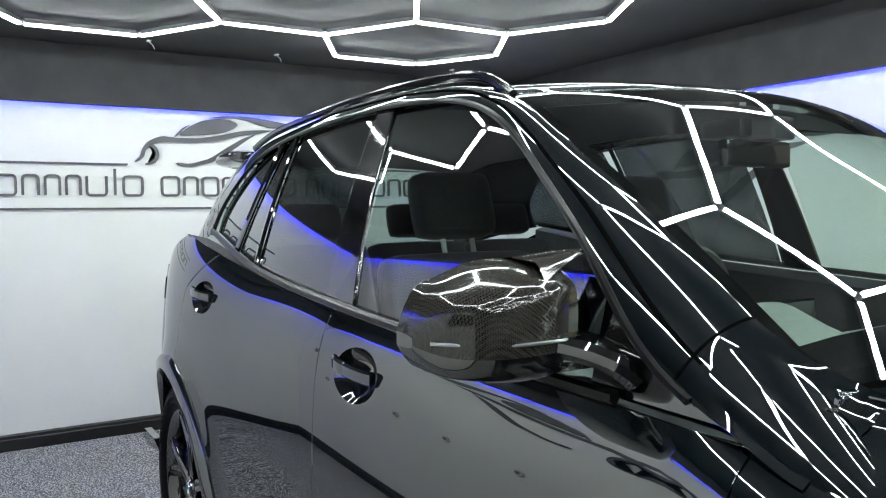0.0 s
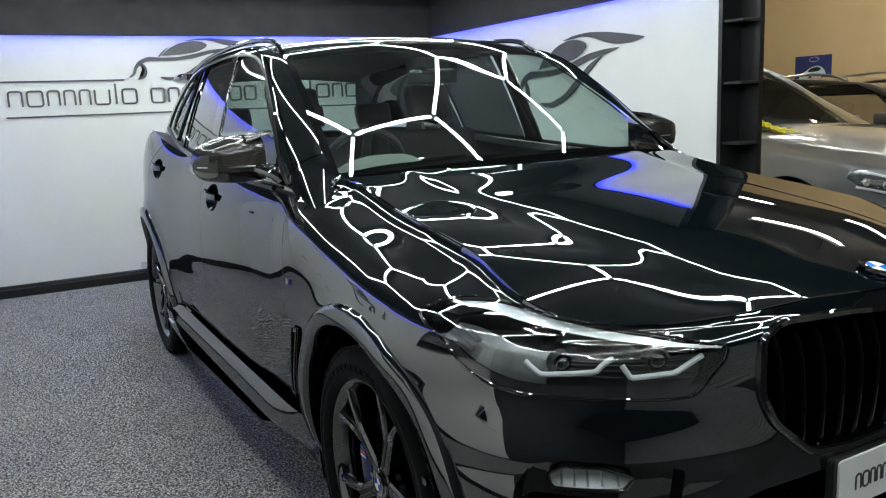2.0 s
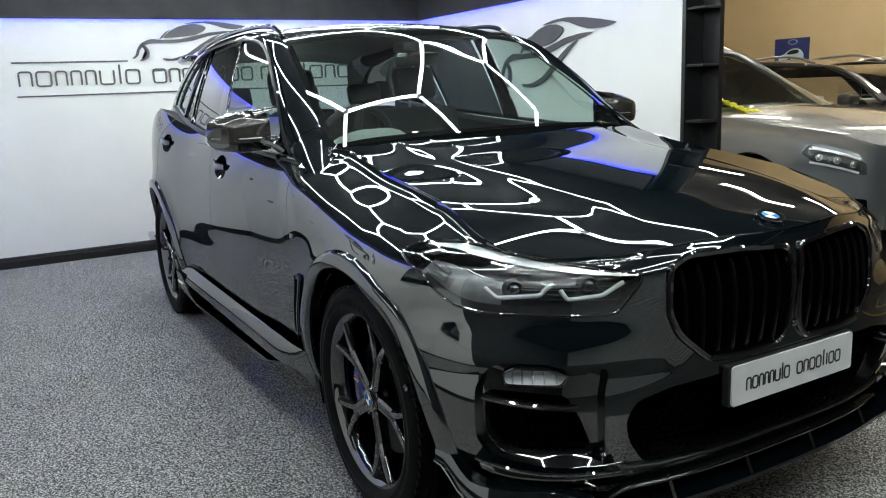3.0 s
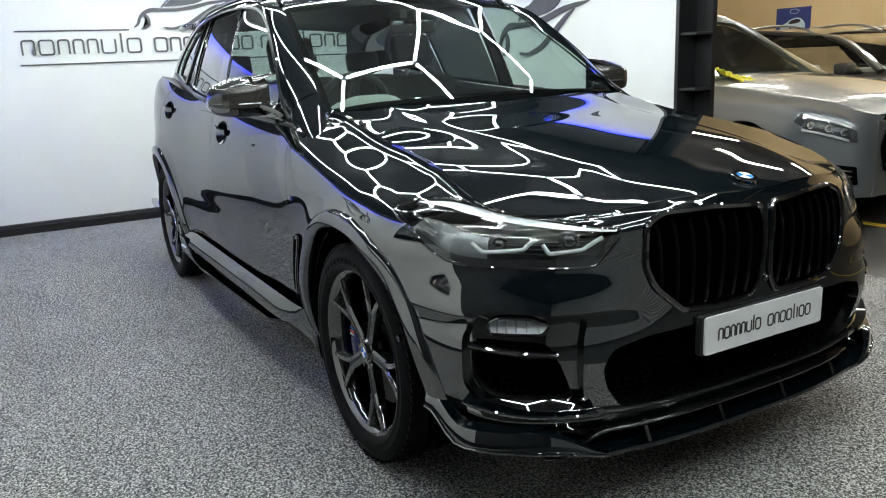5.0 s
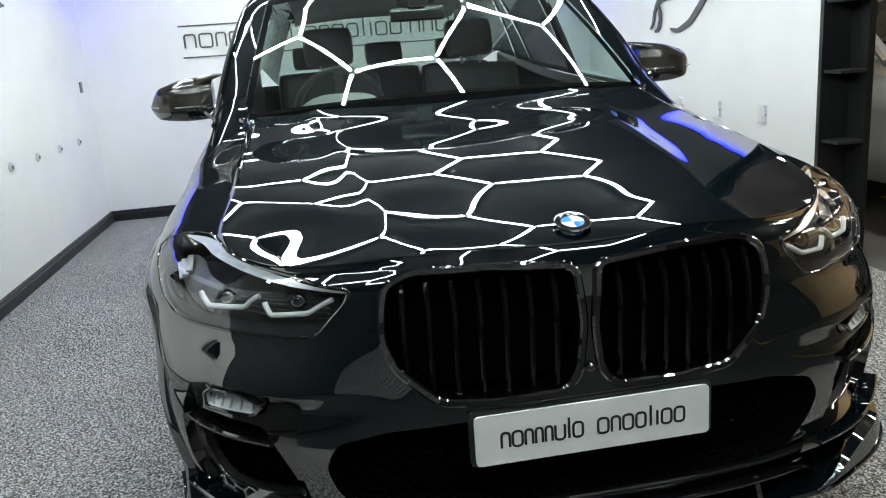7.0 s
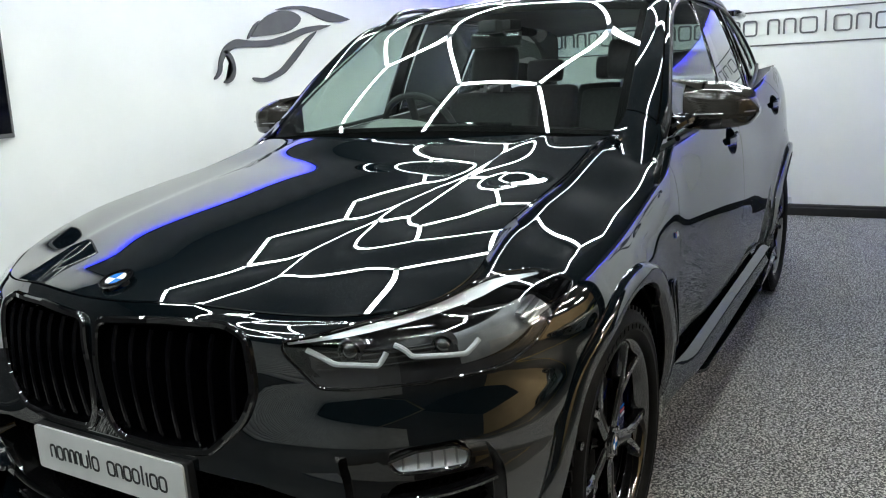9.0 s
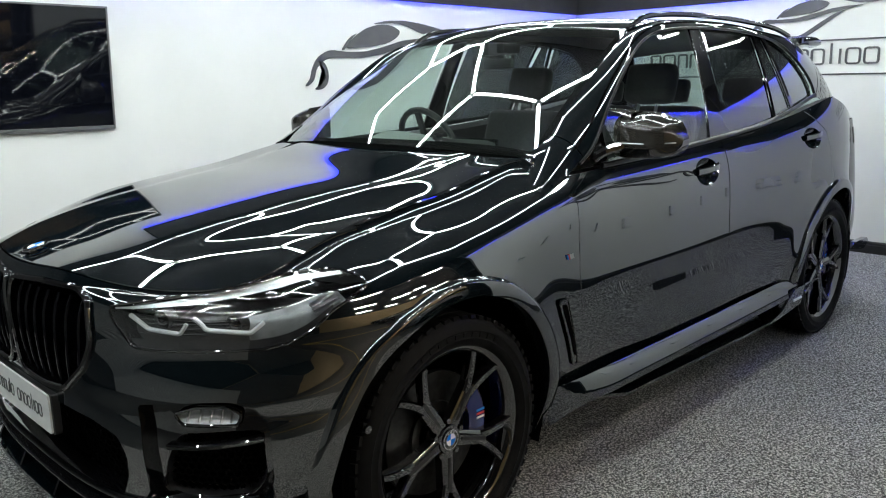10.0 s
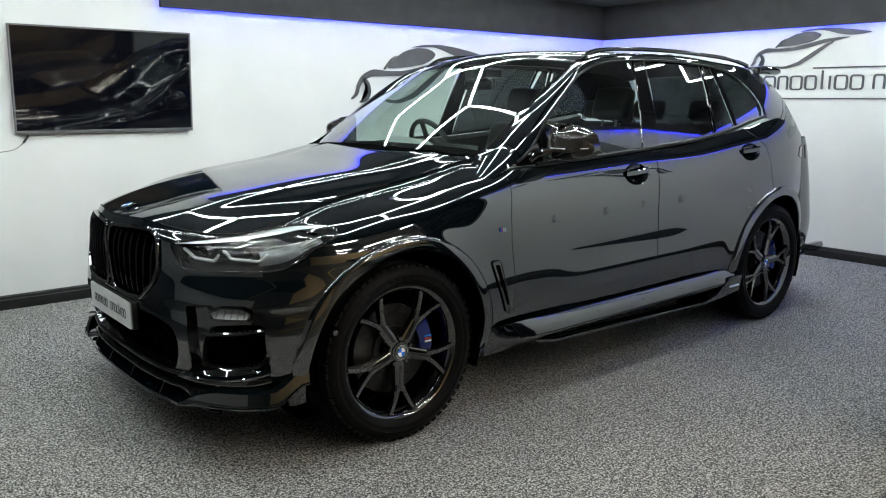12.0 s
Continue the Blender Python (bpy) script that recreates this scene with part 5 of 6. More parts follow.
    bmesh.ops.create_cone(bm, segments=28, radius1=0.062, radius2=0.042, depth=0.04, cap_ends=True, matrix=Matrix.Translation((0, 0.083, 0)) @ Matrix.Rotation(-math.pi / 2, 4, "X"))
    smooth_part("hub", bm, GLOSS, rim)
    for i in range(5):
        a = radians(-54 + 72 * i)
        bm = bmesh.new()
        bmesh.ops.create_cone(bm, segments=6, radius1=0.01, radius2=0.009, depth=0.02, cap_ends=True, matrix=Matrix.Translation((0.056 * math.cos(a), 0.09, 0.056 * math.sin(a))) @ Matrix.Rotation(-math.pi / 2, 4, "X"))
        part("wheel_bolt", bm, GLOSS, rim)
    cap = roundel("hub_cap", Vector((0, 0.103, 0)), (0, 1, 0), 0.031, rim)
    disc = part("brake_disc", lathe([(0.06, 0.03), (0.07, 0.045), (0.1, 0.045), (0.102, 0.035), (0.192, 0.035), (0.192, 0.012), (0.1, 0.012)], 48), STEEL, root)
    smooth_by_angle(disc, 30)
    return root


def caliper(s):
    bm = bmesh.new()
    rows = []
    for a in np.linspace(-26, 34, 9):
        c, d = math.cos(radians(180 - a)), math.sin(radians(180 - a))
        rows.append([bm.verts.new((r * c, y, r * d)) for r, y in ((0.13, 0.0), (0.13, 0.062), (0.15, 0.074), (0.185, 0.074), (0.2, 0.06), (0.205, 0.0))])
    for x, y in zip(rows[:-1], rows[1:]):
        for k in range(6):
            bm.faces.new((x[k], x[(k + 1) % 6], y[(k + 1) % 6], y[k]))
    bm.faces.new(rows[0])
    bm.faces.new(rows[-1][::-1])
    return bm


TRACK = 0.822
first = wheel_thing()
first.parent = car
RED = material("stripe_red", (0.5, 0.01, 0.015), 0.35)
spots = [(AXLE, 1), (AXLE, -1), (-AXLE, 1), (-AXLE, -1)]
TURN = {(AXLE, 1): 0, (AXLE, -1): 14, (-AXLE, 1): 20, (-AXLE, -1): 40}
for i, (ax, s) in enumerate(spots):
    m = Matrix.Translation((ax, s * TRACK, 0.3785)) @ Matrix.Rotation(0 if s > 0 else math.pi, 4, "Z") @ Matrix.Rotation(radians(TURN[(ax, s)]), 4, "Y")
    if i == 0:
        first.matrix_basis = m
    else:
        copy_thing(first, m)
    cal = part("brake_caliper", caliper(s), CALIPER, car, "dark blue brake caliper")
    smooth_by_angle(cal, 35)
    cal.matrix_basis = Matrix.Translation((ax, s * TRACK, 0.3785)) @ Matrix.Diagonal((1, s, 1, 1))
    for k, mt in enumerate((BLUE, RED, WHITE)):
        b = part("stripe", boxed(-0.185 + 0.0, -0.15, 0.0742, 0.0752, 0.03 - 0.012 * k, 0.037 - 0.012 * k), mt, cal)
    # arch liner and back, the wheel well's shade put into their near-black colour
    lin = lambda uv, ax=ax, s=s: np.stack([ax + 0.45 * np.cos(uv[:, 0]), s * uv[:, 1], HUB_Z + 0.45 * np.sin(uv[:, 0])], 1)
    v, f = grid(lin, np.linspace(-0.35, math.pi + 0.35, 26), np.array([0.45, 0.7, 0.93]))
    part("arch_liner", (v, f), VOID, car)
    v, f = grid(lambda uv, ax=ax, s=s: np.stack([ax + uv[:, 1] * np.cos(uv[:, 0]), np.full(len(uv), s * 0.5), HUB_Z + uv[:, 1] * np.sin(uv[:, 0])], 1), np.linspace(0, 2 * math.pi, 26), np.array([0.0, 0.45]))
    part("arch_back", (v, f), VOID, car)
    # flared arch trim
    ang = np.radians(np.linspace(-16, 196, 70))
    prof = [(0.442, -0.03), (0.442, 0.008), (0.447, 0.016), (0.485, 0.018), (0.497, 0.013), (0.503, -0.004)]
    rows = []
    for r, d in prof:
        x, z = ax + r * np.cos(ang), HUB_Z + r * np.sin(ang)
        rows.append(np.stack([x, s * (body_y(x, z) + d), z], 1))
    verts = np.concatenate(rows)
    faces = [(k * 70 + i2, k * 70 + i2 + 1, (k + 1) * 70 + i2 + 1, (k + 1) * 70 + i2) for k in range(len(prof) - 1) for i2 in range(69)]
    tr = part("arch_trim", (verts, faces if s < 0 else [q[::-1] for q in faces]), PAINT, car, "gloss black wheel arch flare")
    smooth_by_angle(tr, 50)

# windows
rim_up = np.stack([rim_xz[:, 0], rim_xz[:, 1]], 1)


def rim_part(x0, x1):
    """Upper rim points from x0 back to x1."""
    return [q for q in rim_up if x1 <= q[0] <= x0 and q[1] > belt_z(q[0]) + 0.05]


def belt_part(x0, x1, n=12):
    x = np.linspace(x0, x1, n)
    return np.stack([x, belt_z(x) + 0.01], 1)


for s in (1, -1):
    g = glass_side(s)
    front_glass = np.vstack([belt_part(-0.165, 0.6), rim_part(0.575, -0.235)])
    part("front_side_window", patch(g, front_glass, step=0.05, lip=0, out=-0.004, hint=CAR_HINT), GLASS, car, "clear side window")
    sail = np.vstack([belt_part(0.6, 0.85, 6), rim_part(0.8, 0.58)])
    part("mirror_sail", patch(g, sail, step=0.03, lip=0.01, out=0.004, hint=CAR_HINT), GLOSS, car)
    pillar = np.vstack([belt_part(-0.31, -0.165, 4), [q for q in rim_part(-0.235, -0.36)]])
    part("pillar_trim", patch(g, pillar, step=0.04, lip=0.01, out=0.003, hint=CAR_HINT), GLOSS, car)
    rear_glass = np.vstack([belt_part(-0.9, -0.315), rim_part(-0.365, -0.965)])
    part("rear_side_window", patch(g, rear_glass, step=0.05, lip=0, out=-0.004, hint=CAR_HINT), TINT, car, "dark privacy side window")
    small = np.vstack([belt_part(-1.16, -0.925, 6), rim_part(-0.99, -1.09)])
    part("rear_quarter_window", patch(g, small, step=0.04, lip=0, out=-0.004, hint=CAR_HINT), TINT, car)
    last = np.vstack([belt_part(-1.585, -1.2, 8), rim_part(-1.125, -1.62)])
    part("rear_corner_window", patch(g, last, step=0.04, lip=0, out=-0.004, hint=CAR_HINT), TINT, car)
    for (x0, x1), w in (((-0.912, -0.975), 0.02), ((-1.18, -1.105), 0.03)):
        zb, zt = float(belt_z(x0)), 1.63
        pts = [(x0 + (x1 - x0) * t, s * (float(glass_y(x0 + (x1 - x0) * t, zb + (zt - zb) * t)) + 0.002), zb + (zt - zb) * t) for t in np.linspace(0, 1, 8)]
        smooth_part("window_bar", flat_tube(pts, w, 0.012, up=(0, 1, 0)), GLOSS, car)
    bx = np.linspace(0.66, -1.58, 46)
    pts = np.stack([bx, s * (glass_y(bx, belt_z(bx)) + 0.016), belt_z(bx) + 0.012], 1)
    smooth_part("belt_trim", flat_tube(pts, 0.018, 0.02), TRIM, car, "black waist moulding")
    pts = rim3 * [1, s, 1]
    keep = [p for p in pts if p[2] > 1.13]
    smooth_part("window_rim_trim", flat_tube(keep, 0.01, 0.014, up=(0, 1, 0.3)), TRIM, car)
    # inner door panel, closes the body below the windows
    dx = np.linspace(0.85, -1.62, 20)
    v, f = grid(lambda uv: np.stack([uv[:, 0], s * (0.8 - 0.0 * uv[:, 0]), belt_z(uv[:, 0]) - 0.02 - uv[:, 1]], 1), dx, np.array([0.0, 0.3, 0.75]))
    part("inner_door_panel", (v, f), LEATHER, car)
    v, f = grid(lambda uv: np.stack([uv[:, 0], s * (0.8 + uv[:, 1]), belt_z(uv[:, 0]) - 0.02 + 0.02 * uv[:, 1] / 0.08], 1), dx, np.array([0.0, 0.08]))
    part("door_capping", (v, f), LEATHER, car)

# door handles in oval dishes
for s in (1, -1):
    for key, (hx, hz) in HANDLES.items():
        bb = 0.056 if key == "front" else 0.052

        def dish(uv, hx=hx, hz=hz, s=s, bb=bb):
            r, a = uv[:, 0], uv[:, 1]
            x, z = hx + 0.0985 * r * np.cos(a), hz + bb * r * np.sin(a)
            return np.stack([x, s * (side_y(x, z) - 0.036 * (1 - r**2.4)), z], 1)

        h = part("door_handle", grid(dish, np.linspace(0.02, 1.0, 8), np.linspace(0, 2 * math.pi, 28, endpoint=False), closed_v=True), PAINT, car, "black bar handle over an oval dish")
        xs2 = np.linspace(hx + 0.09, hx - 0.09, 14)
        zz = hz + 0.012 - 0.06 * (xs2 - hx)
        pts = np.stack([xs2, s * (side_y(xs2, zz) + 0.002 + 0.016 * np.sin(np.linspace(0.12, math.pi - 0.12, 14)) ** 0.6), zz], 1)
        smooth_part("handle_bar", flat_tube(pts, 0.016, 0.03), PAINT, h)

# mirrors
def mirror_shell(s, z_low, z_high):
    """Housing between two shares of its height."""
    ys = np.linspace(0.885, 1.128, 22)
    top = cspl([0.885, 0.95, 1.02, 1.08, 1.115, 1.128], [1.3, 1.302, 1.296, 1.276, 1.245, 1.21])
    bot = cspl([0.885, 1.0, 1.08, 1.115, 1.128], [1.142, 1.138, 1.148, 1.168, 1.19])
    fro = cspl([0.885, 0.95, 1.02, 1.09, 1.128], [0.585, 0.615, 0.62, 0.59, 0.535])
    # section: a sloping top face, a crease, the front face and the flat underside
    q = np.array([(0, 1), (0.35, 0.975), (0.74, 0.87), (0.93, 0.78), (0.99, 0.68), (1, 0.45), (0.99, 0.22), (0.92, 0.04), (0.6, 0), (0, 0.03)], float)
    for _ in range(2):
        q = np.vstack([q[:1], np.stack([0.75 * q[:-1] + 0.25 * q[1:], 0.25 * q[:-1] + 0.75 * q[1:]], 1).reshape(-1, 2), q[-1:]])
    n = len(q)
    verts, faces = [], []
    for y in ys:
        a, b, fx = float(top(y)), float(bot(y)), float(fro(y))
        verts += [(0.492 + (fx - 0.492) * h, s * y, b + (a - b) * v) for h, v in q]
    for i in range(len(ys) - 1):
        for k in range(n - 1):
            zc = sum((verts[q][2] - float(bot(ys[i]))) / float(top(ys[i]) - bot(ys[i])) for q in (i * n + k, i * n + k + 1)) / 2
            if z_low <= zc < z_high:
                q = (i * n + k, i * n + k + 1, (i + 1) * n + k + 1, (i + 1) * n + k)
                faces.append(q if s > 0 else q[::-1])
    if z_low <= 0:
        faces.append([(len(ys) - 1) * n + k for k in range(n)])
        faces.append([k for k in range(n)])
    return verts, faces


for s in (1, -1):
    m = part("door_mirror", mirror_shell(s, -1.0, 0.24), GLOSS, car, "door mirror with a horned carbon-fibre cap")
    smooth_by_angle(m, 50)
    cap = part("mirror_cap", mirror_shell(s, 0.24, 2.0), CARBON, m, "woven carbon-fibre mirror cap")
    smooth_by_angle(cap, 50)
    sec = [(0.95, 0.0), (0.93, 0.003), (0.905, 0.007), (0.88, 0.011), (0.85, 0.014), (0.832, 0.016)]
    rows, bm = [], bmesh.new()
    for i, (y, dz) in enumerate(sec):
        t = i / (len(sec) - 1)
        w, h = 0.05 * (1 - t) + 0.004, 0.028 * (1 - t) ** 1.4 + 0.002
        rows.append([bm.verts.new((0.54 + k * w, s * y, 1.296 + dz + q * h)) for k, q in ((-1, 0.2), (-0.5, 1 / (1 + 3 * h * 30)), (0.6, 0.1), (1, -0.8), (0.2, -1.6), (-1, -1.2))])
    for a, b in zip(rows[:-1], rows[1:]):
        for k in range(6):
            bm.faces.new((a[k], a[(k + 1) % 6], b[(k + 1) % 6], b[k]))
    bm.faces.new(rows[-1])
    smooth_part("cap_horn", bm, CARBON, cap, "", 85)
    smooth_part("indicator_strip", flat_tube([(0.622 - 0.6 * max(0.0, y - 1.0) ** 1.5 * 2.2 - 0.35 * max(0.0, 0.95 - y), s * y, 1.196 + 0.06 * max(0.0, y - 1.04)) for y in np.linspace(0.9, 1.12, 16)], 0.006, 0.004), SATIN, m)
    part("mirror_glass", slab(fillet([(0.895, 1.178), (1.1, 1.182), (1.105, 1.24), (1.05, 1.278), (0.895, 1.29)], 0.02), 0.003, lambda u, v, w, s=s: (0.489 - w, s * u, v)), CHROME, m)
    smooth_part("mirror_arm", flat_tube(path3([(0.655, s * 0.85, 1.14), (0.64, s * 0.87, 1.165), (0.6, s * 0.9, 1.182), (0.56, s * 0.93, 1.19)], 12), 0.09, 0.032), GLOSS, m)

# sills, side blades
for s in (1, -1):
    sx = np.linspace(1.02, -1.03, 40)
    prof = [(0.0, 0.4), (0.01, 0.39), (0.038, 0.322), (0.036, 0.312), (0.0, 0.288), (-0.06, 0.27)]
    rows = [np.stack([sx, s * (0.944 + d * smoothstep(1.05, 0.6, sx) + 0.004 * np.cos(sx) - 0.012 * smoothstep(0.8, 1.02, sx)), np.full(40, z) - 0.008 * (sx - 0)], 1) for d, z in prof]
    faces = [(k * 40 + i, k * 40 + i + 1, (k + 1) * 40 + i + 1, (k + 1) * 40 + i) for k in range(5) for i in range(39)]
    sill = part("side_sill", (np.concatenate(rows), faces if s < 0 else [q[::-1] for q in faces]), PAINT, car, "gloss black sill with an added blade")
    smooth_by_angle(sill, 50)
    blade = fillet([(0.66, 0.9), (0.6, 0.985), (-0.66, 0.992), (-0.72, 0.9)], 0.02)
    part("sill_blade", slab(blade, 0.012, lambda u, v, w, s=s: (u, s * v, 0.24 - 0.03 * (0.0 - u) * 0.6 + w + 0.012 * (v - 0.9) / 0.09)), PAINT, sill)
    wing = fillet([(-0.66, 0.232), (-0.8, 0.236), (-1.075, 0.262), (-1.085, 0.362), (-0.96, 0.362), (-0.83, 0.268)], 0.008)
    part("winglet", slab(wing, 0.014, lambda u, v, w, s=s: (u, s * (0.965 + w + 0.1 * (v - 0.23)), v)), PAINT, sill)
    part("winglet_mark", boxed(-1.06, -0.96, min(s * 0.985, s * 0.9915), max(s * 0.985, s * 0.9915), 0.296, 0.306), WHITE, sill)
    # vent behind the front arch
    vo = fillet([(1.0, 0.705), (0.945, 0.702), (0.862, 0.455), (0.888, 0.45)], 0.012)
    fn = side(s)
    vent = part("wing_vent", patch(fn, vo, step=0.02, lip=0.008, out=0.006, hint=CAR_HINT), GLOSS, car, "black blade vent in the front wing")
    vi = fillet([(0.982, 0.688), (0.955, 0.686), (0.882, 0.49), (0.892, 0.488)], 0.006)
    # near-black patch on the skin stands for the shade in the slot
    part("vent_slot", patch(fn, vi, step=0.02, lip=0, out=0.008, hint=CAR_HINT), VOID, vent)
    loop = resample(vo, 0.015)
    smooth_part("vent_frame", flat_tube(fn(loop) + np.array([0, s * 0.007, 0]), 0.008, 0.006, up=(0, 1, 0), closed=True), PAINT, vent)
    for k, mt in enumerate((BLUE, RED, SATIN)):
        w = 0.007 if k < 2 else 0.022
        x1 = 0.958 - 0.008 * k
        part("wing_badge", patch(fn, [(x1, 0.853), (x1 - w, 0.853), (x1 - w - 0.006, 0.836), (x1 - 0.006, 0.836)], step=0.02, lip=0.002, out=0.004, hint=CAR_HINT), mt, car)

# roof rails, spoiler, tail lamps, aerial
for s in (1, -1):
    rp = path3([(0.1, s * 0.632, 1.622), (0.03, s * 0.633, 1.662), (-0.12, s * 0.632, 1.692), (-0.4, s * 0.626, 1.706), (-0.8, s * 0.612, 1.709), (-1.2, s * 0.6, 1.698), (-1.55, s * 0.588, 1.672), (-1.68, s * 0.583, 1.65)], 90) - np.array([0, 0, 0.007])
    smooth_part("roof_rail", flat_tube(rp, 0.021, 0.023), RAIL, car, "gloss black roof rail")
    for o in ([(1.3, 1.03), (1.3, 1.12), (0.75, 1.11), (0.72, 1.06), (1.05, 1.02)],):
        part("tail_lamp", patch(tail, fillet([(s * u, z) for u, z in o], 0.01), step=0.04, lip=0.0, out=0.003, hint=(-1.5, 0, 0.6)), TAIL, car, "red tail lamp")
    lo = [(-1.938, 1.035), (-1.938, 1.12), (-1.87, 1.105), (-1.84, 1.05)]
    part("tail_lamp_side", patch(side(s), lo, step=0.03, lip=0.0, out=0.003, hint=CAR_HINT), TAIL, car)
yy = np.r_[-0.652, -0.646, -0.63, np.linspace(-0.6, 0.6, 25), 0.63, 0.646, 0.652]
ks = np.r_[0.25, 0.62, 0.9, np.ones(25), 0.9, 0.62, 0.25]
sp = []
for dx, dz in ((0.2, 0.02), (0.1, 0.032), (0.0, 0.034), (-0.06, 0.022), (-0.085, 0.002), (-0.075, -0.02), (-0.02, -0.032), (0.06, -0.028), (0.2, -0.012)):
    sp += [(-1.955 + dx * (0.45 + 0.55 * k) - 0.03 * (1 - (y / 0.65) ** 2), y, 1.612 + dz * k + 0.014 * (1 - (y / 0.65) ** 2)) for y, k in zip(yy, ks)]
fs = [(k * 31 + i, k * 31 + i + 1, ((k + 1) % 9) * 31 + i + 1, ((k + 1) % 9) * 31 + i) for k in range(9) for i in range(30)]
sp_ob = part("roof_spoiler", (sp, fs + [[k * 31 for k in range(9)], [k * 31 + 30 for k in range(9)][::-1]]), GLOSS, car, "gloss black roof spoiler")
smooth_by_angle(sp_ob, 50)
part("rear_diffuser", boxed(-2.5, -2.1, -0.7, 0.7, 0.26, 0.34, 0.02), GLOSS, car)
for s in (1, -1):
    part("rear_canard", slab(fillet([(-1.95, 0.40), (-2.2, 0.365), (-2.28, 0.40), (-2.25, 0.43), (-2.05, 0.43)], 0.01), 0.03, lambda u, v, w, s=s: (u, s * (0.9 + w), v)), GLOSS, car)
part("roof_fin", slab(fillet([(-1.45, 1.69), (-1.62, 1.74), (-1.66, 1.735), (-1.66, 1.685)], 0.01), 0.03, lambda u, v, w: (u, w - 0.015, v)), PAINT, car)

# interior
part("headliner", patch(lambda uv: roof_fn(uv) - [0, 0, 0.035], [(0, -0.97), (0, 0.97), (1, 0.97), (1, -0.97)], step=0.12, lip=0, hint=(-0.8, 0, 3)), LEATHER, car)
part("windscreen_band", patch(ws_fn, [(0.9, -0.985), (0.9, 0.985), (0.985, 0.985), (0.985, -0.985)], step=0.05, lip=0, out=-0.006, hint=(-0.5, 0, 0.6)), VOID, car)
part("windscreen_base_band", patch(ws_fn, [(0.0, -0.985), (0.0, 0.985), (0.06, 0.985), (0.06, -0.985)], step=0.05, lip=0, out=-0.006, hint=(-0.5, 0, 0.6)), VOID, car)
for s in (1, -1):
    part("windscreen_side_band", patch(ws_fn, [(0.0, s * 0.96), (0.0, s * 0.998), (0.985, s * 0.998), (0.985, s * 0.96)], step=0.05, lip=0, out=-0.006, hint=(-0.5, 0, 0.6)), VOID, car)
part("cabin_floor", boxed(-2.2, 1.1, -0.78, 0.78, 0.3, 0.4), LEATHER, car)
part("bulkhead", boxed(0.86, 0.9, -0.78, 0.78, 0.3, 1.08), VOID, car)
yy = np.linspace(-0.78, 0.78, 40)
dash_prof = [(0.86, 1.085), (0.7, 1.1), (0.5, 1.105), (0.38, 1.085), (0.33, 1.04), (0.34, 0.95), (0.42, 0.8), (0.45, 0.6)]
dv = [(x + 0.02 * math.cos(y * 2) - 0.02, y, z + (0.09 * math.exp(-(((y + 0.38) / 0.19) ** 4)) if 0.33 <= x <= 0.55 else 0)) for x, z in dash_prof for y in yy]
df = [(k * 40 + i, (k + 1) * 40 + i, (k + 1) * 40 + i + 1, k * 40 + i + 1) for k in range(7) for i in range(39)]
dash = part("dashboard", (dv, df), DASH, car, "dark grey soft dashboard")
part("screen", boxed(0.3, 0.315, -0.32, 0.1, 1.06, 1.16, 0.006), GLOSS, dash)
wheel_c = Vector((0.27, -0.38, 1.115))
wm = Matrix.Translation(wheel_c) @ Matrix.Rotation(radians(-68), 4, "Y")
pts = [wm @ Vector((0.185 * math.cos(a), 0.185 * math.sin(a), 0)) for a in np.linspace(0, 2 * math.pi, 40, endpoint=False)]
sw = smooth_part("steering_wheel", sweep(pts, ring_profile(0.016, 8), up=tuple(wm.to_3x3() @ Vector((0, 0, 1))), closed=True), LEATHER, car, "black leather steering wheel")
for a in (0, 90, 180):
    q = [wm @ Vector((r * math.cos(radians(a - 90)), r * math.sin(radians(a - 90)), -0.01)) for r in (0.04, 0.18)]
    smooth_part("wheel_spoke", flat_tube(q, 0.04, 0.018, up=tuple(wm.to_3x3() @ Vector((0, 0, 1)))), MATTE, sw)
bm = bmesh.new()
bmesh.ops.create_uvsphere(bm, u_segments=18, v_segments=10, radius=0.07, matrix=wm @ Matrix.Diagonal((1, 1, 0.5, 1)))
smooth_part("wheel_boss", bm, LEATHER, sw)


def cushion(x0, x1, y0, y1, z0, z1, bevel, m=None):
    bm = boxed(x0, x1, y0, y1, z0, z1, bevel, m)
    bmesh.ops.subdivide_edges(bm, edges=bm.edges, cuts=1, use_grid_fill=True, smooth=0.12)
    return bm


def car_seat(x, y, w):
    t = Matrix.Translation((x, y, 0.62))
    st = smooth_part("seat", cushion(-0.1, 0.44, -w, w, 0.0, 0.14, 0.05, t), LEATHER, car, "black leather seat", 60)
    lean = t @ Matrix.Rotation(radians(-16), 4, "Y")
    smooth_part("backrest", cushion(-0.14, -0.02, -w, w, 0.1, 0.68, 0.05, lean), LEATHER, st, "", 60)
    return st, lean


for y in (0.38, -0.38):
    st, lean = car_seat(-0.25, y, 0.255)
    smooth_part("headrest", cushion(-0.11, -0.01, -0.13, 0.13, 0.72, 0.92, 0.045, lean), LEATHER, st, "", 60)
    for q in (-0.05, 0.05):
        part("headrest_post", sweep([lean @ Vector((-0.06, q, 0.64)), lean @ Vector((-0.06, q, 0.76))], ring_profile(0.008, 6), up=(0, 1, 0)), SATIN, st)
for y in (0.46, 0.0, -0.46):
    st, lean = car_seat(-1.15, y, 0.225)
    smooth_part("headrest", cushion(-0.1, -0.02, -0.12, 0.12, 0.7, 0.84, 0.035, lean), LEATHER, st, "", 60)
mir = smooth_part("interior_mirror", boxed(0.205, 0.235, -0.12, 0.12, 1.47, 1.535, 0.012), GLOSS, car, "frameless interior mirror")
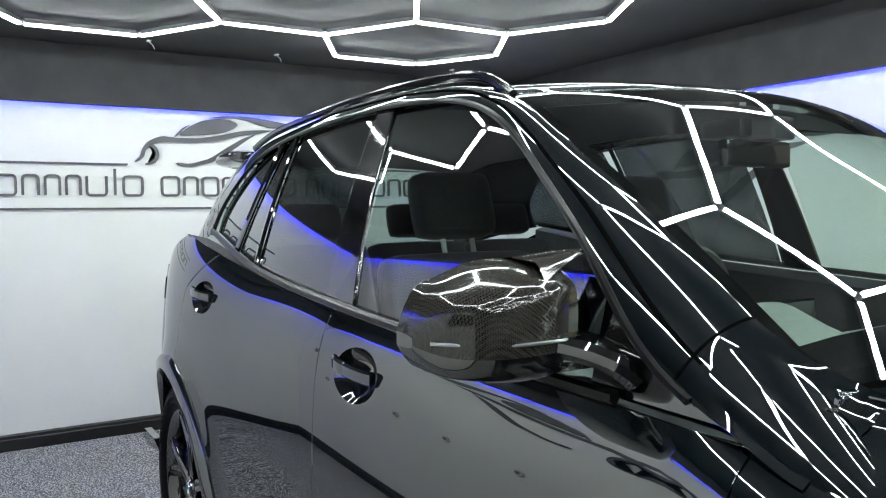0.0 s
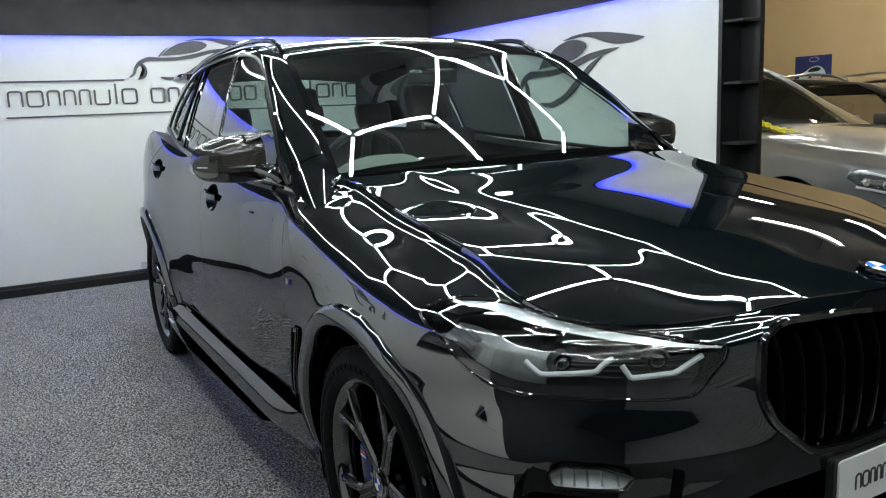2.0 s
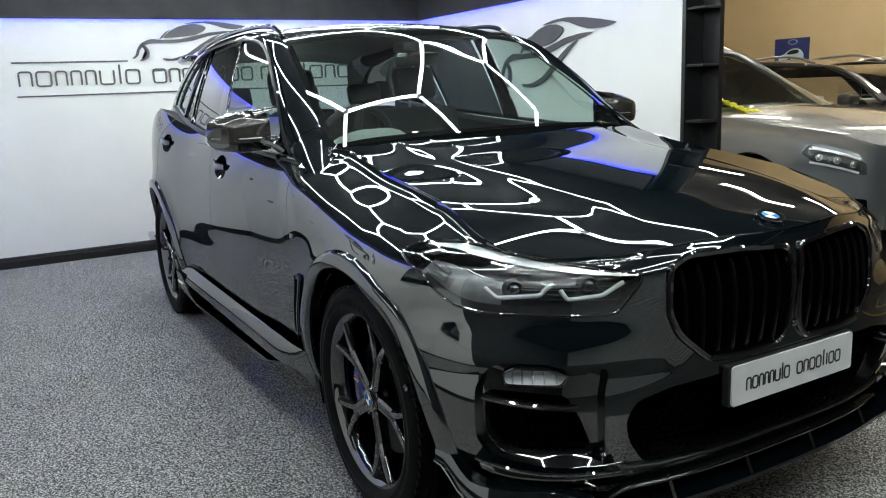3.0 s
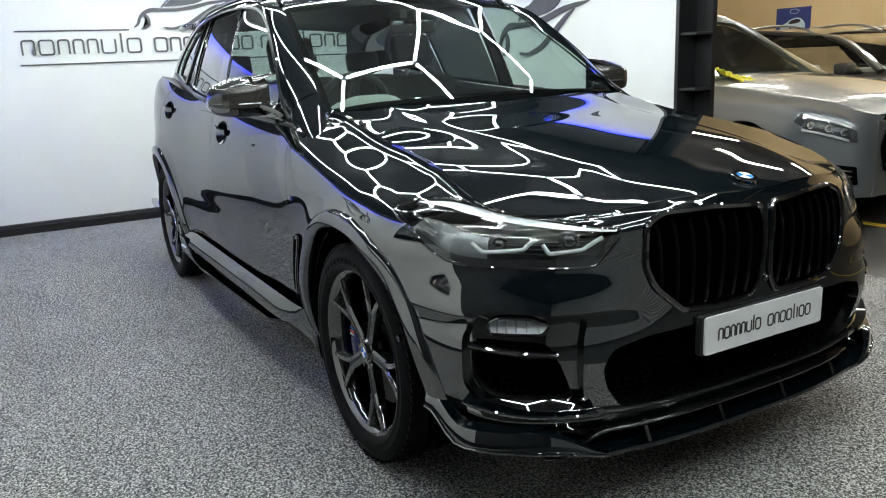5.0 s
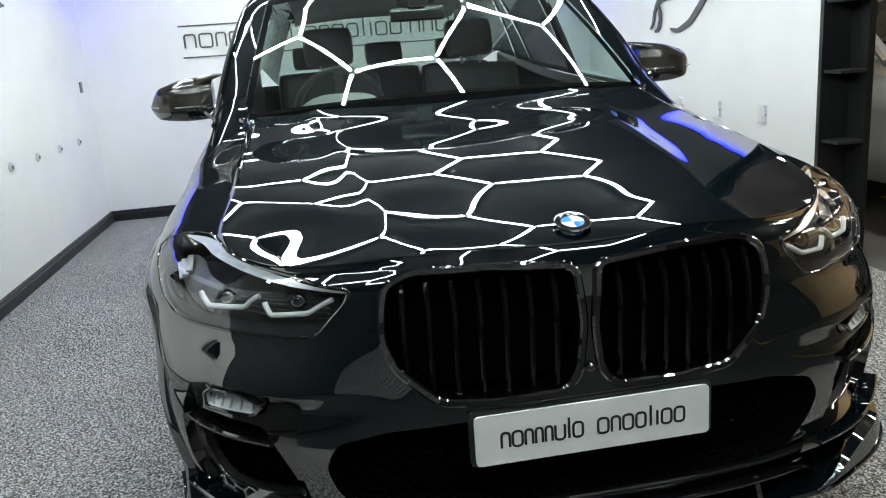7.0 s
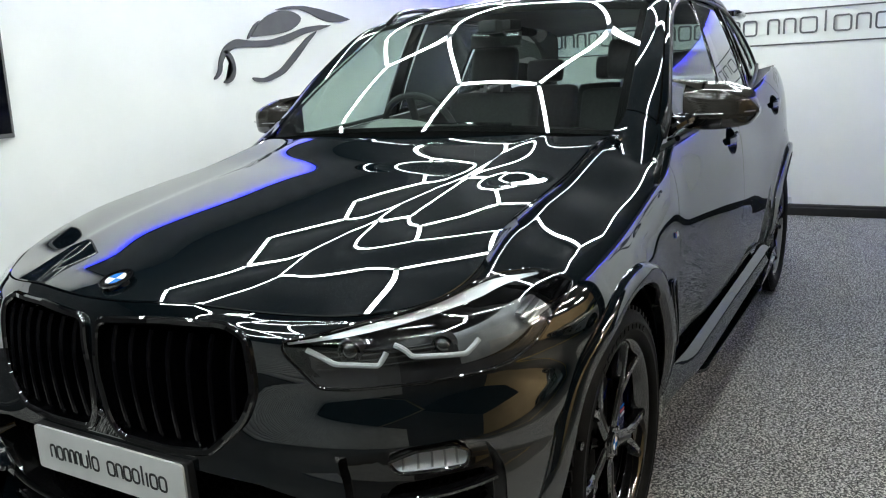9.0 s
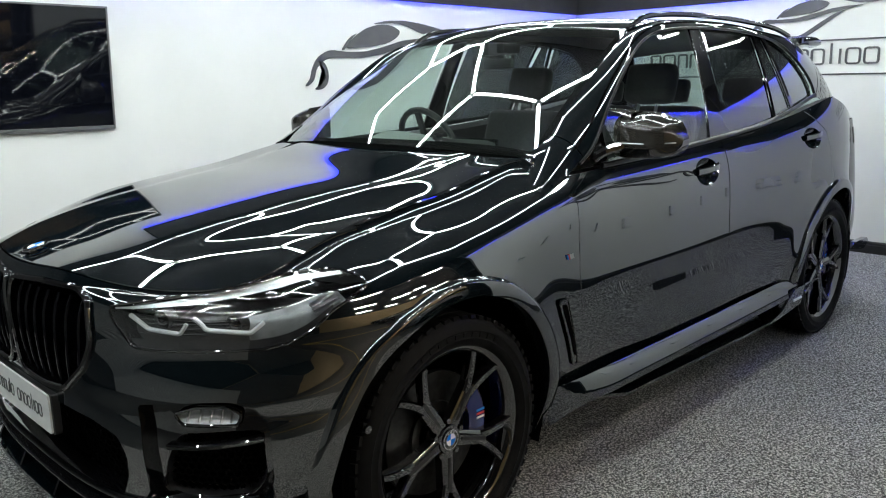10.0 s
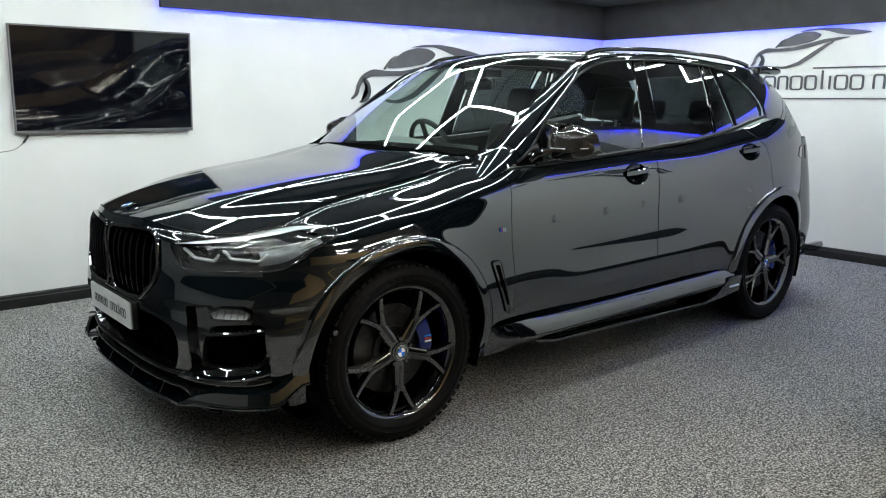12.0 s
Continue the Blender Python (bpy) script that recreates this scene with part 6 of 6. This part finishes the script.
part("mirror_stem", boxed(0.21, 0.3, -0.04, 0.04, 1.53, 1.585, 0.01), MATTE, mir)
part("sensor_box", boxed(0.12, 0.24, -0.08, 0.08, 1.54, 1.585, 0.012), MATTE, mir)


# ---- things on the showroom walls ----
def emblem(name, width, height, to3, label):
    """Sign of a stylised car outline cut from grey sheet; to3 takes (along, up, off the wall)."""
    root = empty(name, label, "wall sign", "car outline signs")
    kx, kz = width / 505.0, height / 190.0

    def place(u, v, w):
        return to3((u - 985) * kx, (290 - v) * kz, w)

    fin = [(1185, 113), (1235, 102), (1295, 99), (1360, 105), (1430, 117), (1490, 130), (1440, 139), (1390, 139), (1350, 130), (1315, 116), (1270, 107), (1220, 111)]
    window = [(1095, 182), (1125, 150), (1165, 125), (1215, 112), (1255, 115), (1285, 129), (1270, 148), (1235, 165), (1180, 175)]
    swoosh = [(985, 262), (990, 235), (1008, 205), (1045, 185), (1100, 190), (1160, 188), (1220, 175), (1290, 155), (1350, 148), (1405, 147), (1350, 161), (1290, 172), (1220, 195), (1150, 205), (1080, 205), (1040, 207), (1015, 221), (1000, 240), (996, 264), (975, 281), (968, 278)]
    arc = [(1003, 214), (1022, 214), (1035, 229), (1040, 252), (1035, 274), (1022, 287), (1003, 291), (996, 286), (1015, 278), (1026, 266), (1030, 252), (1026, 234), (1015, 223)]
    sweep_low = [(1085, 278), (1130, 283), (1190, 262), (1250, 215), (1300, 180), (1345, 161), (1305, 192), (1255, 235), (1200, 275), (1140, 293), (1100, 291)]
    line = [(1083, 186), (1112, 150), (1138, 138), (1118, 153), (1092, 186)]
    for nm, pts in (("roof_shape", fin), ("window_shape", window), ("body_shape", swoosh), ("wheel_shape", arc), ("sill_shape", sweep_low), ("frame_shape", line)):
        part(nm, slab(fillet(pts, 14), 0.012, lambda u, v, w: place(u, v, w + 0.006)), SIGN, root)
    return root


emblem("car_outline_sign", 1.08, 0.34, lambda u, v, w: (WALL_X + w, -0.6 + u, 1.705 + v), "dark grey cut-out car outline above the rear lettering")
emblem("car_outline_sign", 1.53, 0.53, lambda u, v, w: (-0.52 - u, WALL_R + w, 1.38 + v), "dark grey cut-out car outline on the television wall")
emblem("car_outline_sign", 1.53, 0.53, lambda u, v, w: (-2.37 + u, WALL_L - w, 1.34 + v), "dark grey cut-out car outline on the partition")

letters = empty("lettering_sign", "dark grey raised stroke shapes between two thin lines", "wall sign")
to_wall = lambda u, v, w: (WALL_X + 0.006 + w, u, 1.512 + v)
word(WORD_ONE, -1.545, 0.118, 0.955, 0.0145, 0.014, to_wall, SIGN, letters)
word(WORD_TWO, -0.47, 0.118, 0.9, 0.0145, 0.014, to_wall, SIGN, letters)
word(WORD_THREE, 0.52, 0.118, 0.9, 0.0145, 0.014, to_wall, SIGN, letters)
for y0, y1, z in ((-1.585, -0.676, 1.706), (-0.013, 1.45, 1.7), (-1.575, 1.45, 1.43)):
    part("sign_line", boxed(WALL_X + 0.003, WALL_X + 0.016, y0, y1, z - 0.006, z + 0.006), SIGN, letters)


def television():
    root = empty("television", "black flat television with a grey lower bezel on the white wall", "television", at=(1.577, WALL_R, 1.536))
    w, h = 1.21, 0.712
    root.rotation_euler = (radians(-3.5), 0, 0)
    part("back_shell", boxed(-w / 2 + 0.03, w / 2 - 0.03, 0.02, 0.05, -h / 2 + 0.05, h / 2 - 0.03, 0.01), MATTE, root)
    part("screen", boxed(-w / 2 + 0.01, w / 2 - 0.01, 0.045, 0.062, -h / 2 + 0.02, h / 2 - 0.01), SCREEN, root, "dark glossy switched-off screen")
    for x0, x1, z0, z1 in ((-w / 2, w / 2, h / 2 - 0.011, h / 2), (-w / 2, -w / 2 + 0.011, -h / 2, h / 2 - 0.011), (w / 2 - 0.011, w / 2, -h / 2, h / 2 - 0.011), (-w / 2 + 0.011, w / 2 - 0.011, -h / 2, -h / 2 + 0.022)):
        part("bezel", boxed(x0, x1, 0.04, 0.066, z0, z1, 0.002), BEZEL, root)
    part("wall_bracket", boxed(-0.2, 0.2, -0.012, 0.02, -0.15, 0.15), MATTE, root)
    part("name_mark", boxed(-0.03, 0.03, 0.0665, 0.067, -h / 2 + 0.008, -h / 2 + 0.014), CHROME, root)


SCREEN = material("screen_glass", (0.003, 0.0035, 0.006), 0.035, Specular_IOR_Level=0.5)
BEZEL = vary(material("tv_bezel", (0.12, 0.12, 0.125), 0.35), 15, (0.1, 0.1, 0.105), (0.14, 0.14, 0.145))
television()
cable = empty("television_cable", "thin grey cable with a black plug below the television", "cable", at=(2.1, WALL_R + 0.01, 1.15))
part("plug", sweep([(0.0, 0.01, 0.02), (0.035, 0.012, -0.03)], ring_profile(0.008, 8), up=(0, 1, 0)), MATTE, cable)
part("wire", sweep(path3([(0.035, 0.012, -0.03), (0.08, 0.012, -0.065), (0.16, 0.012, -0.085), (0.3, 0.012, -0.09), (0.5, 0.012, -0.05)], 24), ring_profile(0.0025, 6), up=(0, 1, 0)), BEZEL, cable)


def round_fitting(x):
    root = empty("round_wall_fitting", "small round translucent fitting screwed to the white wall", "wall fitting", "round wall fittings", at=(x, WALL_R, 0.81))
    bm = bmesh.new()
    bmesh.ops.create_cone(bm, segments=20, radius1=0.032, radius2=0.026, depth=0.014, cap_ends=True, matrix=Matrix.Translation((0, 0.007, 0)) @ Matrix.Rotation(-math.pi / 2, 4, "X"))
    smooth_part("base", bm, FITTING, root)
    bm = bmesh.new()
    bmesh.ops.create_cone(bm, segments=14, radius1=0.013, radius2=0.011, depth=0.02, cap_ends=True, matrix=Matrix.Translation((0, 0.012, 0)) @ Matrix.Rotation(-math.pi / 2, 4, "X"))
    smooth_part("knob", bm, BEZEL, root)


FITTING = material("fitting_plastic", (0.5, 0.5, 0.5), 0.3)
for i in range(6):
    round_fitting(-0.51 - 0.54 * i)


def wall_box(x):
    root = empty("wall_socket", "small white box with a round grey socket on the partition", "wall socket", "white wall boxes", at=(x, WALL_L, 0.8))
    part("box", boxed(-0.035, 0.035, -0.022, 0.0, -0.055, 0.055, 0.006), WHITE, root)
    bm = bmesh.new()
    bmesh.ops.create_cone(bm, segments=18, radius1=0.008, radius2=0.008, depth=0.006, cap_ends=True, matrix=Matrix.Translation((0.034, -0.01, -0.005)) @ Matrix.Rotation(math.pi / 2, 4, "Y"))
    part("socket", bm, FITTING, root)
    part("lip", boxed(-0.038, 0.038, -0.025, -0.002, -0.062, -0.056, 0.002), WHITE, root)


for i in range(6):
    wall_box(-0.77 - 0.56 * i)
tagged(part("light_switch", boxed(-3.6, -3.54, WALL_R, WALL_R + 0.012, 1.2, 1.29, 0.003), BEZEL, None), "small grey switch plate on the white wall", "light switch")

for x, y in ((-3.53, 0.2), (-3.5, -0.6), (-3.45, 1.5)):
    c = empty("ceiling_clip", "small white cable clip under the dark ceiling", "clip", "ceiling clips", at=(x, y, CEIL))
    part("pad", boxed(-0.02, 0.02, -0.012, 0.012, -0.008, 0.0, 0.002), WHITE, c)
    part("tail", sweep([(0.0, 0.0, -0.008), (0.012, 0.02, -0.03), (0.005, 0.03, -0.05)], ring_profile(0.003, 6), up=(1, 0, 0)), WHITE, c)


# ---- parked cars and things in the hall ----
def parked_car(name, label, paint, x_nose, y_mid, tall=1.66):
    """A simpler SUV that faces +x."""
    root = empty(name, label, "car", "cars in the hall", at=(x_nose, y_mid, 0))
    length, half = 4.6, 0.945
    # station by station: half width, shoulder height and top height along the body
    wid = cspl([-4.6, -4.45, -4.0, -3.0, -1.6, -0.8, -0.4, -0.15, -0.03, 0.0], [0.72, 0.84, 0.92, 0.945, 0.945, 0.935, 0.9, 0.8, 0.68, 0.6])
    shd = cspl([-4.6, -4.2, -3.0, -1.7, -1.2, -0.6, -0.2, 0.0], [1.02, 1.1, 1.09, 1.04, 1.03, 0.97, 0.9, 0.82])
    hood = cspl([-4.6, -3.0, -1.55, -1.2, -0.7, -0.3, -0.08, 0.0], [1.09, 1.12, 1.12, 1.1, 1.05, 0.98, 0.9, 0.82])
    share = cspl([0, 0.12, 0.3, 0.5, 0.68, 0.8, 0.88, 1.0], [0.93, 0.97, 0.985, 0.985, 1.0, 0.985, 0.965, 0.88])

    def shell(uv):
        x, v = uv[:, 0], uv[:, 1]
        w, sh, ho = wid(x), shd(x), hood(x)
        k = np.clip(v, 0, 1)
        y = np.where(v <= 1, w * share(k), w * 0.88 * (2 - v))
        z = np.where(v <= 1, 0.24 + (sh - 0.24) * k, sh + (ho - sh) * np.sin(np.clip(v - 1, 0, 1) * math.pi / 2) ** 0.8)
        for ax in (-0.86, -3.68):
            r = np.hypot(x - ax, z - 0.36)
            y = y + 0.012 * np.exp(-(((r - 0.42) / 0.06) ** 2))
        return np.stack([x, y, z], 1)

    def half_shell(s):
        return lambda uv: shell(uv) * np.array([1, s, 1])

    n1 = np.linspace(-4.6, 0.0, 70)
    for s in (1, -1):
        def circle(ax, r, a0, a1):
            return [(ax + r * math.cos(radians(a)), (0.36 + r * math.sin(radians(a)) - 0.24) / 0.72) for a in np.linspace(a0, a1, 24)]
        low = np.vstack([circle(-3.68, 0.39, 0, 180)[::1], [(-4.6, 0.14), (-4.6, 1.0), (-3.0, 1.0), (-1.55, 1.0), (-0.6, 1.0), (0.0, 1.0), (0.0, 0.0), (-0.42, 0.0)], circle(-0.86, 0.39, -14, 194), [(-1.3, 0.0), (-3.25, 0.0)]])
        part("body_side", patch(half_shell(s), low, step=0.06, lip=0.02, hint=(-2.2, 0, 0.5)), paint, root)
        part("half_bonnet", patch(half_shell(s), [(-1.5, 1.004), (-0.02, 1.004), (-0.02, 2.0), (-1.5, 2.0)], step=0.06, lip=0.0, hint=(-1, 0, 0)), paint, root)
        lampo = fillet([(-0.42, 0.86), (-0.07, 0.8), (-0.06, 0.66), (-0.3, 0.66), (-0.46, 0.76)], 0.02)
        hl = part("headlamp", patch(half_shell(s), lampo, step=0.03, lip=0.01, out=0.006, hint=(-2.2, 0, 0.5)), HOUSING, root, "silvery angular headlamp")
        for q in (0.84, 0.69):
            pts = [shell(np.array([[x, q - 0.06 * (x + 0.4)]]))[0] * [1, s, 1] + np.array([0.012, s * 0.012, 0]) for x in np.linspace(-0.4, -0.1, 8)]
            smooth_part("light_bar", flat_tube(pts, 0.012, 0.016), WHITE, hl)
        for x in (-0.34, -0.23, -0.13):
            c = shell(np.array([[x, 0.75]]))[0] * [1, s, 1]
            bm = bmesh.new()
            bmesh.ops.create_uvsphere(bm, u_segments=12, v_segments=8, radius=0.03, matrix=Matrix.Translation(c))
            smooth_part("lamp_eye", bm, CHROME, hl)
        part("lamp_lens", patch(half_shell(s), lampo, step=0.03, lip=0.0, out=0.03, hint=(-2.2, 0, 0.5)), LENS, hl)
        ino = fillet([(-0.28, 0.36), (-0.06, 0.38), (-0.05, 0.16), (-0.22, 0.14)], 0.02)
        # opening drawn as a near-black patch, its shade put into the colour
        part("bumper_intake", patch(half_shell(s), ino, step=0.04, lip=0.0, out=0.005, hint=(-2.2, 0, 0.5)), VOID, root)
        for q in (0.2, 0.26, 0.32):
            pts = [shell(np.array([[x, q]]))[0] * [1, s, 1] + np.array([0.01, s * 0.01, 0]) for x in np.linspace(-0.24, -0.08, 6)]
            smooth_part("intake_slat", flat_tube(pts, 0.012, 0.008), SATIN, root)
        # wheel housings, coloured near black for the shade inside
        for ax in (-0.86, -3.68):
            v, f = grid(lambda uv, ax=ax: np.stack([ax + uv[:, 1] * np.cos(uv[:, 0]), np.full(len(uv), s * 0.62), 0.36 + uv[:, 1] * np.sin(uv[:, 0])], 1), np.linspace(0, 2 * math.pi, 20), np.array([0.0, 0.42]))
            part("arch_back", (v, f), VOID, root)
            v, f = grid(lambda uv, ax=ax: np.stack([ax + 0.4 * np.cos(uv[:, 0]), s * uv[:, 1], 0.36 + 0.4 * np.sin(uv[:, 0])], 1), np.linspace(-0.2, math.pi + 0.2, 20), np.array([0.6, 0.9]))
            part("arch_liner", (v, f), VOID, root)
            # side glass and pillars
        side_w = lambda uv, s=s: np.stack([uv[:, 0], s * (0.86 - 0.36 * (uv[:, 1] - 1.02)), uv[:, 1]], 1)
        part("side_window", patch(side_w, fillet([(-1.62, 1.02), (-4.1, 1.07), (-3.9, 1.4), (-3.2, tall - 0.11), (-2.5, tall - 0.1), (-2.15, 1.42)], 0.03), step=0.1, lip=0, hint=(-2.5, 0, 1.2)), TINT, root)
        a_p = path3([(-1.45, s * 0.85, 1.04), (-2.0, s * 0.72, 1.36), (-2.35, s * 0.65, tall - 0.1), (-3.0, s * 0.6, tall - 0.05), (-3.9, s * 0.6, tall - 0.1), (-4.5, s * 0.72, 1.08)], 40)
        smooth_part("roof_frame", flat_tube(a_p, 0.09, 0.06), paint, root)
        mm = smooth_part("door_mirror", cushion(-1.82, -1.66, min(s * 0.92, s * 1.1), max(s * 0.92, s * 1.1), 1.02, 1.14, 0.04), paint, root, "", 60)
        rail = path3([(-2.4, s * 0.64, tall - 0.06), (-2.55, s * 0.64, tall - 0.01), (-3.2, s * 0.62, tall + 0.01), (-3.9, s * 0.61, tall - 0.03)], 20)
        smooth_part("roof_rail", flat_tube(rail, 0.03, 0.025), SATIN, root)
    e = path3([(-2.3, 0.66, tall - 0.09), (-3.0, 0.62, tall - 0.03), (-3.9, 0.6, tall - 0.08)], 20)
    part("roof", patch(across(e, 0.03), [(0, -1), (0, 1), (1, 1), (1, -1)], step=0.12, lip=0.01, hint=(-3, 0, 0.5)), paint, root)
    e = path3([(-1.4, 0.83, 1.06), (-1.9, 0.72, 1.33), (-2.32, 0.65, tall - 0.09)], 14)
    part("windscreen", patch(across(e, 0.0, 0.08), [(0, -1), (0, 1), (1, 1), (1, -1)], step=0.1, lip=0, hint=(-2.2, 0, 0.9)), GLASS, root)
    part("cabin_floor", boxed(-4.4, -1.5, -0.82, 0.82, 0.3, 0.98), LEATHER, root)
    part("dashboard", boxed(-1.95, -1.45, -0.8, 0.8, 0.9, 1.07, 0.03), DASH, root)
    for y in (0.38, -0.38):
        smooth_part("seat", cushion(-2.75, -2.62, y - 0.25, y + 0.25, 0.9, 1.25, 0.05), LEATHER, root, "", 60)
        smooth_part("headrest", cushion(-2.75, -2.66, y - 0.12, y + 0.12, 1.27, 1.43, 0.04), LEATHER, root, "", 60)
    part("tail_panel", boxed(-4.62, -4.55, -0.7, 0.7, 0.3, 1.07, 0.03), paint, root)
    # nose: grille and bumper
    part("nose_panel", boxed(-0.03, 0.0, -0.6, 0.6, 0.24, 0.79, 0.012), paint, root)
    # near-black slab gives the shade behind the grille bars
    gr = part("grille", slab(fillet([(-0.5, 0.42), (0.5, 0.42), (0.56, 0.6), (0.46, 0.8), (-0.46, 0.8), (-0.56, 0.6)], 0.03), 0.012, lambda u, v, w: (w + 0.001, u, v)), VOID, root)
    for i in range(6):
        z = 0.47 + 0.055 * i
        smooth_part("grille_bar", flat_tube([(0.018, -0.5, z), (0.022, 0.0, z), (0.018, 0.5, z)], 0.012, 0.016), SATIN, gr)
    for ax in (-0.86, -3.68):
        for s in (1, -1):
            w = copy_thing(first, Matrix.Translation((ax, s * 0.8, 0.36)) @ Matrix.Rotation(0 if s > 0 else math.pi, 4, "Z") @ Matrix.Rotation(0.3, 4, "Y"))
            w.parent = root
            w.scale = (0.95, 0.95, 0.95)
    return root


GREY_PAINT = material("grey_paint", (0.17, 0.185, 0.2), 0.3, 0.35, Coat_Weight=1.0, Coat_Roughness=0.01)
DARK_PAINT = material("dark_grey_paint", (0.05, 0.048, 0.046), 0.3, 0.3, Coat_Weight=1.0, Coat_Roughness=0.01)
NAVY_PAINT = material("near_black_paint", (0.012, 0.012, 0.014), 0.25, 0.2, Coat_Weight=1.0, Coat_Roughness=0.01)
parked_car("grey_suv", "metallic grey SUV with silver roof rails parked in the hall", GREY_PAINT, 0.5, 4.15)
parked_car("dark_suv", "dark grey SUV parked behind the metallic grey one", DARK_PAINT, 0.5, 6.75, 1.52)
parked_car("black_parked_car", "near black car parked beside the beige wall", NAVY_PAINT, 0.4, 9.3, 1.5)


def cleaning_cloth():
    """Crumpled yellow cloth lying over the grey car's bonnet edge."""
    n = 26
    verts, faces = [], []
    for i in range(n):
        for j in range(n):
            u, v = i / (n - 1) - 0.5, j / (n - 1) - 0.5
            edge = 1 + 0.25 * noise.noise((u * 3, v * 3, 4.0))
            x, y = u * 0.36 * edge + 0.1 * v, v * 0.26 * edge
            z = 0.012 + 0.05 * abs(noise.noise((u * 4.5, v * 4.5, 1.7))) + 0.025 * noise.noise((u * 9, v * 9, 3.1)) + 0.045 * math.exp(-((v * 5) ** 2)) * (0.6 + u)
            verts.append((x, y, max(0.004, z)))
    faces = [(i * n + j, (i + 1) * n + j, (i + 1) * n + j + 1, i * n + j + 1) for i in range(n - 1) for j in range(n - 1)]
    ob = part("cleaning_cloth", (verts, faces), CLOTH, None)
    m = ob.modifiers.new("thickness", "SOLIDIFY")
    m.thickness = 0.004
    ob.matrix_basis = Matrix.Translation((-0.8, 3.62, 1.05)) @ Matrix.Rotation(0.35, 4, "Y") @ Matrix.Rotation(-0.3, 4, "X")
    tagged(ob, "crumpled bright yellow cleaning cloth on the grey bonnet", "cloth")


CLOTH = vary(material("yellow_microfibre", (0.5, 0.5, 0.02), 0.9), 30, (0.42, 0.42, 0.015), (0.56, 0.57, 0.03), bump=0.5, bump_scale=300)
cleaning_cloth()


def poster():
    root = empty("car_poster", "blue poster of a pale car on the beige wall", "poster", at=(-6.23, HALL_Y - 0.012, 1.74))
    part("sheet", boxed(-0.37, 0.37, 0.0, 0.01, -0.27, 0.27), POSTER, root)
    to3 = lambda u, v, w: (u, -0.001 - w, v)
    part("car_shape", slab(chaikin([(-0.28, -0.17), (-0.27, -0.05), (-0.16, -0.02), (-0.04, 0.07), (0.14, 0.09), (0.25, 0.0), (0.27, -0.1), (0.2, -0.15), (0.0, -0.18), (-0.15, -0.2)], 2), 0.001, to3), PALE, root)
    part("window_shape", slab(chaikin([(-0.12, -0.02), (-0.03, 0.05), (0.13, 0.065), (0.18, 0.0), (0.0, -0.03)], 2), 0.002, to3), INK, root)
    for x in (-0.05, 0.21):
        part("wheel_shape", slab(oval((x, -0.15), 0.04, 0.055, 16), 0.002, to3), INK, root)
    part("oval_mark", slab(oval((0.02, 0.2), 0.1, 0.045, 20), 0.001, to3), PALE, root)
    part("oval_core", slab(oval((0.02, 0.2), 0.09, 0.037, 20), 0.002, to3), POSTER, root)


POSTER = vary(material("poster_blue", (0.02, 0.035, 0.16), 0.4), 3, (0.015, 0.025, 0.12), (0.03, 0.05, 0.2))
PALE = material("poster_pale", (0.45, 0.6, 0.66), 0.4)
poster()
